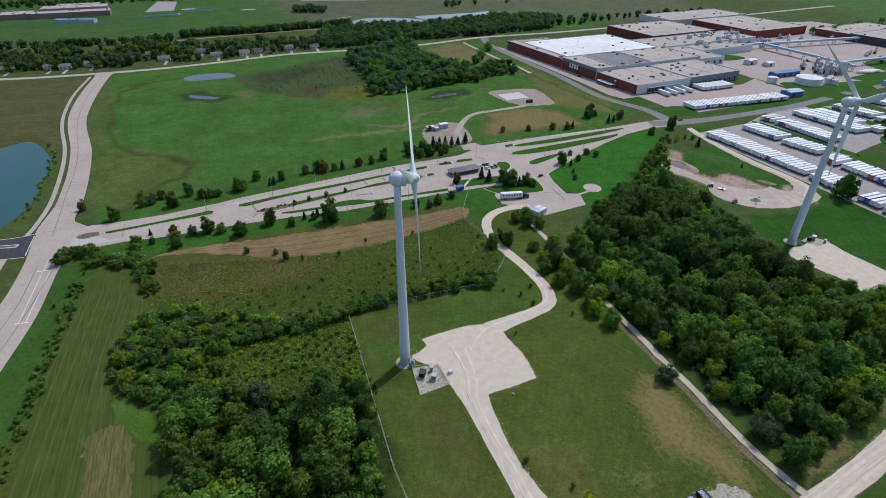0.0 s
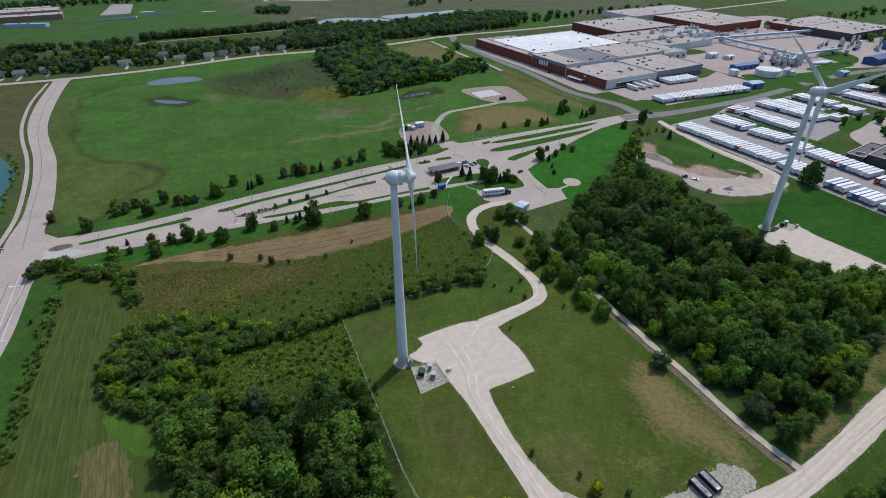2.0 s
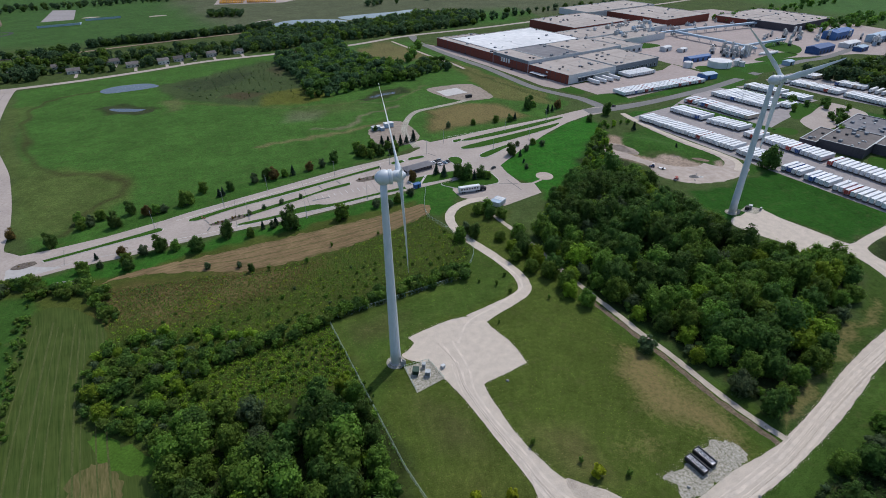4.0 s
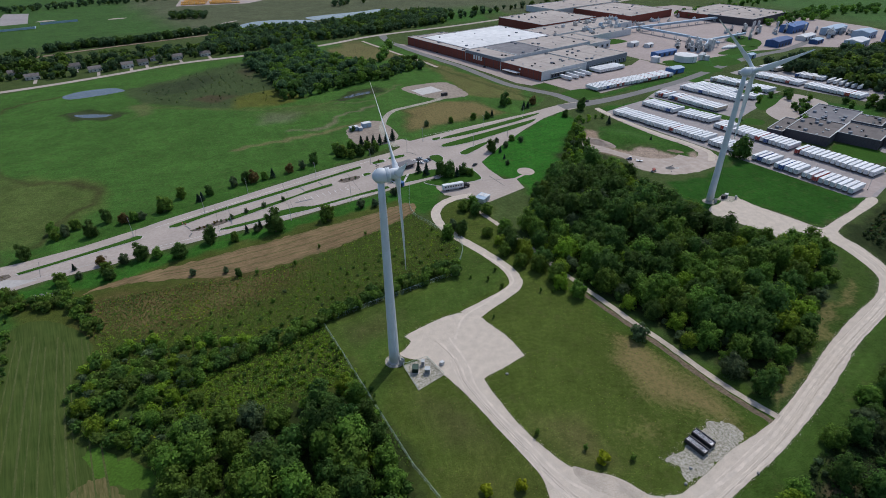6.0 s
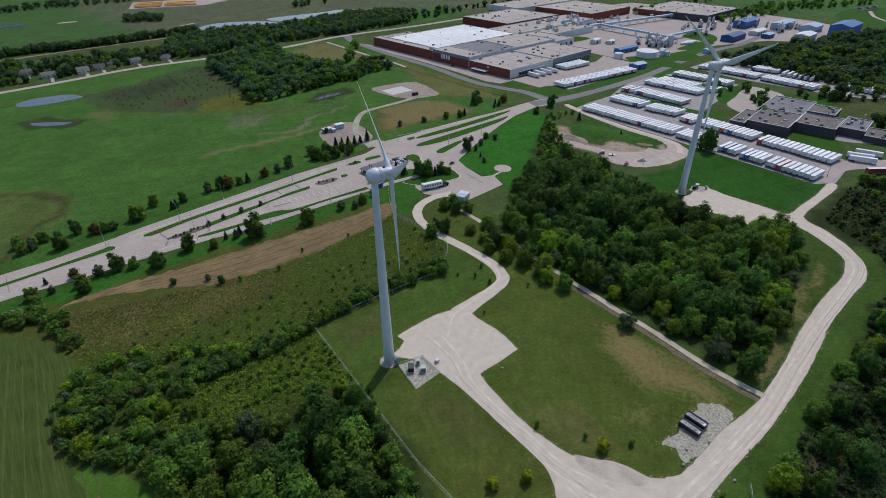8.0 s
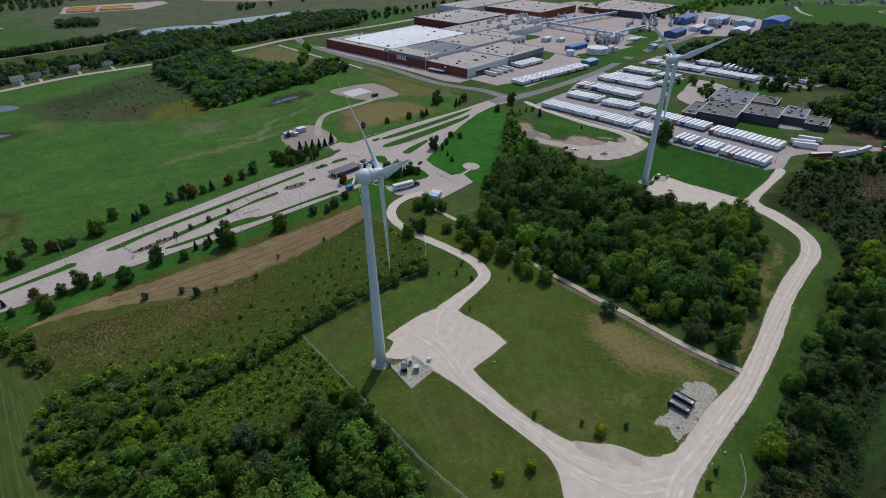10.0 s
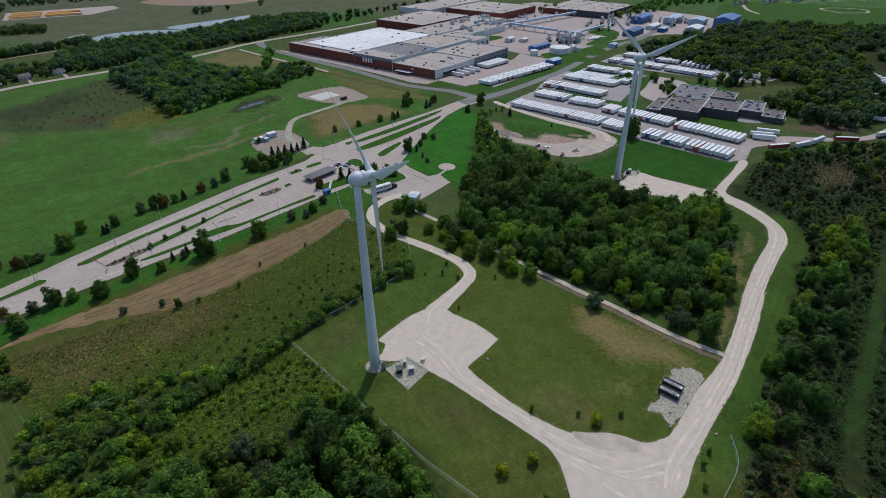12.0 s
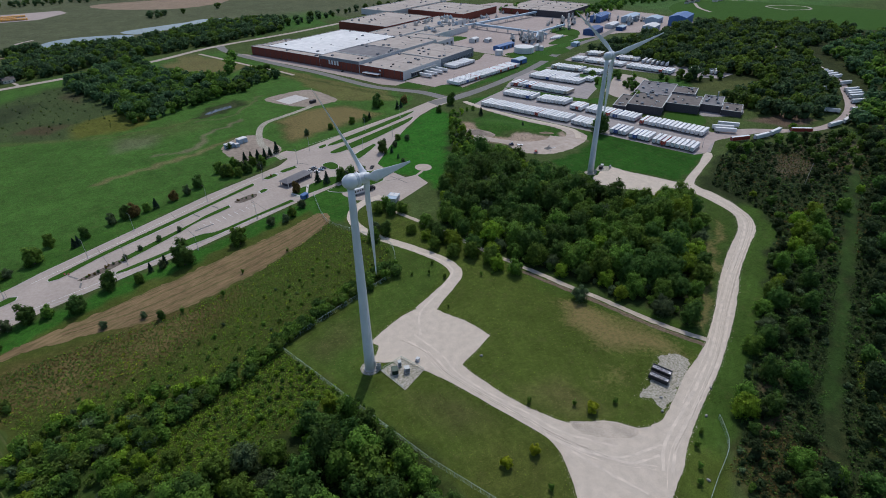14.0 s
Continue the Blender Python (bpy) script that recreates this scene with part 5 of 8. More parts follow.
def car(x, y, rz, paint, label):
    t = thing("car", pose(x, y, 0.07, 0, 0, rz), label, "car", "parked cars")
    bm = boxes((-2.2, 2.2, -0.88, 0.88, 0.35, 0.95), bevel=0.14)
    part("body", bm, M[paint], t)
    cab = bmesh.new()
    box(cab, -1.3, 0.9, -0.78, 0.78, 0.95, 1.45)
    for v in cab.verts:
        if v.co.z > 1.2:
            v.co.x *= 0.72
            v.co.y *= 0.86
    part("window_band", cab, M["glass"], t)
    part("roof", boxes((-0.9, 0.6, -0.64, 0.64, 1.452, 1.5), bevel=0.03), M[paint], t)
    tyre = from_bm("wheel", lathe([(0.15, -0.1), (0.31, -0.1), (0.33, 0), (0.31, 0.1), (0.15, 0.1)], 12), M["rubber"])
    for dx in (-1.35, 1.35):
        for s in (-1, 1):
            part("wheel", tyre, None, t, at=pose(dx, s * 0.82, 0.33, 90, 0, 0))


for i, (x, y, rz) in enumerate(((59.6, 333.4, 120), (62.0, 335.2, 120), (64.6, 337, 120), (63.2, 329.8, 120), (67.2, 331.6, 120), (69.5, 333, 120))):
    car(x, y, rz, ("box_white", "dark_metal", "galv", "box_white", "siding_pale", "dark_metal")[i], ("white saloon car parked by the gatehouse", "black saloon car parked by the gatehouse", "silver saloon car parked by the gatehouse", "white saloon car parked by the gatehouse", "pale blue saloon car parked by the gatehouse", "dark saloon car parked by the gatehouse")[i])
car(96.5, 314, 35, "dark_metal", "black car on the concrete lot road")
car(245, 417, 20, "dark_metal", "black car at the works junction")
for x, y in ((505, 615), (508, 622), (515, 612), (440, 604), (180, 662), (176, 675), (206, 570)):
    car(x, y, 30, "dark_metal", "small dark car on the works ground")

# mobile office trailer on the lot, with a tractor at its end
t = thing("office_trailer", pose(63.5, 283.2, 0.06, 0, 0, 3), "long white mobile office trailer on the lot", "trailer")
part("body", boxes((0, 13.5, -1.4, 1.4, 1.0, 4.0), bevel=0.06), M["box_white"], t)
part("skirt", boxes((0.5, 11, -1.3, 1.3, 0.3, 0.98)), M["galv"], t)
for i in range(7):
    part("window", boxes((1.0 + i * 1.7, 2.0 + i * 1.7, -1.43, -1.38, 2.2, 3.2)), M["glass"], t)
for dx in (2, 3.3, 11, 12.3):
    for s in (-1, 1):
        part("wheel", wheel_mesh(), None, t, at=pose(dx, s * 1.1, 0.52, 90, 0, 0))
t = thing("tractor_unit", pose(77.5, 284, 0.06, 0, 0, 3), "dark road tractor at the end of the office trailer", "truck")
part("cab", boxes((0, 2.2, -1.2, 1.2, 0.9, 3.0), bevel=0.15), M["dark_metal"], t)
part("bonnet", boxes((2.2, 3.8, -1.0, 1.0, 0.8, 1.9), bevel=0.12), M["dark_metal"], t)
part("windscreen", boxes((2.18, 2.24, -0.95, 0.95, 2.0, 2.8)), M["glass"], t)
for dx in (-1.2, 0.2, 3.0):
    for s in (-1, 1):
        part("wheel", wheel_mesh(), None, t, at=pose(dx, s * 1.0, 0.52, 90, 0, 0))
t = thing("site_shed", pose(81.8, 263.2, 0.06, 0, 0, 40), "white site shed with roof panels on the lot", "shed")
part("wall_shell", boxes((-4, 4, -3.0, 3.0, 0, 2.9), bevel=0.04), M["siding_white"], t)
part("roof", boxes((-4.2, 4.2, -3.2, 3.2, 2.9, 3.05)), M["siding_pale"], t)
for i in range(4):
    for j in range(2):
        part("roof_panel", boxes((-0.2 + i * 1.05, 0.75 + i * 1.05, -2.9 + j * 2.9, -0.3 + j * 2.9, 3.06, 3.16)), M["roof_white"], t, "white roof panel")
part("door", boxes((-1, 0, -3.05, -2.98, 0, 2.1)), M["galv"], t)
t = thing("gatehouse", pose(46.8, 325.5, 0.06, 0, 0, 20), "long low gatehouse with a dark hipped roof", "gatehouse")
part("wall_shell", boxes((-9.4, 9.4, -3.0, 3.0, 0, 2.6)), M["brick_dark"], t)
for i in range(6):
    part("window", boxes((-7 + i * 2.4, -5.4 + i * 2.4, -3.04, -2.98, 0.9, 2.1)), M["glass"], t)
rf = boxes((-11, 11, -4.2, 4.2, 2.6, 2.8))
r = bmesh.ops.create_cube(rf, size=1)
for v in r["verts"]:
    v.co = Vector((v.co.x * (22 if v.co.z < 0 else 15), v.co.y * (8.4 if v.co.z < 0 else 0.3), 2.8 if v.co.z < 0 else 4.4))
part("roof", rf, M["roof_grey"], t, "dark grey hipped roof")
for sx in (-10, 10):
    for sy in (-3.6, 3.6):
        part("column", boxes((sx - 0.2, sx + 0.2, sy - 0.2, sy + 0.2, 0, 2.6)), M["concrete_new"], t)
t = thing("site_hut", pose(40.5, 298.5, 0.06, 0, 0, 25), "small dark blue hut at the path end", "hut")
part("wall_shell", boxes((-2.2, 2.2, -1.4, 1.4, 0, 2.6), bevel=0.05), M["siding_blue"], t)
part("roof", boxes((-2.4, 2.4, -1.6, 1.6, 2.6, 2.75)), M["siding_blue"], t)
part("door", boxes((-0.5, 0.5, -1.45, -1.38, 0, 2.1)), M["dark_metal"], t)
for k, (x, y, w, d, h) in enumerate(((31, 412, 6.5, 4, 3.0), (42, 417, 7, 4.4, 3.4), (36, 410, 3, 2.4, 2.4))):
    t = thing("utility_hut", pose(x, y, 0.05, 0, 0, 15), "pale blue metal utility hut on gravel", "hut", "utility huts")
    part("wall_shell", boxes((-w / 2, w / 2, -d / 2, d / 2, 0, h), bevel=0.05), M["siding_pale"], t)
    part("roof", boxes((-w / 2 - 0.2, w / 2 + 0.2, -d / 2 - 0.2, d / 2 + 0.2, h, h + 0.2)), M["roof_white"], t)
    part("door", boxes((-0.6, 0.6, -d / 2 - 0.05, -d / 2 + 0.02, 0, 2.1)), M["galv"], t)
t = thing("site_container", pose(129, 480, 0.05, 0, 0, 15), "dark steel container beside the slab", "container")
part("body", boxes((-3, 3, -1.3, 1.3, 0, 2.6), bevel=0.05), M["dark_metal"], t)
part("door", boxes((2.98, 3.04, -1.1, 1.1, 0.1, 2.4)), M["galv"], t)
t = thing("small_excavator", pose(-122, 263, 0.26, 0, 0, 20), "small dark excavator on the median end", "excavator")
part("track_base", boxes((-1.4, 1.4, -1.0, -0.5, 0, 0.6), (-1.4, 1.4, 0.5, 1.0, 0, 0.6), bevel=0.1), M["rubber"], t)
part("cab", boxes((-0.9, 0.9, -0.8, 0.8, 0.6, 2.4), bevel=0.15), M["dark_metal"], t)
part("boom", boxes((0.9, 3.2, -0.15, 0.15, 1.2, 1.6), (3.0, 3.3, -0.15, 0.15, 0.3, 1.5)), M["box_tan"], t)
for x, y in ((-86, 290), (-84.5, 289)):
    t = thing("traffic_barrel", pose(x, y, 0.2), "orange traffic barrel on the median nose", "barrel", "traffic barrels")
    part("body", lathe([(0.35, 0), (0.35, 0.1), (0.28, 0.12), (0.26, 1.0), (0.2, 1.05)], 12), M["box_red"], t)
    part("band", lathe([(0.292, 0.5), (0.288, 0.66)], 12, False), M["road_mark"], t)


# small plant and a spoil heap on the bare lot
t = thing("skid_loader", pose(201, 288, 0.06, 0, 0, 150), "dark blue and white skid loader on the bare lot", "loader")
part("chassis", boxes((-1.3, 1.3, -0.6, 0.6, 0.5, 1.3), bevel=0.1), M["siding_navy"], t)
part("cab", boxes((-0.9, 0.5, -0.55, 0.55, 1.3, 2.3), bevel=0.08), M["glass"], t)
part("cab_roof", boxes((-1.0, 0.6, -0.6, 0.6, 2.3, 2.42), bevel=0.04), M["box_white"], t)
part("bucket", boxes((1.5, 2.3, -0.95, 0.95, 0.15, 0.8), bevel=0.08), M["dark_metal"], t)
for sy in (-0.75, 0.75):
    part("lift_arm", boxes((-1.1, 1.7, sy - 0.08, sy + 0.08, 0.9, 1.15)), M["siding_navy"], t)
    for dx in (-0.8, 0.8):
        part("wheel", wheel_mesh(), None, t, at=pose(dx, sy, 0.52, 90, 0, 0))
t = thing("utility_cart", pose(205.4, 283.5, 0.06, 0, 0, 140), "small white flatbed trailer beside the loader", "trailer")
part("bed", boxes((-2.2, 2.2, -1.0, 1.0, 0.6, 0.75)), M["box_white"], t)
part("headboard", boxes((2.0, 2.15, -1.0, 1.0, 0.75, 1.5)), M["box_white"], t)
part("drawbar", boxes((2.2, 3.6, -0.06, 0.06, 0.55, 0.65)), M["dark_metal"], t)
for sy in (-0.8, 0.8):
    part("wheel", wheel_mesh(), None, t, at=pose(-0.5, sy, 0.52, 90, 0, 0))
t = thing("road_roller", pose(203.5, 265.5, 0.06, 0, 0, 20), "small orange road roller on the bare lot", "roller")
for dx in (-1.3, 1.3):
    part("drum", lathe([(0.1, -0.75), (0.6, -0.75), (0.62, -0.7), (0.62, 0.7), (0.6, 0.75), (0.1, 0.75)], 20), M["steel"], t, "smooth steel drum", at=pose(dx, 0, 0.62, 90, 0, 0))
part("body", boxes((-1.5, 1.5, -0.6, 0.6, 0.95, 1.6), bevel=0.12), M["box_red"], t)
part("canopy", boxes((-0.9, 0.7, -0.7, 0.7, 2.4, 2.5)), M["box_red"], t)
for dx in (-0.8, 0.6):
    for sy in (-0.6, 0.6):
        part("canopy_post", boxes((dx - 0.04, dx + 0.04, sy - 0.04, sy + 0.04, 1.6, 2.4)), M["dark_metal"], t)


def heap(x, y, rx, ry, h, mat, label, seed, rz=0):
    """A dumped heap: a cone with a rough, slumped skin."""
    bm = bmesh.new()
    rings = []
    for k in range(9):
        f = k / 8
        rings.append([bm.verts.new((math.cos(a) * rx * f * (1 + 0.16 * noise.noise(Vector((math.cos(a) * 1.6, math.sin(a) * 1.6, seed)))), math.sin(a) * ry * f * (1 + 0.16 * noise.noise(Vector((math.cos(a) * 1.6, math.sin(a) * 1.6, seed)))), h * (1 - f) ** 1.25 + 0.16 * h * (1 - f) * noise.noise(Vector((math.cos(a) * f * 4, math.sin(a) * f * 4, seed))) - (0.05 if k == 8 else 0))) for a in [2 * math.pi * i / 28 for i in range(28)]] if k else [bm.verts.new((0, 0, h))])
    for i in range(28):
        bm.faces.new((rings[0][0], rings[1][i], rings[1][(i + 1) % 28]))
        for a, b in zip(rings[1:], rings[2:]):
            bm.faces.new((a[i], b[i], b[(i + 1) % 28], a[(i + 1) % 28]))
    ob = new("dirt_mound", from_bm("dirt_mound", bm, M[mat], True))
    ob.matrix_basis = pose(x, y, 0.03, 0, 0, rz)
    return tagged(ob, label, "mound")


heap(218, 267, 3.6, 2.6, 1.6, "asphalt_old", "grey heap of broken stone on the bare lot", 1.0)
heap(222, 265.5, 2.0, 1.4, 0.8, "concrete_new", "small white heap of stone on the bare lot", 2.0)
heap(199, 324, 17, 6.5, 2.8, "site_dirt", "bare brown bank of spoil beside the grassed mound", 3.0, 118)
heap(226, 299, 9, 3.2, 1.2, "site_dirt", "low brown spoil ridge at the mound's foot", 4.0, 165)
heap(240, 291, 7, 2.6, 1.3, "dirt", "low brown spoil heap along the loop road", 5.0, 140)
t = thing("utility_pole", pose(300, 125, 0), "leaning pale wooden utility pole in the scrub", "utility pole")
part("pole", lathe([(0.19, -0.3), (0.17, 3), (0.11, 14)], 10), M["box_tan"], t, at=pose(0, 0, 0, 0, 9, 10))
part("crossarm", boxes((-1.2, 1.2, -0.06, 0.06, 12.9, 13.05)), M["box_tan"], t, at=pose(0, 0, 0, 0, 9, 10))
for dx in (-1.0, 0.0, 1.0):
    part("insulator", lathe([(0.05, 13.05), (0.07, 13.15), (0.05, 13.25)], 8), M["galv"], t, at=pose(0, 0, 0, 0, 9, 10) @ Matrix.Translation((dx, 0, 0)))


def lamp_post(x, y, rz, h=10):
    t = thing("street_lamp", pose(x, y, 0.06, 0, 0, rz), "tall grey street lamp with a single arm", "street lamp", "street lamps")
    part("base", lathe([(0.35, 0), (0.35, 0.7), (0.3, 0.75)], 12), M["concrete_new"], t)
    part("pole", lathe([(0.13, 0.7), (0.07, h)], 8), M["galv"], t)
    part("arm", boxes((0, 2.0, -0.04, 0.04, h - 0.1, h)), M["galv"], t)
    part("lamp_head", boxes((1.7, 2.5, -0.15, 0.15, h - 0.12, h + 0.06), bevel=0.04), M["dark_metal"], t)
    return t


lp = lamp_post(-8.3, 329.6, 110)
for x, y in ((-28.3, 275), (-50.8, 318), (59, 352), (107.8, 346.8), (-75, 301), (-110, 285), (-60, 282), (8, 290), (30, 340), (140, 358), (170, 394), (130, 383), (76, 370)):
    copy_thing(lp, pose(x, y, 0.06, 0, 0, 110))
for x, y in ((262, 350), (275, 305), (298, 228), (309, 200), (287, 270), (330, 380), (360, 395), (425, 350), (270, 450), (320, 462)):
    copy_thing(lp, pose(x, y, 0.06, 0, 0, 15))


# ---- works buildings ----
FA = 19.6
FO = np.array([238.9, 495.8])
fu, fv = np.array([math.cos(radians(FA + 90)), math.sin(radians(FA + 90))]), np.array([math.cos(radians(FA)), math.sin(radians(FA))])


def fpose(u, v, z=0.0):
    p = FO + fu * u + fv * v
    return pose(p[0], p[1], z, 0, 0, FA)


def block(name, label, u0, u1, v0, v1, h, wall, roof, category="factory", seed=1, vents=0, docks=0, seam=0, m=None, stripes=0, side=None, band=None):
    """A flat-roofed hall: four walls (the west side may differ), parapet, roof sheet with seams, roof vents and dock doors."""
    t = thing(name, fpose(u0, v0) if m is None else m, label, category)
    W_, D_ = v1 - v0, u1 - u0
    th = 0.4
    for nm, b in (("wall_front", (0, W_, 0, th, 0, h)), ("wall_back", (0, W_, D_ - th, D_, 0, h)), ("wall_side", (0, th, th, D_ - th, 0, h)), ("wall_side", (W_ - th, W_, th, D_ - th, 0, h))):
        part(nm, boxes(b), M[side if side and nm == "wall_side" and b[0] == 0 else wall], t)
    if band:
        part("wall_band", boxes((-0.08, 0.0, 0.0, D_, h - 3.2, h - 0.02)), M[band], t, "blue-grey metal band along the wall top")
    part("coping", boxes((-0.1, W_ + 0.1, -0.1, 0.5, h, h + 0.25), (-0.1, W_ + 0.1, D_ - 0.5, D_ + 0.1, h, h + 0.25), (-0.1, 0.5, 0.5, D_ - 0.5, h, h + 0.25), (W_ - 0.5, W_ + 0.1, 0.5, D_ - 0.5, h, h + 0.25)), M["galv"], t, "pale metal coping")
    part("roof", boxes((th, W_ - th, th, D_ - th, h - 0.6, h - 0.3)), M[roof], t)
    if seam:
        bm = bmesh.new()
        for i in range(1, int(W_ / seam)):
            box(bm, i * seam - 0.12, i * seam + 0.12, th, D_ - th, h - 0.3, h - 0.18)
        if bm.verts:
            part("roof_seams", bm, M[roof], t)
    rng = np.random.default_rng(seed)
    vm = [from_bm("roof_vent", boxes((-0.8, 0.8, -0.8, 0.8, 0, 0.9), (-1.0, 1.0, -1.0, 1.0, 0.9, 1.1)), M["dark_metal"]), from_bm("roof_vent", boxes((-0.8, 0.8, -0.6, 0.6, 0, 0.8), bevel=0.1), M["galv"]), from_bm("roof_vent", boxes((-1.6, 1.6, -1.1, 1.1, 0, 1.4), bevel=0.1), M["siding_slate"])]
    for i in range(vents):
        part("roof_vent", vm[int(rng.integers(0, 3))], None, t, at=pose(rng.uniform(3, W_ - 3), rng.uniform(3, D_ - 3), h - 0.3, 0, 0, 0))
    dm = from_bm("dock_door", boxes((-1.5, 1.5, -0.25, 0.02, 1.1, 4.3)), M["dark_metal"])
    sm = from_bm("dock_shelter", boxes((-2.0, -1.5, -0.7, 0, 1.0, 4.8), (1.5, 2.0, -0.7, 0, 1.0, 4.8), (-2.0, 2.0, -0.7, 0, 4.3, 4.8)), M["galv"])
    for i in range(docks):
        x = 6 + (W_ - 12) * i / max(1, docks - 1)
        part("dock_door", dm, None, t, "dark dock door", at=pose(x, 0, 0))
        part("dock_shelter", sm, None, t, "grey dock shelter", at=pose(x, 0, 0))
    for i in range(stripes):
        part("wall_panel", boxes((-0.06, 0.0, D_ * (i + 0.5) / stripes - 0.25, D_ * (i + 0.5) / stripes + 0.25, 0, h)), M["brick_dark"], t)
    return t


block("factory_hall", "long factory hall with white dock front, red side and tan roof", 0, 61, 0, 70, 9, "siding_white", "roof_tan", seed=1, vents=14, docks=0, seam=35, stripes=8, side="brick_red")
block("factory_hall", "factory hall with slate-grey front and tan roof", 0, 60.5, 70.2, 141, 9.4, "siding_slate", "roof_tan", seed=2, vents=12, docks=9, seam=35)
block("factory_hall", "taller factory hall with tan roof edge and red side", 61.2, 122, 0, 26, 12, "siding_pale_grey", "roof_tan", seed=3, vents=4, seam=26, stripes=8, side="brick_red", band="siding_slate")
block("factory_hall", "taller factory hall with dark grey roof", 61.2, 122, 26.2, 78, 12, "siding_pale_grey", "roof_grey", seed=13, vents=5, seam=26)
block("factory_hall", "taller factory hall with tan flat roof", 61.2, 122, 78.2, 150, 11.6, "siding_pale_grey", "roof_tan", seed=4, vents=12, seam=36)
block("factory_hall", "red brick factory hall with tan roof edge", 122.3, 241, 0, 12, 10, "brick_red", "roof_tan", seed=5, vents=3, stripes=12)
block("factory_hall", "wide factory hall with bright white roof", 122.3, 226, 12.3, 150, 10.2, "brick_red", "roof_white", seed=6, vents=12, seam=46)
block("factory_hall", "low factory hall with tan roof", 226.3, 241, 12.3, 60, 9.5, "brick_red", "roof_tan", seed=7, vents=2)
block("factory_hall", "low factory annex with pale walls", 62, 128, 150.3, 192, 8, "siding_white", "roof_tan", seed=8, vents=6, docks=4, seam=20)
block("factory_hall", "broad factory hall with tan roof", 128.3, 182, 150.3, 330, 9, "siding_white", "roof_tan", seed=9, vents=22, seam=30)
block("factory_hall", "older brick factory hall with tan roof", 182.3, 276, 195, 312, 11, "brick_red", "roof_tan", seed=10, vents=16, seam=39)
block("factory_hall", "remote brick factory hall with tan roof", 150, 264, 356, 468, 11, "brick_red", "roof_tan", seed=11, vents=14, seam=28)
block("factory_hall", "far low works hall with tan roof", 95, 128, 193, 282, 8, "siding_white", "roof_tan", seed=12, vents=10, seam=30)
block("factory_hall", "far works hall with brick side and tan roof", 62, 140, 470, 600, 9, "brick_red", "roof_tan", seed=14, vents=8, seam=30)
block("factory_hall", "far works hall with tan flat roof", 280, 350, 330, 500, 9, "siding_white", "roof_tan", seed=15, vents=8, seam=40)
t = thing("loading_dock", fpose(-0.02, 14), "row of dark dock doors with grey surrounds in the white wall", "loading dock")
for i in range(5):
    part("door_leaf", boxes((i * 4.4, i * 4.4 + 3.2, -0.12, 0.0, 1.0, 4.4)), M["dark_metal"], t)
    part("shelter", boxes((i * 4.4 - 0.4, i * 4.4, -0.9, 0.0, 0.9, 4.9), (i * 4.4 + 3.2, i * 4.4 + 3.6, -0.9, 0.0, 0.9, 4.9), (i * 4.4 - 0.4, i * 4.4 + 3.6, -0.9, 0.0, 4.4, 4.9)), M["siding_slate"], t)
part("canopy", boxes((-2, 44, -2.2, 0.0, 5.4, 5.7)), M["galv"], t)
# letters on the red wall cannot be made out: plain pale bars
t = thing("wall_sign", fpose(92, -0.1, 4.2), "row of tall pale panels on the red wall", "sign")
for i in range(4):
    part("panel", boxes((-0.15, 0, i * 4.2, i * 4.2 + 2.6, 0, 4.6)), M["roof_white"], t)
t = thing("wall_sign", fpose(30, -0.1, 5.6), "small pale sign panel on the red wall", "sign")
part("panel", boxes((-0.15, 0, 0, 2.8, 0, 1.6)), M["roof_white"], t)
# strip of loading canopies
for u, v, h in ((84, 150.5, 5), (30, -6.5, 3)):
    t = thing("canopy", fpose(u, v), "flat pale canopy beside the hall", "canopy")
    part("slab", boxes((0, 6, 0, 22, h, h + 0.3)), M["siding_white"], t)
    for a in (0.5, 5.5):
        for b in (0.5, 11, 21.5):
            part("post", boxes((a - 0.1, a + 0.1, b - 0.1, b + 0.1, 0, h)), M["galv"], t)

# dark office and plant building east of the trailer yard
DA = 25
DO = np.array([348.0, 262.0])
de, dn = np.array([math.cos(radians(DA)), math.sin(radians(DA))]), np.array([-math.sin(radians(DA)), math.cos(radians(DA))])
for lab, a0, a1, b0, b1, h, roof, v, sd in (
        ("dark brick building with flat brown roof and vents", 0, 42, 0, 29, 6.8, "roof_dark", 12, 21),
        ("dark brick wing with grey flat roof and vents", 42.3, 88, 0, 32, 6.4, "roof_grey", 16, 22),
        ("low dark brick wing with flat brown roof", -4, 34, 29.3, 40, 5.2, "roof_dark", 3, 23),
        ("dark brick wing with stepped flat roof", 18, 50, -27, -0.3, 7.0, "roof_dark", 7, 24),
        ("taller dark brick wing with brown roof", 50.3, 74, -20, -0.3, 8.2, "roof_dark", 6, 25),
        ("dark plant room with rooftop machinery", 30, 62, -44, -27.3, 6.2, "roof_grey", 12, 26),
        ("low dark shed with flat roof", 26, 50, -60, -44.3, 4.5, "roof_dark", 3, 27)):
    p = DO + de * a0 + dn * b0
    block("office_block", lab, 0, b1 - b0, 0, a1 - a0, h, "brick_dark", roof, "building", sd, v, m=pose(p[0], p[1], 0, 0, 0, DA))
sheet("lawn_office", [(349, 258), (364, 262), (376, 243), (360, 228), (342, 236)], 0.06, M["lawn"], 0.3, 3, True, label="grass plot beside the dark building", category="lawn")
sheet("yard_office", [(376, 240), (404, 222), (428, 236), (410, 246), (390, 250)], 0.05, M["yard"], 0.3, 3, True, label="grey paved yard beside the dark building", category="yard")
t = thing("gantry_frame", pose(404, 222, 0, 0, 0, 14), "tan steel gantry frame beside the shed", "gantry")
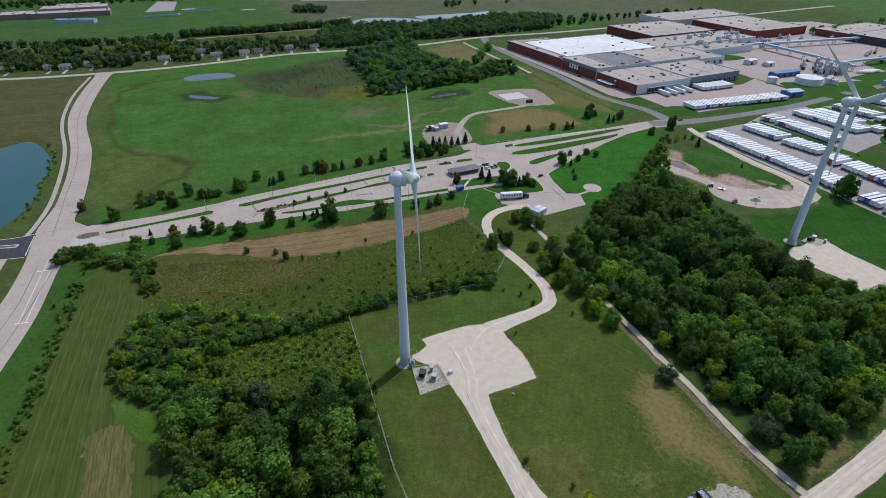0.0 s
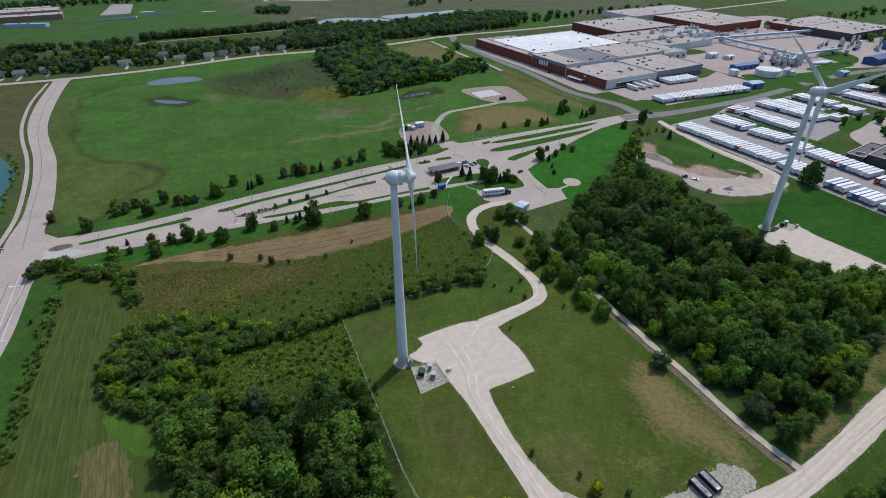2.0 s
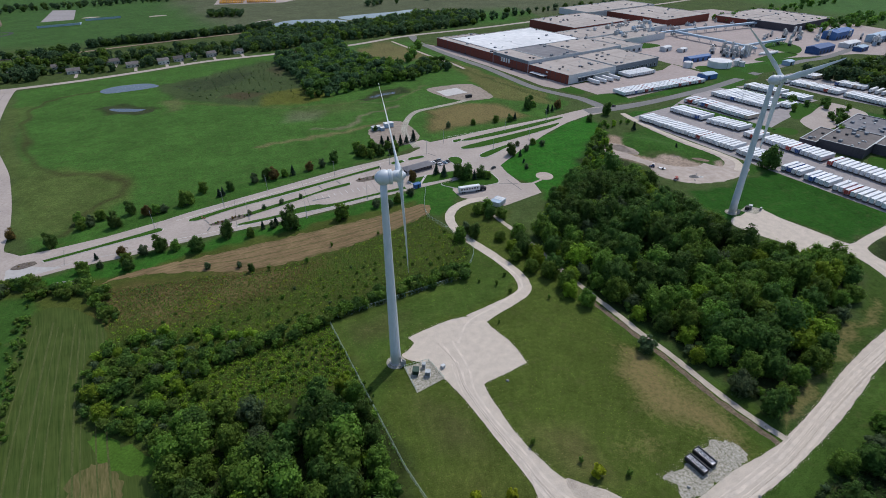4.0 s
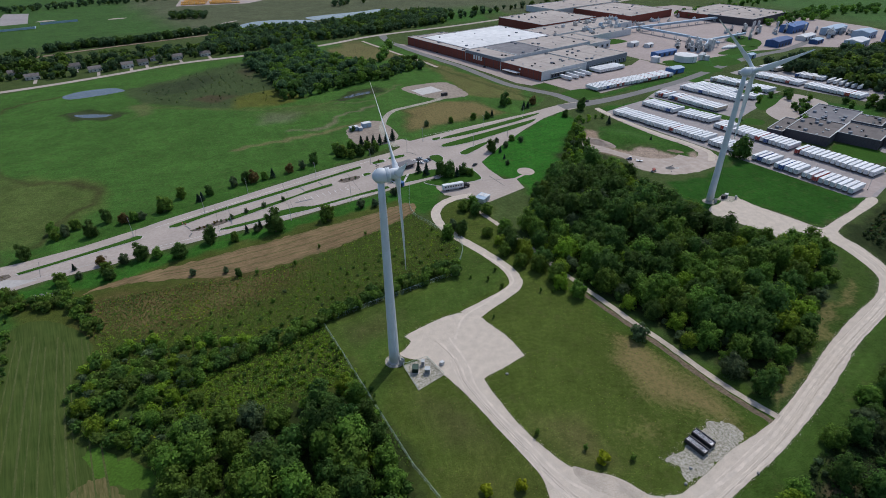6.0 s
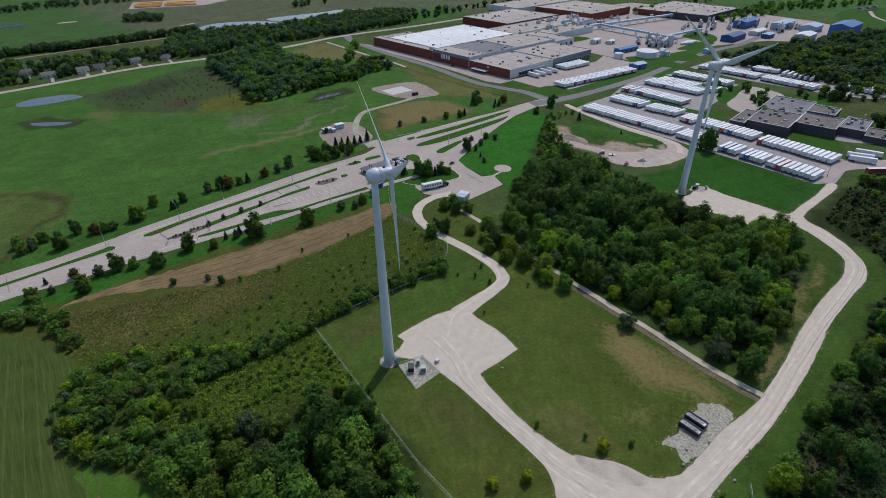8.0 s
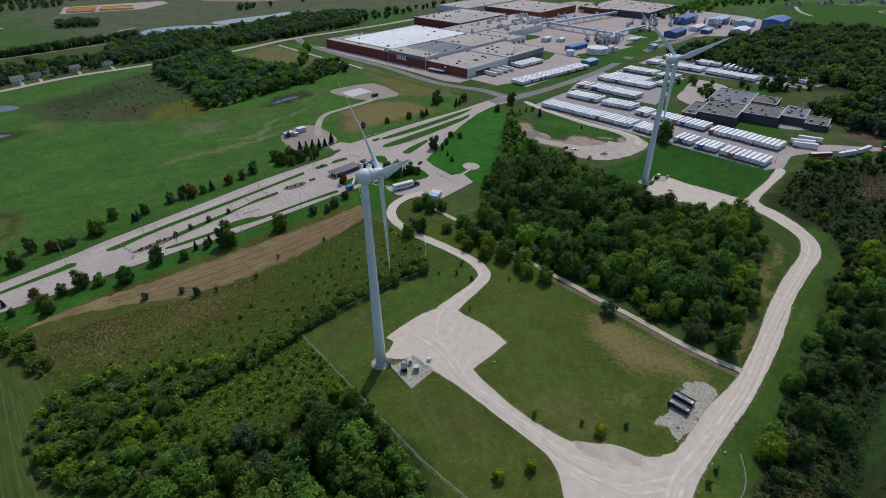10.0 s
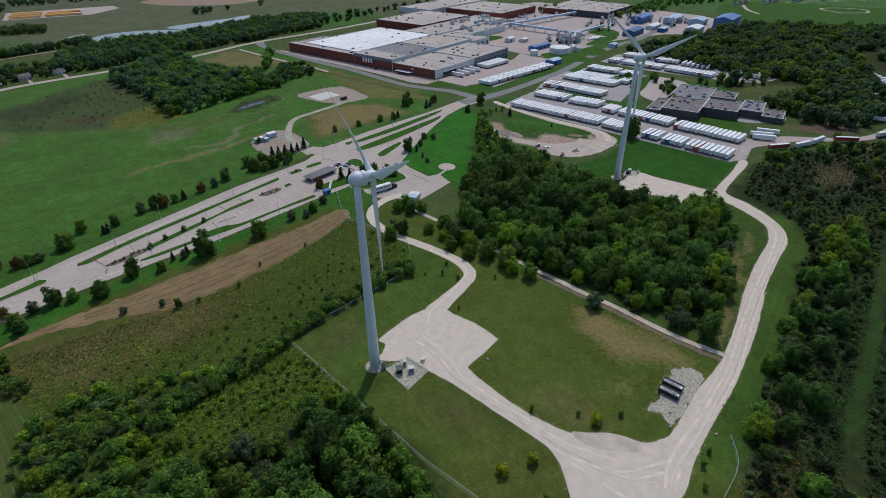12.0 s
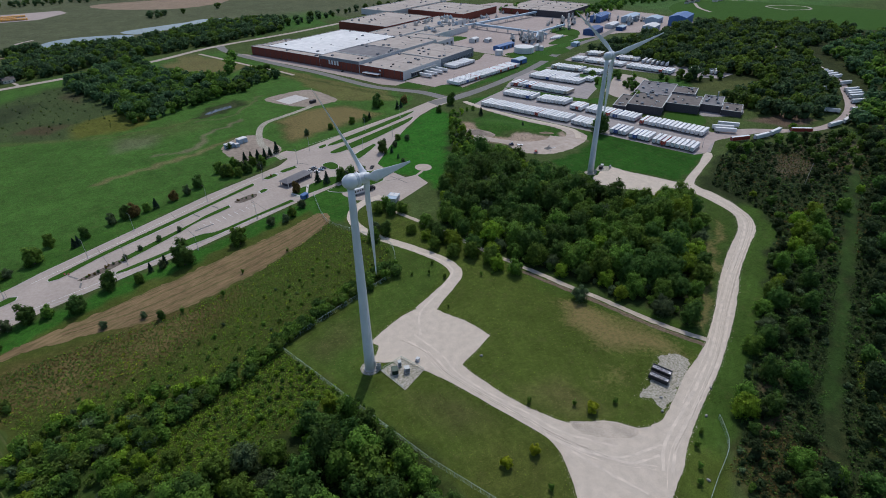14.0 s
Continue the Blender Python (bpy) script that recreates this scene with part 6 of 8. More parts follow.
for a in (0, 5):
    for b in (0, 4):
        part("post", boxes((a, a + 0.3, b, b + 0.3, 0, 5)), M["box_tan"], t)
part("beam", boxes((0, 5.3, 0, 0.3, 5, 5.3), (0, 5.3, 4, 4.3, 5, 5.3)), M["box_tan"], t)
t = thing("chimney_stack", pose(409, 248, 0), "thin grey steel chimney stack", "chimney")
part("stack", lathe([(0.6, 0), (0.5, 13), (0.6, 13.1), (0.6, 13.4)], 12), M["galv"], t)


# tanks, silos, pipe bridge and process plant
def tank(x, y, r, h, label, mat="roof_white"):
    t = thing("storage_tank", pose(x, y, 0.03), label, "tank", "storage tanks")
    part("shell", lathe([(r, 0), (r, h), (r + 0.1, h), (r + 0.1, h + 0.2)], 40), M[mat], t, smooth=False)
    part("roof", lathe([(r, h + 0.2), (r * 0.5, h + 0.9), (0.1, h + 1.3)], 40), M[mat], t)
    part("ladder", boxes((-0.3, 0.3, -r - 0.25, -r - 0.05, 0, h + 0.8)), M["galv"], t)
    part("base_ring", lathe([(r + 0.4, 0), (r + 0.4, 0.3), (r, 0.32)], 40), M["concrete_new"], t)


tank(436, 521, 12.5, 6.5, "wide white storage tank with a low cone roof")
tank(400.5, 528, 5.0, 5.5, "white storage tank beside the blue shed")
for x, y, r, h in ((456, 519, 3.2, 5.5), (463, 524, 3.2, 5.5), (461, 515, 3.0, 4.5), (500, 556, 3.0, 13), (508, 560, 2.4, 11), (488, 560, 2.0, 12)):
    tank(x, y, r, h, "slim pale steel silo by the process plant", "siding_white")
for i in range(5):
    t = thing("pressure_vessel", pose(520 + i * 3.4, 556 - i * 0.5, 1.2, 0, 90, 25), "long white horizontal pressure vessel on saddles", "tank", "pressure vessels")
    part("shell", lathe([(0.4, 0), (1.3, 0.8), (1.5, 2), (1.5, 20), (1.3, 21.2), (0.4, 22)], 16), M["roof_white"], t, smooth=True)
    for z in (4, 18):
        part("saddle", boxes((0.4, 1.2, -1.4, 1.4, z, z + 0.6)), M["concrete_new"], t)


def bridge(a, b, z, w=4.0, h=3.2):
    a, b = np.array(a), np.array(b)
    L = float(np.hypot(*(b - a)))
    t = thing("pipe_bridge", pose(a[0], a[1], 0, 0, 0, math.degrees(math.atan2(b[1] - a[1], b[0] - a[0]))), "long pale blue covered pipe bridge on steel legs", "pipe bridge")
    part("gallery", boxes((0, L, -w / 2, w / 2, z, z + h), bevel=0.1), M["siding_pale"], t)
    part("roof", boxes((0, L, -w / 2 - 0.3, w / 2 + 0.3, z + h, z + h + 0.2)), M["siding_pale"], t)
    for i in range(int(L / 18) + 1):
        x = 1 + i * (L - 2) / max(1, int(L / 18))
        part("trestle", boxes((x - 0.25, x + 0.25, -w / 2, -w / 2 + 0.4, 0, z), (x - 0.25, x + 0.25, w / 2 - 0.4, w / 2, 0, z), (x - 0.2, x + 0.2, -w / 2, w / 2, z * 0.5, z * 0.5 + 0.3)), M["galv"], t)


bridge((497, 694), (655, 722), 5, 4, 2.4)
bridge((497, 690), (515, 612), 5, 4, 2.4)
bridge((515, 610), (523, 566), 5, 3, 2.0)
bridge((494, 556), (520, 580), 5, 3, 2.0)
bridge((520, 584), (600, 604), 5, 3, 2.0)
bridge((655, 724), (690, 700), 5, 3, 2.2)
bridge((497, 697), (470, 690), 5, 3, 2.2)
prng = np.random.default_rng(8)
for k in range(62):
    x, y = (prng.uniform(470, 500), prng.uniform(545, 590)) if k < 22 else (prng.uniform(590, 720), prng.uniform(590, 650)) if k < 50 else (prng.uniform(690, 760), prng.uniform(560, 600))
    h = prng.uniform(4, 12)
    t = thing("process_unit", pose(x, y, 0.03, 0, 0, 20), "grey steel process unit with pipework", "plant equipment", "process units")
    w, d = prng.uniform(1.5, 4, 2)
    part("frame", boxes((0, 0.3, 0, 0.3, 0, h), (w, w + 0.3, 0, 0.3, 0, h), (0, 0.3, d, d + 0.3, 0, h), (w, w + 0.3, d, d + 0.3, 0, h), (0, w + 0.3, 0, d + 0.3, h * 0.5, h * 0.5 + 0.2), (0, w + 0.3, 0, d + 0.3, h, h + 0.2)), M["galv"], t)
    part("vessel", lathe([(0.3, h * 0.5 + 0.2), (w / 2.6, h * 0.5 + 0.6), (w / 2.6, h + 1.2), (0.3, h + 1.7)], 12), M["siding_white" if k % 3 else "steel"], t, at=pose(w / 2, d / 2, 0))
    part("machine_box", boxes((0.4, w, 0.4, d, 0, h * 0.4)), M["dark_metal" if k % 2 else "siding_pale"], t)
for k in range(60):
    u, v = prng.uniform(100, 178), prng.uniform(196, 480)
    if u > 180 or (v > 330 and u > 148):
        continue
    p = FO + fu * u + fv * v
    t = thing("roof_unit", pose(p[0], p[1], 9.0 if 128 < u < 182 and v < 330 else 8.0 if u < 128 and v < 282 else 0.03, 0, 0, FA), "grey rooftop plant unit", "plant equipment", "rooftop units")
    w, d, h = prng.uniform(2, 7), prng.uniform(2, 5), prng.uniform(1.5, 5)
    part("casing", boxes((0, w, 0, d, 0, h), bevel=0.1), M[("galv", "siding_pale", "siding_white", "steel")[k % 4]], t)
    part("duct", lathe([(0.5, h), (0.5, h + 1.6), (0.7, h + 1.7), (0.7, h + 1.9)], 10), M["galv"], t, at=pose(w / 2, d / 2, 0))


def shed(x, y, rz, w, d, h, wall, roof, label, name="works_shed"):
    t = thing(name, pose(x, y, 0.03, 0, 0, rz), label, "shed", "works sheds")
    part("wall_shell", boxes((-w / 2, w / 2, -d / 2, d / 2, 0, h)), M[wall], t)
    bm = bmesh.new()
    vs = [bm.verts.new(c) for c in ((-w / 2 - 0.3, -d / 2 - 0.3, h), (w / 2 + 0.3, -d / 2 - 0.3, h), (w / 2 + 0.3, d / 2 + 0.3, h), (-w / 2 - 0.3, d / 2 + 0.3, h), (-w / 2 - 0.3, 0, h + d * 0.12), (w / 2 + 0.3, 0, h + d * 0.12))]
    for f in ((0, 1, 5, 4), (3, 4, 5, 2), (0, 4, 3), (1, 2, 5), (0, 3, 2, 1)):
        bm.faces.new([vs[i] for i in f])
    part("roof", bm, M[roof], t)
    for i in range(max(1, int(w / 9))):
        part("door", boxes((-w / 2 + 3 + i * 9, -w / 2 + 6.5 + i * 9, -d / 2 - 0.05, -d / 2 + 0.02, 0, min(3.6, h - 0.4))), M["dark_metal"], t)


shed(389, 480, 14, 17, 11, 5, "siding_blue", "siding_pale", "blue steel shed beside the trailer row")
shed(431, 553, 14, 36, 9, 5, "siding_blue", "siding_blue", "long blue shed behind the tank")
shed(606, 553, 20, 40, 16, 7, "siding_navy", "siding_navy", "dark blue works shed")
shed(753, 553, 20, 30, 20, 8, "siding_pale", "siding_pale", "large pale blue works hall")
shed(775, 520, 20, 52, 26, 13, "siding_blue", "siding_blue", "tall blue works hall near the trees")
shed(693, 516, 20, 34, 18, 7, "siding_pale", "roof_white", "pale blue works hall near the trees")
shed(670, 570, 20, 34, 12, 5, "siding_white", "roof_white", "white works shed by the road")
shed(705, 622, 20, 50, 18, 9, "siding_blue", "siding_blue", "blue process hall with pipework")
shed(742, 590, 20, 50, 16, 8, "siding_pale", "siding_pale", "pale blue process hall")
shed(660, 545, 20, 20, 10, 5, "siding_navy", "siding_pale", "small blue works shed")
shed(516, 507, 20, 12, 8, 4.2, "siding_pale", "siding_pale", "small pale blue shed on the grass")
block("factory_hall", "far works hall with dark side and tan flat roof", 0, 70, 0, 118, 10, "brick_dark", "roof_tan", seed=16, vents=16, seam=30, m=pose(676, 670, 0, 0, 0, 20))
shed(428, 611, 25, 15, 8, 5, "siding_white", "roof_white", "small white works shed")
shed(444, 600, 25, 12, 7, 4, "siding_white", "roof_white", "small white works shed")
# yellow buses in the far depot
bus_body = from_bm("body", boxes((-1.2, 1.2, -5.5, 4.2, 0.7, 3.0), (-1.1, 1.1, 4.2, 5.6, 0.7, 1.8), bevel=0.12), M["bus_yellow"])
bus_glass = from_bm("window_band", boxes((-1.22, 1.22, -5.2, 4.0, 1.9, 2.6)), M["glass"])
bus_wheel = from_bm("axle", lathe([(0.5, -1.15), (0.5, -0.85), (0.12, -0.84), (0.12, 0.84), (0.5, 0.85), (0.5, 1.15)], 12), M["rubber"])
bus = None
for y, x0, n in ((1258, -164, 13), (1286, -166, 14), (1312, -162, 13), (1256, -110, 16), (1276, -112, 12), (1300, -108, 15)):
    for i in range(n):
        m = pose(x0 + i * 3.6, y - i * 0.25, 0.06, 0, 0, 4 * math.sin(i * 2.1))
        if bus is None:
            bus = thing("school_bus", m, "yellow bus parked in a row at the depot", "bus", "parked buses")
            part("body", bus_body, None, bus)
            part("window_band", bus_glass, None, bus)
            for wy in (-3.4, 3.6):
                part("axle", bus_wheel, None, bus, "black wheels on their axle", at=pose(0, wy, 0.5, 0, 90, 0))
        else:
            copy_thing(bus, m)

# school and houses beyond the far road
SA = 19
for a0, a1, b0, b1, h, roof, lab, sd in ((0, 118, 0, 34, 8, "roof_tan", "long brown brick school front with a pale flat roof", 31), (10, 112, 34.3, 78, 11, "roof_tan", "taller brown brick school hall with a pale flat roof", 33), (-70, -0.3, 6, 52, 8, "roof_tan", "brown brick school wing with a tan flat roof", 34), (26, 96, 78.3, 120, 9, "roof_tan", "rear brown brick school wing with a tan roof", 35)):
    block("school_building", lab, 0, b1 - b0, 0, a1 - a0, h, "brick_tan", roof, "school", sd, 10, seam=20, m=pose(-593, 1026, 0, 0, 0, SA) @ Matrix.Translation((a0, b0, 0)))
block("school_building", "low blue-roofed pavilion beside the track", 0, 12, 0, 62, 5, "siding_pale", "siding_pale", "school", 32, 2, m=pose(-536, 985, 0, 0, 0, -2))
sheet("lot_school", [(-436, 1098), (-466, 1250), (-424, 1242), (-390, 1113)], 0.04, M["yard"], 0, 5, False, label="grey school car park", category="yard")
for (ax, ay), (bx, by) in (((-418, 1030), (-360, 1052)), ((-365, 1089), (-309, 1110))):
    L = math.hypot(bx - ax, by - ay)
    t = thing("court_fence", pose(ax, ay, 0, 0, 0, math.degrees(math.atan2(by - ay, bx - ax))), "pale blue windscreen fence beside the sports courts", "fence", "court fences")
    for q in range(int(L / 6)):
        part("screen", boxes((q * 6 + 0.1, q * 6 + 5.9, -0.04, 0.04, 0.2, 3.4)), M["siding_pale"], t)
        part("post", boxes((q * 6 - 0.08, q * 6 + 0.08, -0.08, 0.08, 0, 3.6)), M["galv"], t)
sheet("court", [(-418, 1032), (-362, 1053), (-368, 1078), (-424, 1056)], 0.06, M["siding_pale"], 0, 5, False, label="pale blue sports court", category="court")
hr = np.random.default_rng(4)
HOUSES = ((-421, 651), (-380, 656), (-363, 655), (-267, 690), (-236, 727), (-291, 718), (-178, 712), (-163, 722), (-128, 738), (-152, 742), (-210, 705), (-325, 690), (-400, 690), (-460, 650), (-96, 748), (-340, 668))
for x, y in HOUSES + tuple((1000 + 21 * q, 650 - 7 * q + 9 * (q % 3)) for q in range(14)):
    t = thing("house", pose(x, y, 0.0, 0, 0, 18 + hr.uniform(-8, 8)), "small pale house with a dark gabled roof among trees", "house", "houses on the far road")
    w, d, h = hr.uniform(10, 14), hr.uniform(7, 9), hr.uniform(2.8, 4.2)
    part("wall_shell", boxes((-w / 2, w / 2, -d / 2, d / 2, 0, h)), M["siding_house"], t)
    bm = bmesh.new()
    vs = [bm.verts.new(c) for c in ((-w / 2 - 0.4, -d / 2 - 0.4, h), (w / 2 + 0.4, -d / 2 - 0.4, h), (w / 2 + 0.4, d / 2 + 0.4, h), (-w / 2 - 0.4, d / 2 + 0.4, h), (-w / 2 - 0.4, 0, h + 2.6), (w / 2 + 0.4, 0, h + 2.6))]
    for f in ((0, 1, 5, 4), (3, 4, 5, 2), (0, 4, 3), (1, 2, 5), (0, 3, 2, 1)):
        bm.faces.new([vs[i] for i in f])
    part("roof", bm, M["shingle"], t)
    for i in range(3):
        part("window", boxes((-w / 2 + 1.2 + i * w / 3, -w / 2 + 2.6 + i * w / 3, -d / 2 - 0.05, -d / 2 + 0.02, 1.0, 2.2)), M["glass"], t)
    part("door", boxes((w / 2 - 1.6, w / 2 - 0.6, -d / 2 - 0.06, -d / 2 + 0.02, 0, 2.1)), M["dark_metal"], t)
    ribbon("driveway", [(x + 4, y - 5), (x + 8, y - 24)], 3.2, 0.04, M["concrete"], 0, "pale concrete house driveway", "driveway")


# ---- trees and bushes ----
def tufts(rng, P, N, size):
    """Kite-shaped leaf tufts at P, facing about N."""
    n = len(P)
    N = N + rng.normal(0, 0.55, (n, 3))
    N /= np.linalg.norm(N, axis=1)[:, None] + 1e-9
    T = np.cross(N, rng.normal(0, 1, (n, 3)))
    T /= np.linalg.norm(T, axis=1)[:, None] + 1e-9
    B = np.cross(N, T)
    s = (size * rng.uniform(0.6, 1.3, n))[:, None]
    V = np.stack([P + T * s, P + B * s * 0.62 - N * s * 0.18, P - T * s * 0.8, P - B * s * 0.62 - N * s * 0.12], 1).reshape(-1, 3)
    return V, np.arange(4 * n).reshape(n, 4)


CUBE = None
BLOCK = np.array([(-1, -1, -1), (1, -1, -1), (1, 1, -1), (-1, 1, -1), (-1, -1, 1), (1, -1, 1), (1, 1, 1), (-1, 1, 1)]) * 0.64
SIDES = np.array([(0, 3, 2, 1), (4, 5, 6, 7), (0, 1, 5, 4), (1, 2, 6, 5), (2, 3, 7, 6), (3, 0, 4, 7)])


def lump(rng, c, r):
    """The heart of a far crown, 6 quads."""
    return np.array(c) + BLOCK * np.array(r) * rng.uniform(0.8, 1.1, (8, 1)), SIDES



def core(rng, c, r):
    """A rough solid lump of 24 quads."""
    global CUBE
    if CUBE is None:
        bm = bmesh.new()
        bmesh.ops.create_cube(bm, size=2)
        bmesh.ops.subdivide_edges(bm, edges=bm.edges[:], cuts=1, use_grid_fill=True)
        v = np.array([q.co.normalized()[:] for q in bm.verts])
        bm.verts.index_update()
        f = np.array([[q.index for q in g.verts] for g in bm.faces])
        bm.free()
        CUBE = (v, f)
    v, f = CUBE
    return np.array(c) + v * np.array(r) * rng.uniform(0.75, 1.1, (len(v), 1)), f


def join(pieces):
    V, F, k = [], [], 0
    for v, f in pieces:
        V.append(v)
        F.append(f + k)
        k += len(v)
    return np.concatenate(V), np.concatenate(F)


def crown(rng, h, r, foot, lobes, per, size):
    """A domed crown of overlapping leafy boughs, uneven in outline; leaves only where they can be seen."""
    ch = h - foot
    cs, rs = [], []
    for i in range(lobes):
        u = (i + 0.5) / lobes
        a = i * 2.39996 + rng.uniform(-0.5, 0.5)
        zf = 0.96 - 0.86 * u ** 0.8
        ring = math.sqrt(max(0.02, 1 - ((zf - 0.36) / 0.66) ** 2)) * rng.uniform(0.45, 1.12)
        lr = r * rng.uniform(0.20, 0.40)
        cs.append((math.cos(a) * (r - lr * 0.6) * ring, math.sin(a) * (r - lr * 0.6) * ring, foot + ch * zf * rng.uniform(0.8, 1.08) - lr * 0.5))
        rs.append((lr, lr, lr * rng.uniform(0.75, 1.3)))
    cs, rs = np.array(cs), np.array(rs)
    out = [core(rng, (0, 0, foot + ch * 0.42), (r * 0.66, r * 0.66, ch * 0.40))]
    out += [core(rng, c, q * 0.62) for c, q in zip(cs[::2], rs[::2])]
    n = lobes * per
    k = rng.integers(0, lobes, n * 2)
    d = rng.normal(0, 1, (n * 2, 3))
    d[:, 2] += 0.4
    d /= np.linalg.norm(d, axis=1)[:, None]
    P = cs[k] + d * rs[k] * (0.74 + 0.72 * rng.random((n * 2, 1)) ** 1.8)
    near = np.min(np.linalg.norm((P[:, None] - cs[None]) / rs[None], axis=2), axis=1)
    keep = np.flatnonzero(near > 0.72)[:n]
    P, d = P[keep], d[keep]
    lean = P - (0, 0, foot + ch * 0.35)
    lean /= np.linalg.norm(lean, axis=1)[:, None]
    out.append(tufts(rng, P, d + 0.8 * lean, size))
    return join(out)


def conifer(rng, h, r, per, size):
    out = [core(rng, (0, 0, h * 0.35), (r * 0.55, r * 0.55, h * 0.33))]
    n = per
    z = rng.uniform(0.05, 1, n) ** 1.25
    a = rng.uniform(0, 2 * math.pi, n)
    rr = r * (1 - z) * (0.86 + 0.2 * np.sin(z * 40)) + 0.15
    P = np.stack([np.cos(a) * rr, np.sin(a) * rr, 0.3 + z * (h - 0.3)], 1)
    N = np.stack([np.cos(a), np.sin(a), np.full(n, 0.5)], 1)
    out.append(tufts(rng, P, N, size))
    return join(out)


def trunk_mesh(rng, h, r):
    """A tapered trunk with a few limbs."""
    bm = lathe([(r * 1.4, -0.1), (r, 0.5), (r * 0.8, h * 0.35), (r * 0.4, h * 0.75)], 8)
    for i in range(4):
        limb = lathe([(r * 0.45, 0), (r * 0.3, h * 0.22), (r * 0.1, h * 0.42)], 6)
        tmp = bpy.data.meshes.new("limb")
        limb.to_mesh(tmp)
        limb.free()
        tmp.transform(pose(0, 0, h * rng.uniform(0.22, 0.4), rng.uniform(30, 55), 0, i * 90 + rng.uniform(-30, 30)))
        bm.from_mesh(tmp)
        bpy.data.meshes.remove(tmp)
    return from_bm("trunk", bm, M["bark"])


def tree_model(seed, leaf, h, r, foot, lobes, per, size, label, category="tree", name="tree", cone=False):
    rng = np.random.default_rng(seed)
    t = thing(name, pose(0, 0, 0), label, category)
    part("trunk", trunk_mesh(rng, h, 0.035 * h), None, t)
    me = quick_mesh("crown", *(conifer(rng, h, r, per, size) if cone else crown(rng, h, r, foot, lobes, per, size)))
    me.materials.append(LEAF[leaf])
    part("crown", me, None, t)
    return t


used = {}


def plant(key, x, y, scale, rz, group=""):
    """Sets a tree: the first of its model is the model itself."""
    m = Matrix.Translation((x, y, 0)) @ pose(0, 0, 0, 0, 0, rz)
    if key not in used:
        used[key] = tree_model(*TREES[key])
        ob = used[key]
        ob.matrix_basis = m
    else:
        ob = copy_thing(used[key], m)
    ob.scale = (scale, scale, scale * (0.9 + 0.25 * ((x * 7.3 + y * 3.1) % 1)))
    if group:
        ob["group"] = group


TREES = {
    "deep1": (1, "deep", 13, 5.8, 1.0, 30, 64, 0.54, "tall dark green broadleaf tree in the wood"),
    "deep2": (2, "deep", 14, 5.4, 1.2, 30, 64, 0.54, "tall dark green broadleaf tree in the wood"),
    "mid1": (3, "mid", 11.5, 5.6, 0.8, 30, 62, 0.52, "mid-green broadleaf tree in the wood"),
    "mid2": (4, "mid", 12.5, 5.2, 1.0, 30, 62, 0.52, "mid-green broadleaf tree in the wood"),
    "mid3": (5, "mid", 10, 5.9, 0.6, 30, 62, 0.52, "spreading mid-green broadleaf tree in the wood"),
    "bright1": (6, "bright", 10, 5.0, 0.6, 28, 62, 0.5, "yellow-green broadleaf tree at the wood edge"),
    "grey1": (7, "grey", 9, 4.9, 0.5, 28, 62, 0.48, "grey-green willow at the wood edge"),
    "road1": (8, "mid", 6.5, 3.0, 0.3, 22, 64, 0.46, "small round broadleaf tree on the verge", "tree", "verge_tree"),
    "road2": (9, "deep", 7.5, 3.0, 0.3, 22, 64, 0.46, "dark round broadleaf tree on the verge", "tree", "verge_tree"),
    "road3": (10, "rust", 6, 2.5, 0.3, 20, 56, 0.42, "reddish-brown young tree on the verge", "tree", "verge_tree"),
    "road4": (11, "grey", 5.5, 2.6, 0.2, 18, 50, 0.40, "thin grey-green young tree on the verge", "tree", "verge_tree"),
    "spruce1": (12, "spruce", 8.5, 2.4, 0, 0, 420, 0.5, "dark blue-green spruce on the lawn", "tree", "spruce_tree", True),
    "spruce2": (13, "spruce", 6.5, 1.9, 0, 0, 360, 0.45, "dark blue-green spruce on the lawn", "tree", "spruce_tree", True),
    "sapling": (14, "yellow", 3.4, 1.35, 0.5, 12, 50, 0.34, "small bright yellow-green sapling in the grass", "tree", "sapling"),
    "sapling2": (15, "mid", 3.0, 0.9, 0.4, 9, 40, 0.28, "thin green sapling in the grass", "tree", "sapling"),
}
wr = np.random.default_rng(77)
WOOD_E = [(119, 90), (115, 104), (110, 122), (105.5, 141), (98, 163), (89, 195), (91, 222), (100, 242), (114, 256), (138, 276), (158, 300), (170, 326), (200, 360), (194, 337), (178, 292), (182, 280), (180, 252), (181, 224), (183, 202), (193, 181), (204, 171), (219, 162), (221, 151), (207, 137), (162, 110), (137, 96)]
WOOD_W = [(-9, 84), (-8.5, 100), (-9.5, 113), (-13, 127), (-20, 140), (-32, 138), (-45, 134), (-57, 137), (-72, 137), (-79, 130), (-72, 110), (-68, 92), (-64, 50), (-12, 50)]
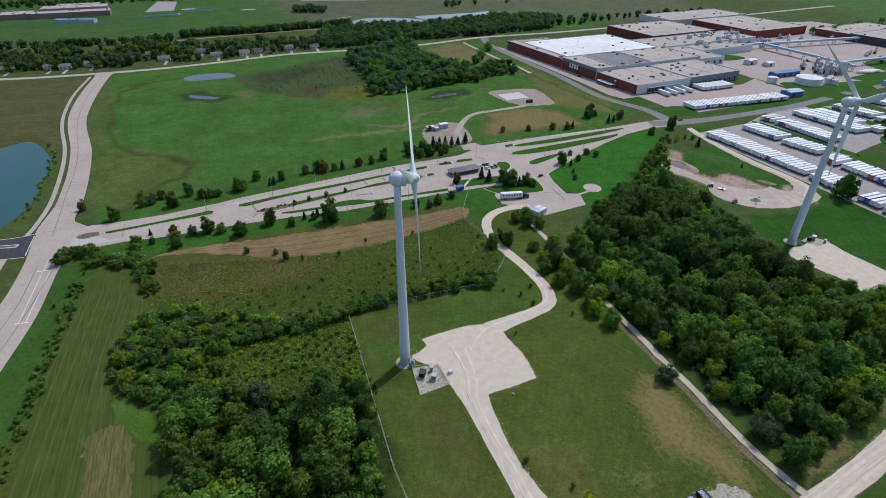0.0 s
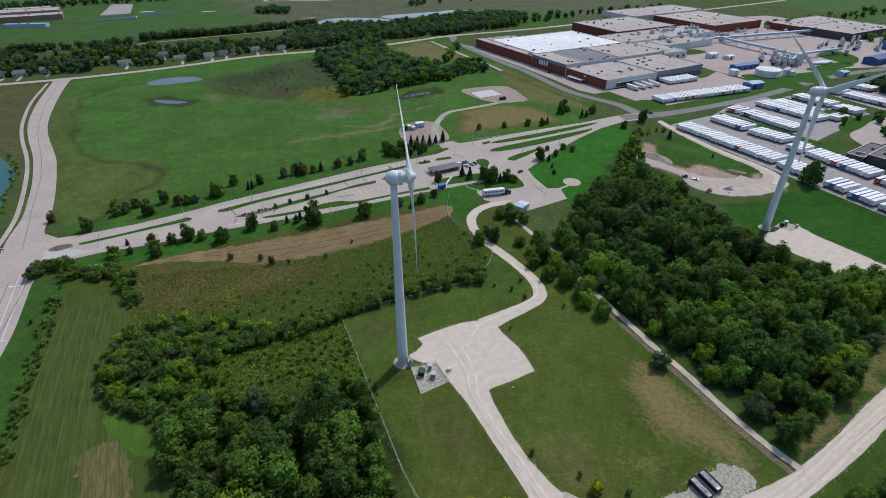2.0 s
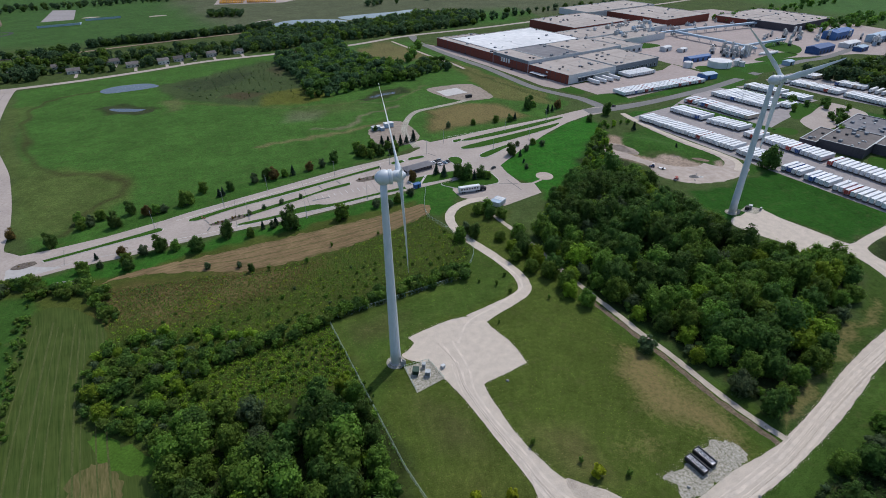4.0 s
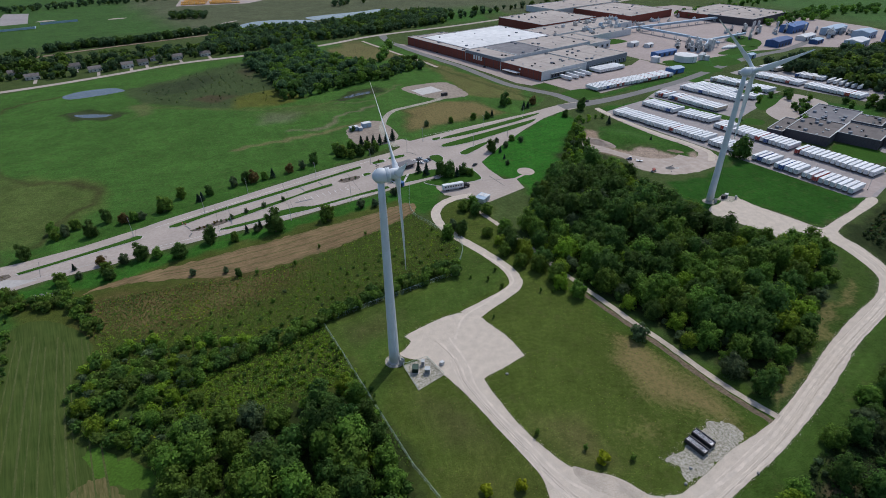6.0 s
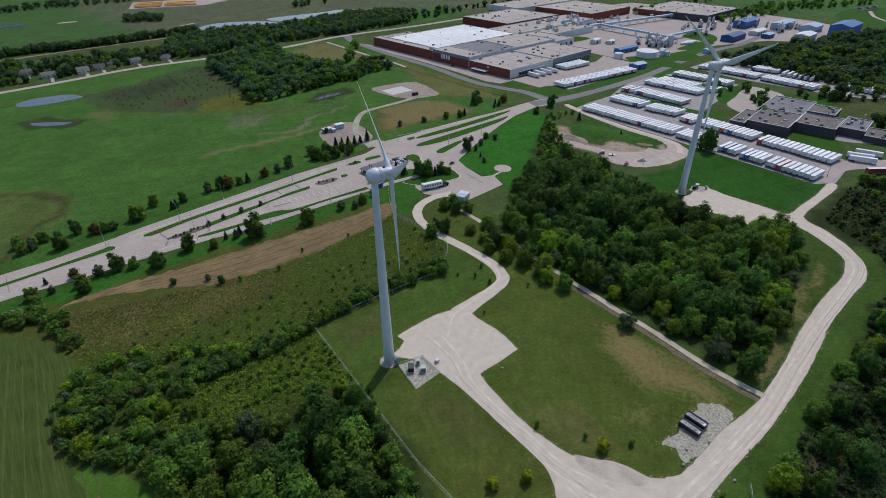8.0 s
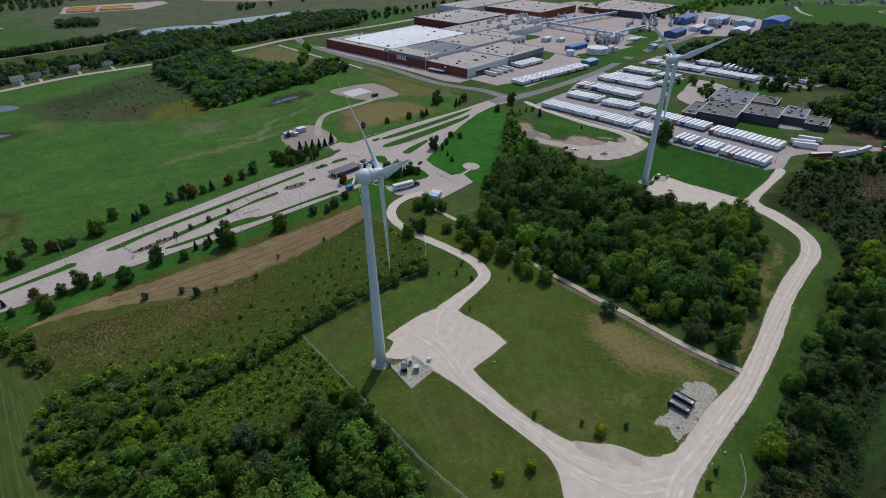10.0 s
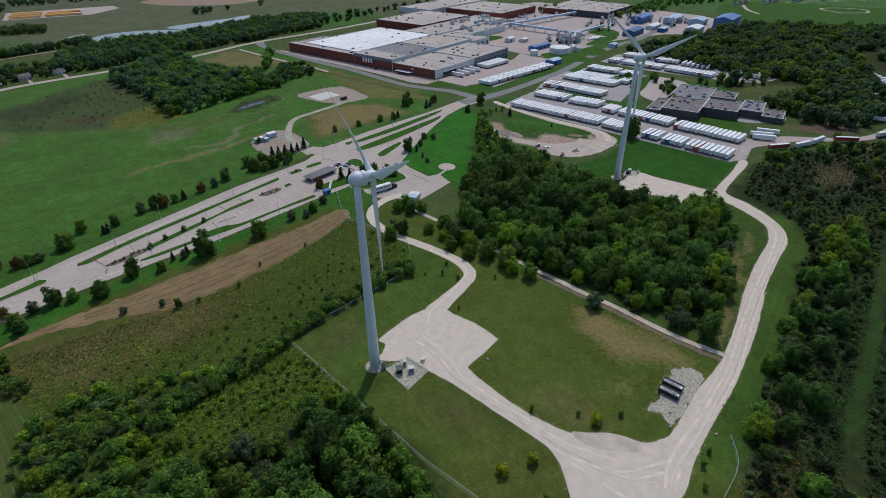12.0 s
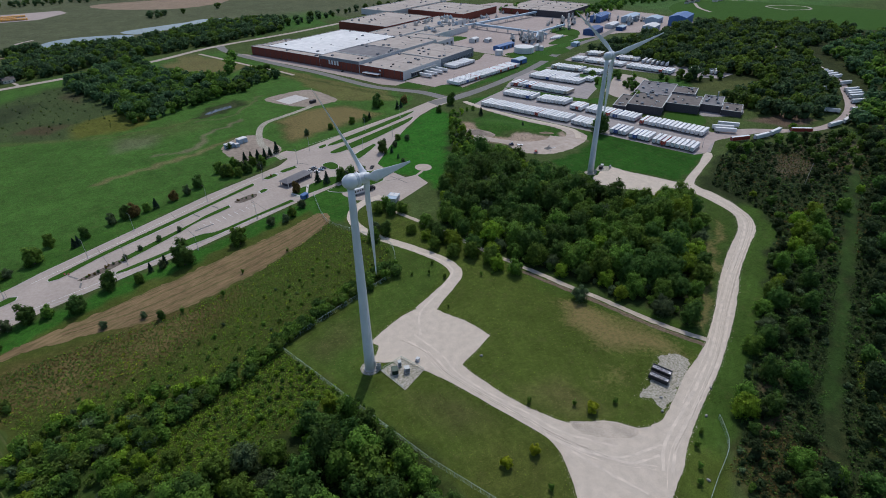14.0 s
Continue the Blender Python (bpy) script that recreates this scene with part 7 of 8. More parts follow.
for poly, gap, seed, share in ((WOOD_E, 7.8, 3, (0.30, 0.18, 0.16, 0.12, 0.10, 0.09, 0.05)), (WOOD_W, 7.0, 4, (0.16, 0.12, 0.22, 0.20, 0.16, 0.07, 0.07))):
    for x, y in scatter(poly, gap, seed, 9000):
        sh = (0.10, 0.06, 0.22, 0.20, 0.20, 0.16, 0.06) if x - 0.5 * (y - 110) > 148 + wr.uniform(-20, 20) else (0.10, 0.06, 0.24, 0.18, 0.20, 0.15, 0.07) if x < 112 + wr.uniform(-12, 8) and poly is WOOD_E else (0.34, 0.26, 0.14, 0.10, 0.07, 0.02, 0.07) if poly is WOOD_W and x > -46 else share
        # mostly dark-leaved trees in the heart: its shaded mass put into leaf colour
        if poly is WOOD_E and math.hypot((x - 135) / 30, (y - 225) / 42) < wr.uniform(0.8, 1.2):
            sh = (0.46, 0.34, 0.10, 0.04, 0.02, 0.0, 0.04)
        key = ("deep1", "deep2", "mid1", "mid2", "mid3", "bright1", "grey1")[wr.choice(7, p=sh)]
        # tall old trees in the heart of the east wood, lower ones round its rim and by the gravel lot
        rim = min(1.0, 0.80 + 0.02 * float(inside(np.array([x]), np.array([y]), poly)[0]))
        size = (0.74 + 0.5 * wr.random() ** 1.3) * rim
        if poly is WOOD_E:
            size *= 1.0 + 0.34 * math.exp(-((x - 132) / 34) ** 2 - ((y - 222) / 42) ** 2)
            size *= 0.58 if x > 152 and y > 280 else 1.0
        if math.hypot(x + 37, y - 129) < 5:
            continue
        plant(key, x, y, size, wr.uniform(0, 360), "trees of the wood")
for i, (x, y, s) in enumerate(((69, 224, 0.55), (72, 214, 0.6), (70, 204, 0.6), (76, 208, 0.7), (74, 193, 0.65), (79, 198, 0.75), (80, 186, 0.75), (84, 190, 0.8), (84, 176, 0.8), (83, 170, 0.7), (87, 162, 0.7), (78, 216, 0.7), (80, 226, 0.7), (88, 180, 0.8))):
    plant(("mid3", "bright1", "mid1", "deep1")[i % 4], x, y, s * 0.98, i * 47, "trees of the wood")
for i, (x, y, key, s) in enumerate(((-107, 157, "bright1", 0.62), (-101, 147, "bright1", 0.66), (-86, 156, "mid3", 0.6), (-96, 158, "deep1", 0.5), (-107, 167, "bright1", 0.45), (-78, 153, "bright1", 0.5), (-91, 138, "mid1", 0.45), (-98, 168, "deep2", 0.42), (-88, 166, "grey1", 0.55), (-83, 144, "mid2", 0.5), (-74, 160, "mid1", 0.48), (-90, 174, "mid3", 0.5), (-79, 172, "bright1", 0.5), (-70, 150, "mid3", 0.5), (-103, 178, "bright1", 0.4), (-70, 167, "deep1", 0.42))):
    plant(key, x, y, s, i * 71, "trees of the thicket")
for i, (x, y, key, s) in enumerate(((100, 228, "bright1", 0.80), (105, 208, "bright1", 0.80), (80, 203, "bright1", 0.80), (170, 132, "bright1", 0.90), (162, 119, "bright1", 0.90), (155, 129, "bright1", 0.90), (262, 104, "bright1", 0.85), (241, 104, "bright1", 0.8), (230, 97, "bright1", 0.95), (233, 89, "mid1", 0.9), (222, 88, "mid3", 0.9), (251, 98, "mid2", 0.8), (212, 92, "bright1", 0.75), (204, 84, "mid3", 0.9), (257, 136, "bright1", 0.4), (315, 100, "bright1", 0.5), (280, 96, "mid1", 0.7), (123, 67, "mid1", 0.66), (131, 66, "deep1", 0.7), (114, 56, "deep2", 0.72), (119, 49, "deep1", 0.75), (91, 53, "bright1", 0.85), (96, 56, "mid2", 0.7), (99, 48, "deep1", 0.6), (151, 77, "mid3", 0.7), (158, 75, "deep1", 0.75), (165, 80, "mid1", 0.7), (176, 82, "bright1", 0.65), (190, 88, "mid2", 0.75), (140, 70, "grey1", 0.8), (84, 32, "mid1", 0.7), (78, 26, "deep1", 0.7), (88, 24, "mid3", 0.6), (72, 20, "mid2", 0.7), (147, 62, "deep2", 0.7), (168, 66, "deep1", 0.7), (186, 74, "deep2", 0.75))):
    plant(key, x, y, s, i * 83, "trees of the slope")
for i, (x, y, key, s) in enumerate((
        (-97, 311, "road1", 1.4), (-89, 326, "road1", 0.9), (-79, 317, "spruce2", 0.9), (-77, 318, "spruce2", 0.8), (-73, 325, "road2", 0.8), (-59, 333, "road4", 1.0), (-52, 336.5, "road2", 0.9), (-47, 335, "road3", 1.2), (-40, 338, "road1", 0.7), (-35, 339, "spruce2", 1.0), (-24, 344, "road3", 1.0), (-15, 347.5, "road4", 0.9), (-7, 354, "road2", 1.0), (14, 360, "road1", 1.7), (24, 364, "road2", 1.1), (38, 364, "road1", 1.2),
        (11.7, 360.3, "road2", 1.3), (19.6, 355.6, "road1", 1.2), (26.4, 358, "road2", 1.2), (11, 369.8, "road1", 1.3), (34.5, 358.6, "road4", 1.1), (-60, 287, "road4", 0.5), (-52, 293, "road4", 0.45), (-42, 297.5, "road4", 0.5), (-31, 302, "road4", 0.45), (34, 288, "road4", 0.9), (25, 281, "road1", 0.8), (57, 231, "road2", 1.0), (49, 229, "road1", 1.1), (54, 236, "road4", 1.0), (-158, 277.7, "road2", 1.0), (-149, 294, "road1", 0.8), (-144.5, 296, "road4", 0.8), (-182, 292, "road3", 0.9), (-165, 235, "road4", 1.2), (-77, 235, "road4", 0.6), (-56, 227, "road2", 0.5), (-114, 244, "road2", 0.8), (-132, 240, "road1", 0.8), (-150, 222, "sapling2", 0.8), (-144, 208, "sapling2", 0.8), (-126, 307, "road2", 0.9), (-117, 303, "road3", 1.0), (-112, 303, "road1", 0.8), (-108, 304, "road4", 0.9), (-131, 292, "road2", 1.0), (-141, 304, "road1", 0.9), (-152, 302, "road1", 0.9), (-146, 301, "road4", 0.8),
        (-70.3, 265, "road2", 1.1), (-37.2, 265, "road2", 1.45), (-45, 271, "spruce2", 0.8), (-52, 268.5, "spruce2", 0.7), (-47, 268, "road4", 0.7), (-9, 268.8, "road1", 1.3), (12, 278, "road4", 0.9), (19.7, 277, "road4", 0.8), (-132, 258, "spruce2", 0.6), (-128, 249, "road4", 0.6), (-120.5, 259, "road3", 0.8), (-116, 250, "road1", 0.9), (-109.5, 257, "road4", 0.9), (-102, 259, "road2", 1.1), (-95, 258, "road1", 0.8), (-84, 254, "road2", 1.1), (-135, 247, "road1", 0.9), (-58, 262, "road1", 0.7), (-156, 240, "road1", 0.9),
        (30, 374, "spruce1", 1.0), (35, 376, "spruce1", 0.9), (39, 373, "spruce1", 1.1), (44, 374, "spruce1", 0.9), (49, 377, "spruce2", 1.0), (55, 380, "spruce1", 1.0), (22, 375, "road1", 1.2), (33, 368, "road1", 1.1), (57, 315, "spruce1", 0.9), (61, 310, "spruce1", 1.0), (40, 309, "road3", 1.0), (70, 306, "road2", 1.2), (74, 302.5, "road2", 1.2), (79, 301, "spruce2", 0.9), (84, 303, "road2", 0.9), (88, 300, "road1", 0.7),
        (117, 334, "road2", 1.1), (127, 349, "road4", 0.7), (122, 330, "spruce2", 0.7), (130, 338, "road4", 0.7), (140, 350, "road1", 0.7), (145, 345, "road4", 0.8), (120, 318, "spruce2", 0.5), (118, 308, "road4", 0.6),
        (169, 432, "road2", 1.3), (176, 436, "road1", 0.8), (181, 416, "spruce1", 0.8), (186, 418, "spruce2", 0.9), (195, 427, "road3", 1.2), (130, 405, "road1", 0.8), (110, 404, "road1", 0.7), (142, 404, "road2", 0.8), (147, 406, "spruce2", 0.9), (88, 402, "road4", 0.8), (227, 398, "road2", 1.2), (205, 386, "road2", 0.8), (228.5, 357, "spruce2", 1.0), (237, 314, "spruce2", 0.6), (274, 266, "road2", 1.8), (30, 410, "road2", 0.8),
        (95.8, 129.3, "road4", 1.25), (50.8, 84.6, "sapling", 1.5), (12.6, 85.9, "sapling", 1.3), (23, 83.8, "sapling", 1.2), (36, 100, "sapling2", 1.0), (48, 90, "sapling2", 0.9), (60, 82, "sapling2", 1.0), (8, 74, "sapling2", 1.0), (18, 72, "sapling2", 1.0), (58, 179, "sapling2", 1.0), (54, 186, "sapling2", 0.9), (60, 192, "sapling2", 0.9), (47, 190, "sapling2", 0.8), (73, 170, "sapling2", 0.8), (78, 168, "sapling2", 0.7), (46, 160, "sapling2", 0.6), (66, 55, "sapling2", 1.1), (72, 57, "sapling2", 0.9), (60, 50, "sapling2", 1.0), (55, 47, "sapling2", 1.0),
        (73, 257, "mid2", 0.62), (72, 249, "deep1", 0.6), (67, 255, "mid3", 0.6), (78, 247, "mid1", 0.6), (-17, 240, "sapling2", 0.9), (-30, 228, "sapling2", 1.0), (-62, 232, "road4", 0.5), (-48, 226, "sapling2", 1.1), (8, 246, "sapling2", 0.9), (-151, 197, "sapling2", 1.0), (-146, 190, "sapling2", 0.8))):
    plant(key, x, y, s * (0.86 if key[:4] == "road" and 5 < x < 40 and y > 352 else 1.12 if key[:4] == "road" else 1.0), (i * 67) % 360, "verge and lawn trees")


def forest(name, places, hs, spread, leaves, per, size, seed, label, category="woodland", low=0.0):
    """Many far trees or bushes as one joined mass of leafy crowns."""
    rng = np.random.default_rng(seed)
    groups = {k: [] for k in leaves}
    for x, y in places:
        h = rng.uniform(*hs)
        r = h * spread * rng.uniform(0.8, 1.2)
        k = leaves[int(rng.integers(0, len(leaves)))]
        n = 4 if h > 4 else 3
        for i in range(n):
            a = rng.uniform(0, 2 * math.pi)
            c = np.array([x + math.cos(a) * r * 0.45, y + math.sin(a) * r * 0.45, low + h * rng.uniform(0.42, 0.68)])
            if i == 0:
                c = np.array([x, y, low + h * 0.66])
            rad = np.array([r * 0.66, r * 0.66, h * 0.32])
            rad = rad * rng.uniform(0.7, 1.05)
            groups[k].append(lump(rng, c, rad * 0.74))
            d = rng.normal(0, 1, (per, 3))
            d[:, 2] += 0.5
            d /= np.linalg.norm(d, axis=1)[:, None]
            groups[k].append(tufts(rng, c + d * rad * rng.uniform(0.85, 1.15, (per, 1)), d, size * h / 9))
        groups[k].append(lump(rng, (x, y, low + h * 0.2), (r * 0.6, r * 0.6, h * 0.24)))
    out, idx, slots = [], [], [k for k in leaves if groups[k]]
    slots = list(dict.fromkeys(slots))
    for i, k in enumerate(slots):
        for p in groups[k]:
            out.append(p)
            idx.append(np.full(len(p[1]), i, np.int32))
    me = quick_mesh(name, *join(out))
    for k in slots:
        me.materials.append(LEAF[k])
    me.polygons.foreach_set("material_index", np.concatenate(idx))
    tagged(new(name, me), label, category, kind="stuff")


def weeds(name, places, hs, leaves, per, size, seed, label):
    """Low ground plants as loose clumps of leaf tufts, joined into one cover."""
    rng = np.random.default_rng(seed)
    P = np.array(places)
    n = len(P)
    patch = np.array([noise.noise(Vector((x * 0.06, y * 0.06, seed))) for x, y in P])
    h = rng.uniform(*hs, n) * (1 + 0.9 * np.clip(patch, -0.6, 1))
    c = np.repeat(P, per, 0) + rng.normal(0, 0.55, (n * per, 2)) * np.repeat(h, per)[:, None]
    z = np.abs(rng.normal(0.55, 0.3, n * per)) * np.repeat(h, per)
    N = rng.normal(0, 0.5, (n * per, 3)) + (0, 0, 1.0)
    V, F = tufts(rng, np.column_stack([c, z]), N, size)
    me = quick_mesh(name, V, F)
    for k in leaves:
        me.materials.append(LEAF[k])
    hue = np.array([noise.noise(Vector((x * 0.035, y * 0.035, seed + 7.5))) for x, y in P]) * 0.9 + rng.normal(0, 0.3, n)
    pick = np.clip(((hue + 0.75) / 1.5 * len(leaves)).astype(int), 0, len(leaves) - 1)
    me.polygons.foreach_set("material_index", np.repeat(pick, per).astype(np.int32))
    tagged(new(name, me), label, "ground plants", kind="stuff")


def along(pts, width, gap, seed):
    p = spline(pts, 2.0)
    rng = np.random.default_rng(seed)
    out = []
    for i in range(0, len(p), max(1, int(gap / 2))):
        for j in range(max(1, int(width / gap))):
            out.append((p[i][0] + rng.uniform(-width / 2, width / 2), p[i][1] + rng.uniform(-width / 2, width / 2)))
    return out


forest("bed_plants", along([(-80, 280.6), (-70, 284.5), (-62, 287.6)], 2.0, 2.2, 81) + along([(6, 318), (16, 320.5)], 2.5, 2.2, 82) + [(-167, 260), (-163, 261.5), (36, 342), (33, 342), (40, 311), (48, 311), (56, 318)], (0.6, 1.8), 0.6, ["grey", "mid", "rust"], 20, 1.8, 83, "low shrubs in the planting beds", "shrubs")
# undergrowth and hedges near the camera
forest("undergrowth", scatter([(p[0] * 0.985 + 2.2, p[1] * 0.985 + 2.7) for p in WOOD_E], 4.6, 11, 12000), (2.2, 4.5), 0.62, ["deep", "mid", "mid", "grey", "bright"], 26, 1.5, 12, "dense green undergrowth at the wood's foot", "undergrowth")
forest("undergrowth", scatter(WOOD_W, 4.4, 13, 9000), (2.2, 4.5), 0.62, ["deep", "mid", "mid", "bright"], 26, 1.5, 14, "dense green undergrowth at the wood's foot", "undergrowth")
forest("hedge", along([(42, 198.5), (9, 191.5), (-20, 182.5), (-46, 171.5), (-66, 167), (-84, 169), (-104, 170)], 8, 3.6, 15), (3.2, 5.4), 0.55, ["deep", "mid", "olive", "mid", "deep"], 46, 1.05, 16, "overgrown mixed hedge along the fence", "hedge")
forest("thicket", scatter([(-112, 182), (-114, 165), (-108, 150), (-96, 138), (-84, 131), (-76, 136), (-80, 152), (-60, 165), (-52, 176), (-70, 183), (-92, 190)], 3.4, 17, 14000), (1.6, 4.8), 0.7, ["deep", "mid", "olive", "mid", "deep", "bright", "grey"], 44, 1.15, 18, "mixed thicket of bushes", "thicket")
forest("thicket", along([(-164, 238), (-158, 240), (-150, 236), (-140, 230), (-134, 232)], 11, 3.6, 19) + along([(-133, 234), (-124, 226), (-118, 214), (-113, 204)], 7, 3.4, 119), (2.6, 5.2), 0.6, ["deep", "mid", "olive"], 40, 1.05, 20, "row of bushes along the ditch", "thicket")
MEADOW = [(-118, 226), (-80, 228), (-52, 225), (-19, 233), (5, 242), (20, 250), (37, 260), (52, 218), (41, 199), (8, 192), (-22, 183), (-46, 174), (-66, 170), (-100, 172), (-112, 200)]
weeds("meadow_weeds", scatter(MEADOW, 1.15, 21, 60000), (0.35, 0.95), ["deep", "olive", "mid", "olive", "mid", "olive", "bright", "olive"], 15, 0.25, 22, "tall weedy meadow growth with yellow flowers")
weeds("meadow_weeds", scatter([(-23, 176), (-6, 102), (-8, 118), (-14, 130), (-20, 143), (-45, 138), (-72, 140), (-86, 146), (-80, 162), (-62, 163), (-45, 168)], 1.1, 23, 40000), (0.5, 1.3), ["mid", "bright", "mid", "bright", "bright", "bright"], 16, 0.27, 24, "bright weedy growth below the hedge")
weeds("dock_weeds", scatter([(-116, 225), (-80, 227), (-62, 224), (-72, 208), (-108, 206)], 1.4, 221, 5000), (0.3, 0.7), ["rust", "olive", "olive"], 8, 0.3, 222, "red-brown dock weeds in the meadow")
forest("meadow_shrubs", scatter([(-100, 200), (-40, 205), (20, 232), (44, 240), (50, 216), (41, 201), (8, 196), (-22, 187), (-60, 178)], 5.2, 25, 9000), (0.6, 1.8), 0.8, ["mid", "olive", "deep", "mid", "olive", "grey"], 30, 1.35, 26, "low shrubs standing in the meadow", "shrubs")
forest("meadow_shrubs", scatter([(-22, 172), (-10, 132), (-20, 145), (-45, 140), (-72, 142), (-84, 148), (-78, 160), (-62, 162), (-45, 166)], 2.9, 27, 14000), (0.7, 2.2), 0.8, ["mid", "bright", "mid", "bright", "olive", "bright", "deep"], 26, 1.5, 28, "bright shrubs below the hedge", "shrubs")
weeds("goldenrod", scatter([(-92, 205), (-80, 214), (-66, 208), (-72, 198)], 1.6, 121, 400) + scatter([(-30, 168), (-24, 172), (-20, 160), (-26, 152)], 1.8, 122, 300) + scatter([(-90, 142), (-84, 146), (-80, 140), (-86, 136)], 1.8, 123, 200) + scatter(MEADOW, 4.6, 124, 4000), (0.5, 1.0), ["yellow", "bright"], 8, 0.32, 125, "patches of yellow goldenrod")
forest("marsh_bushes", scatter([(-150, 600), (-126, 630), (-56, 690), (-30, 600), (-30, 520), (-76, 516), (-130, 556)], 8, 31, 900), (0.5, 1.4), 0.9, ["far", "olive", "grey"], 24, 1.6, 32, "scattered bushes in the rough marsh", "shrubs")
forest("ditch_weeds", along([(-149, 214), (-142, 188), (-139, 169), (-132, 143), (-127, 120), (-123, 100)], 5, 2.2, 27), (0.7, 2.4), 0.7, ["olive", "mid", "deep", "olive", "mid"], 26, 1.3, 28, "line of weeds along the mown strip", "shrubs")
YARD = [(-20, 177), (40, 193), (52, 218), (48, 255), (66, 266), (80, 224), (90, 165), (103, 126), (114, 84), (88, 74), (60, 70), (24, 62), (0, 60), (-4, 98), (-6, 130)]
ROADS = (spline(PAD, 2, True), spline([(67, 271), (50.5, 256), (52.8, 229), (65.9, 194), (64, 178), (47, 169), (36, 164)], 2))


def on_grass(ps):
    P = np.array(ps)
    d = np.full(len(P), 99.0)
    for q in ROADS[1]:
        d = np.minimum(d, np.hypot(P[:, 0] - q[0], P[:, 1] - q[1]))
    ok = (inside(P[:, 0], P[:, 1], PAD) < -0.4) & (d > 3.6) & (np.hypot(P[:, 0] - 8, P[:, 1] - 139) > 9)
    return [p for p, k in zip(ps, ok) if k]


weeds("grass_tufts", on_grass(scatter(YARD, 0.9, 131, 40000)), (0.05, 0.12), ["bright", "olive", "straw", "olive", "straw", "mid"], 4, 0.13, 132, "rough tufts of grass in the turbine yard")
def loose_gravel():
    """Stray stones and small spills of gravel along the road edges, lying flat."""
    rng = np.random.default_rng(147)
    line = np.concatenate([spline(PAD, 0.4, True), spline(ROAD, 0.4, True)])
    line = np.repeat(line, 3, 0)
    P = line + rng.normal(0, 0.42, line.shape)
    yard = np.array(scatter([(68, 80), (80, 84), (92, 88), (100, 86), (100, 80), (90, 76), (72, 70)], 0.35, 148, 3000))
    P = np.concatenate([P, yard])
    n = len(P)
    size = (0.04 + 0.16 * rng.random(n) ** 3)[:, None]
    turn = rng.uniform(0, math.pi, n)
    z = np.full((n, 1), 0.125) + rng.uniform(0, 0.02, (n, 1))
    quad = []
    for q in range(4):
        a = turn + q * math.pi / 2 + rng.uniform(-0.4, 0.4, n)
        quad.append(np.hstack([P + np.stack([np.cos(a), np.sin(a)], 1) * size * rng.uniform(0.6, 1.3, (n, 1)), z]))
    me = quick_mesh("loose_gravel", np.stack(quad, 1).reshape(-1, 3), np.arange(4 * n).reshape(n, 4))
    me.materials.append(M["gravel"])
    tagged(new("loose_gravel", me), "stray pale gravel along the road edges", "gravel", kind="stuff")


loose_gravel()
# rough slope east of the gravel road
EAST = [(64, 40), (84, 50), (98, 58), (118, 66), (138, 72), (170, 84), (200, 98), (226, 106), (243, 122), (251, 142), (254, 160), (278, 172), (312, 184), (345, 182), (430, 150), (430, 90), (300, 50), (200, 14), (120, -20), (60, -22), (52, 20)]
LANE = spline([(440, 149), (351, 116), (264, 86), (203, 65), (143, 45), (120, 37), (96, 26)], 4)


def off_lane(ps, d):
    return [p for p in ps if np.min(np.hypot(LANE[:, 0] - p[0], LANE[:, 1] - p[1])) > d]


OPEN = [(296, 136), (318, 151), (332, 162), (350, 154), (338, 138), (316, 132)]


def clear(ps, poly):
    return [p for p in ps if inside(np.array([p[0]]), np.array([p[1]]), poly)[0] < 0]


def beyond(ps, west):
    """Those on the far side of the lane, or on the road side of it."""
    f = lambda p: (p[1] - 45) - 0.345 * (p[0] - 143)
    return [p for p in ps if (f(p) < 0) != west]


slope = off_lane(clear(scatter(EAST, 8.0, 33, 12000), OPEN), 7)
forest("slope_woods", beyond(slope, False), (5.0, 10.0), 0.52, ["scrub", "deep", "scrub", "scrub", "scrub"], 70, 0.75, 30, "dark trees beyond the mown lane", "woodland")
forest("slope_woods", [p for i, p in enumerate(beyond(slope, True)) if i % 2], (3.0, 6.5), 0.52, ["scrub", "deep", "scrub", "mid", "scrub"], 70, 0.75, 130, "scattered dark trees on the rough slope", "woodland")
forest("slope_shrubs", off_lane(clear(scatter(EAST, 2.9, 31, 40000), OPEN), 3.8), (0.7, 2.6), 0.85, ["scrub", "deep", "scrub", "scrub", "scrub", "grey", "scrub"], 18, 1.5, 32, "dense mixed scrub on the rough slope", "shrubs")
weeds("slope_weeds", off_lane(scatter([(66, 42), (84, 50), (94, 56), (118, 66), (170, 83), (200, 95), (215, 40), (200, 14), (120, -20), (60, -22)], 0.95, 29, 60000), 3.0), (0.3, 1.0), ["scrub", "scrub", "deep", "scrub", "scrub", "deep", "scrub", "scrub"], 9, 0.34, 30, "dark weedy scrub cover on the slope")
weeds("slope_weeds", off_lane(scatter([(200, 95), (224, 105), (246, 122), (253, 160), (300, 180), (400, 150), (400, 85), (300, 50), (215, 40)], 1.6, 229, 40000), 3.0), (0.3, 1.0), ["scrub", "scrub", "deep", "scrub", "rust", "scrub"], 8, 0.45, 230, "dark weedy scrub cover on the upper slope")
weeds("dead_brush", scatter(OPEN, 1.5, 331, 3000), (0.3, 0.9), ["straw", "rust", "scrub", "straw"], 9, 0.4, 332, "pale dead brush on the slope")
weeds("red_weeds", scatter([(66, 46), (92, 42), (98, 34), (84, 20), (64, 26)], 1.2, 333, 4000), (0.3, 0.9), ["rust", "olive", "rust", "scrub", "olive"], 9, 0.3, 334, "reddish-brown weeds below the road")
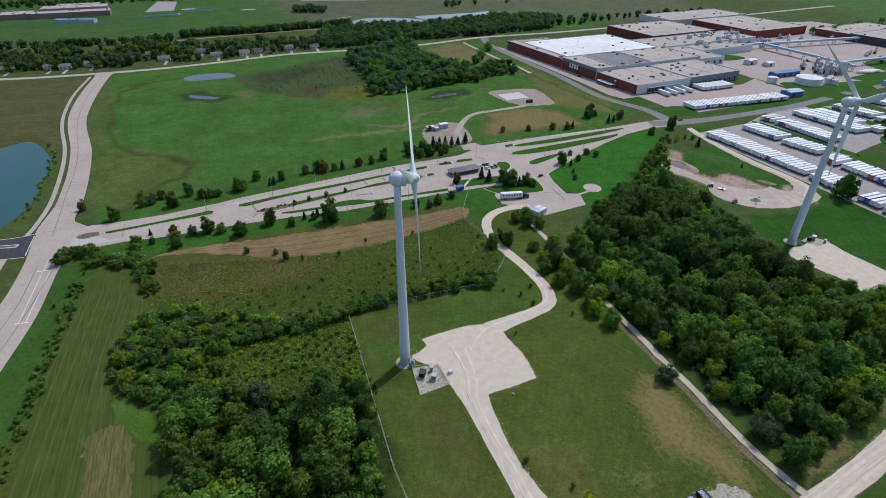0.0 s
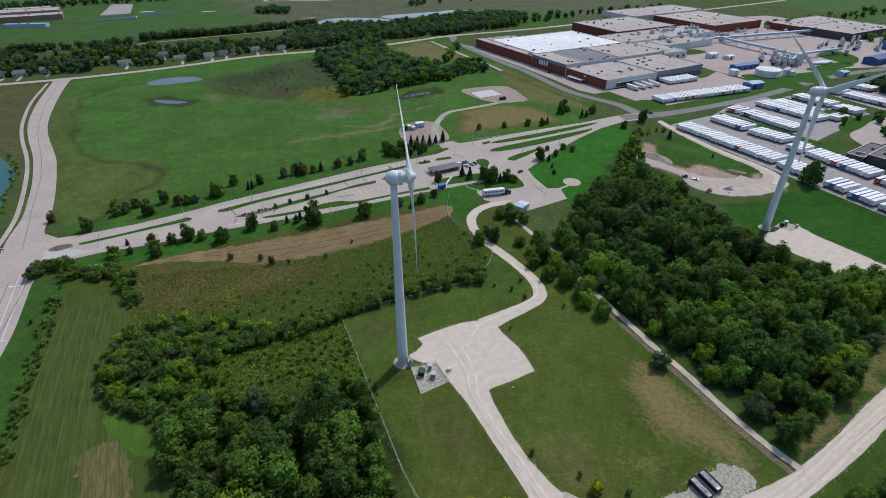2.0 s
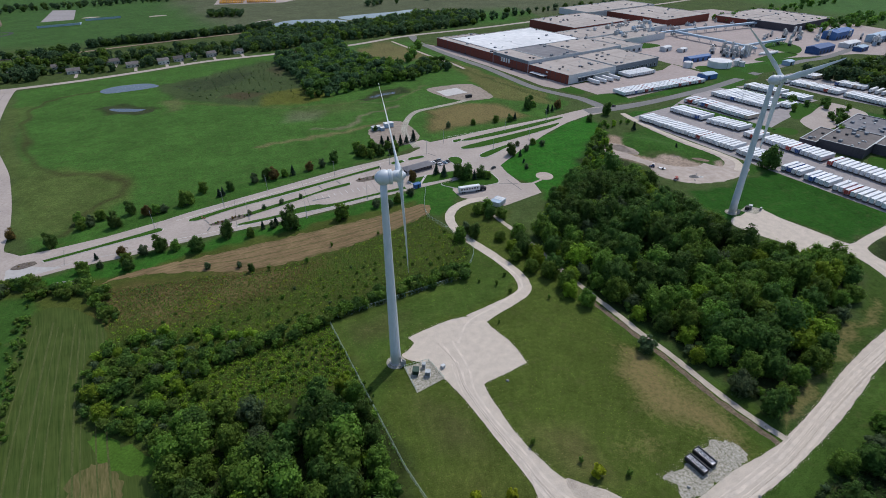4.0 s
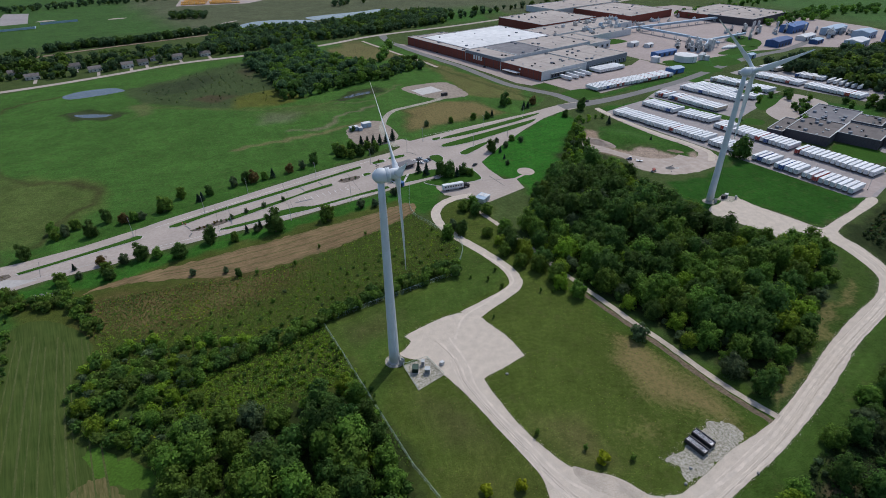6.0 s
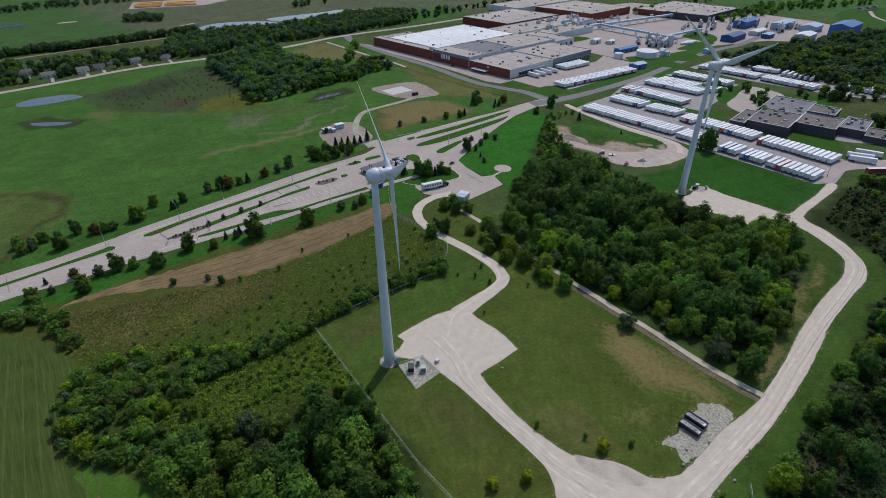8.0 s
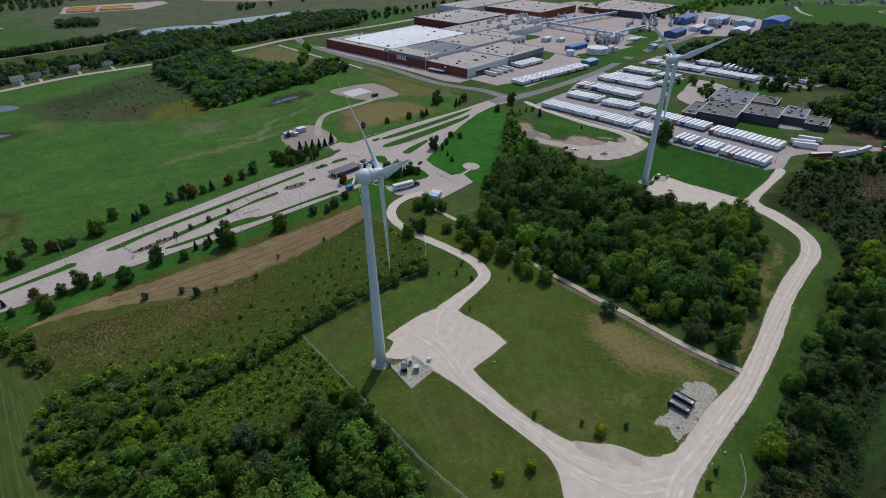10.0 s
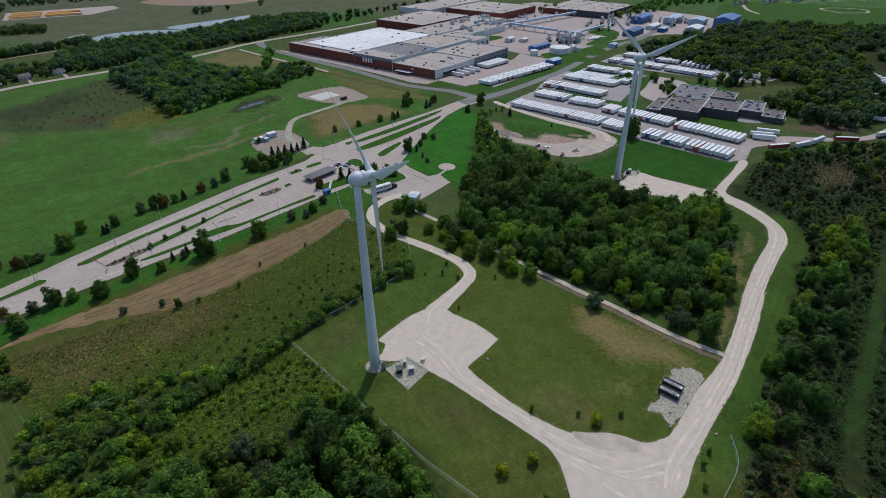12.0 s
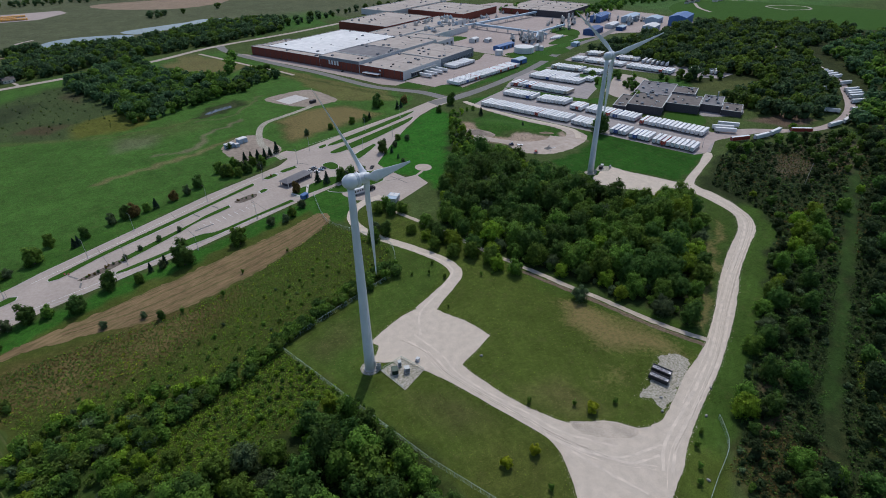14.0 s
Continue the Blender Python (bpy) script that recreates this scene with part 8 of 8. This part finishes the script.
weeds("goldenrod", scatter([(150, 42), (162, 38), (122, 12), (104, 17)], 1.3, 335, 4000), (0.4, 0.9), ["olive", "bright", "yellow", "olive"], 8, 0.3, 336, "band of yellow-green weeds")
# far woods
MEAD = [(498, 318), (548, 284), (496, 244), (440, 266), (452, 300)]
forest("far_wood", [p for p in scatter([(418, 226), (455, 285), (470, 325), (520, 312), (515, 370), (500, 452), (505, 472), (640, 492), (800, 495), (900, 400), (900, 310), (720, 318), (600, 238), (545, 205), (495, 186), (452, 178), (425, 190)], 8.6, 41, 30000, 1500) if inside(np.array([p[0]]), np.array([p[1]]), MEAD)[0] < 0], (6, 15), 0.55, ["far", "deep", "mid", "far"], 23, 1.22, 42, "wide dark deciduous wood beyond the yard")
forest("far_wood", scatter([(440, 152), (500, 160), (560, 182), (605, 203), (655, 236), (725, 290), (910, 290), (960, 100), (800, -40), (480, -40), (432, 60)], 10.5, 43, 30000, 1500), (6, 15), 0.55, ["far", "deep", "far", "mid"], 23, 1.22, 44, "wide dark deciduous wood along the haul road")
forest("far_wood", scatter([(360, 162), (430, 150), (440, 110), (400, 90), (330, 120)], 9, 45, 3000), (5, 9), 0.5, ["deep", "mid"], 23, 1.28, 46, "dark trees below the haul road")
forest("yard_trees", [(404, 330), (410, 338), (398, 334), (415, 344), (403, 342), (395, 326), (388, 364), (396, 378), (404, 384), (420, 362), (428, 372), (410, 372), (432, 352), (372, 304), (378, 309), (450, 325), (462, 320), (470, 312), (480, 306), (490, 300), (500, 296), (455, 335), (318, 184), (325, 176), (345, 176), (360, 170), (372, 166), (398, 178)], (5, 8.5), 0.5, ["deep", "mid"], 60, 0.9, 47, "dark trees between the yards", "trees")
forest("far_wood", scatter([(-52, 686), (-39, 641), (-25, 588), (-16, 518), (7, 520), (22, 531), (66, 552), (92, 575), (88, 628), (58, 640), (40, 695), (38, 727), (20, 752), (-20, 722)], 7.2, 48, 12000), (7, 14), 0.52, ["far", "mid", "deep", "far"], 34, 1.04, 49, "dense dark copse in the meadow")
forest("far_wood", scatter([(78, 556), (92, 558), (106, 575), (143, 592), (145, 620), (120, 632), (98, 596)], 6.5, 50, 3000), (5, 10), 0.52, ["far", "deep", "mid"], 34, 1.10, 51, "clump of dark trees beside the copse", "trees")
forest("far_wood", scatter([(-104, 746), (-60, 750), (-10, 772), (62, 800), (134, 818), (200, 846), (262, 872), (285, 960), (180, 975), (92, 915), (25, 890), (-46, 900), (-86, 868)], 8.2, 52, 12000), (8, 14), 0.55, ["far", "far", "deep", "far", "mid"], 27, 1.28, 53, "belt of dark trees by the pools")
forest("house_trees", [p for p in scatter([(-900, 610), (-440, 640), (-300, 660), (-190, 702), (-100, 742), (-60, 752), (-70, 800), (-130, 790), (-230, 775), (-360, 762), (-440, 752), (-900, 720)], 8.6, 53, 14000) if noise.noise(Vector((p[0] * 0.022, p[1] * 0.022, 4.4))) > -0.16 and not any(abs(p[0] - hx) < 5.5 and (-5.5 if hx % 2 else -12) < p[1] - hy < 4 for hx, hy in HOUSES)], (7, 13), 0.55, ["far", "far", "deep", "far", "mid"], 27, 1.16, 54, "dark garden trees among houses", "trees")
forest("rail_trees", along([(-900, 748), (-498, 776), (-386, 790), (-300, 812)], 9, 6, 55) + along([(-290, 838), (-258, 855), (-199, 868), (-142, 892), (-60, 925)], 10, 4, 155), (7, 12), 0.55, ["far", "far", "deep"], 24, 1.28, 56, "hedge of dark trees along the railway", "trees")
forest("far_trees", scatter([(-166, 1068), (-112, 1060), (-110, 1112), (-166, 1120)], 9, 57, 900) + scatter([(200, 870), (330, 905), (420, 960), (600, 1010), (600, 1030), (250, 930)], 13, 58, 900) + scatter([(-800, 1150), (-640, 1175), (-420, 1270), (-180, 1360), (-180, 1420), (-420, 1330), (-800, 1220)], 12, 59, 3000) + scatter([(-330, 1430), (0, 1455), (300, 1450), (700, 1300), (700, 1380), (300, 1520), (-330, 1500)], 13, 60, 3000) + scatter([(110, 1130), (140, 1120), (150, 1150), (120, 1160)], 10, 61, 300) + [(180, 1150), (250, 1180)], (7, 12), 0.55, ["far", "far", "deep"], 22, 1.39, 62, "loose far groups of dark trees", "trees")
forest("far_trees", scatter([(700, 650), (900, 700), (1100, 690), (1100, 720), (900, 760), (700, 690)], 14, 63, 1500) + scatter([(640, 760), (1000, 900), (1000, 930), (640, 800)], 16, 64, 900) + along([(105, 640), (120, 690), (135, 730)], 6, 12, 65), (7, 12), 0.55, ["deep", "mid"], 20, 1.39, 66, "far belts of dark trees", "trees")
forest("mound_scrub", scatter([(160, 300), (176, 292), (180, 316), (188, 338), (204, 356), (225, 372), (238, 372), (215, 380), (203, 368)], 4.5, 67, 3000), (1.5, 4.5), 0.55, ["deep", "mid", "mid", "bright"], 34, 1.2, 68, "scrub along the mound", "shrubs")
forest("bank_reeds", along([(-258, 405), (-237, 370), (-226, 336), (-215, 305), (-212, 280)], 5, 4, 69), (0.8, 2.4), 0.7, ["mid", "grey", "bright"], 20, 1.6, 70, "weedy bushes on the pond bank", "shrubs")
for i in range(14):
    x, y = ((80, 60), (93, 66), (58, 46), (75, 74), (70, 70), (150, 262), (186, 310), (222, 270), (205, 265), (215, 262), (38, 128), (-144, 240), (-138, 238), (-147, 236))[i]
    rng = np.random.default_rng(i)
    me = quick_mesh("boulder", *core(rng, (0, 0, 0.25), (0.7, 0.5, 0.45)))
    me.materials.append(M["rock"])
    tagged(new("boulder", me), "grey field boulder on the grass", "boulder", "boulders").matrix_basis = pose(x, y, 0, 0, 0, i * 50)
# riprap in the ditch mouth below the junction
rrng = np.random.default_rng(97)
stones = [core(rrng, (x, y, 0.12), rrng.uniform(0.22, 0.55, 3) * (1, 1, 0.7)) for x, y in [(-137 + rrng.normal(0, 3.4), 238 + rrng.normal(0, 1.5)) for q in range(90)]]
me = quick_mesh("riprap", *join(stones))
me.materials.append(M["rock"])
tagged(new("riprap", me), "pale broken stones in the ditch mouth", "stones", kind="stuff")
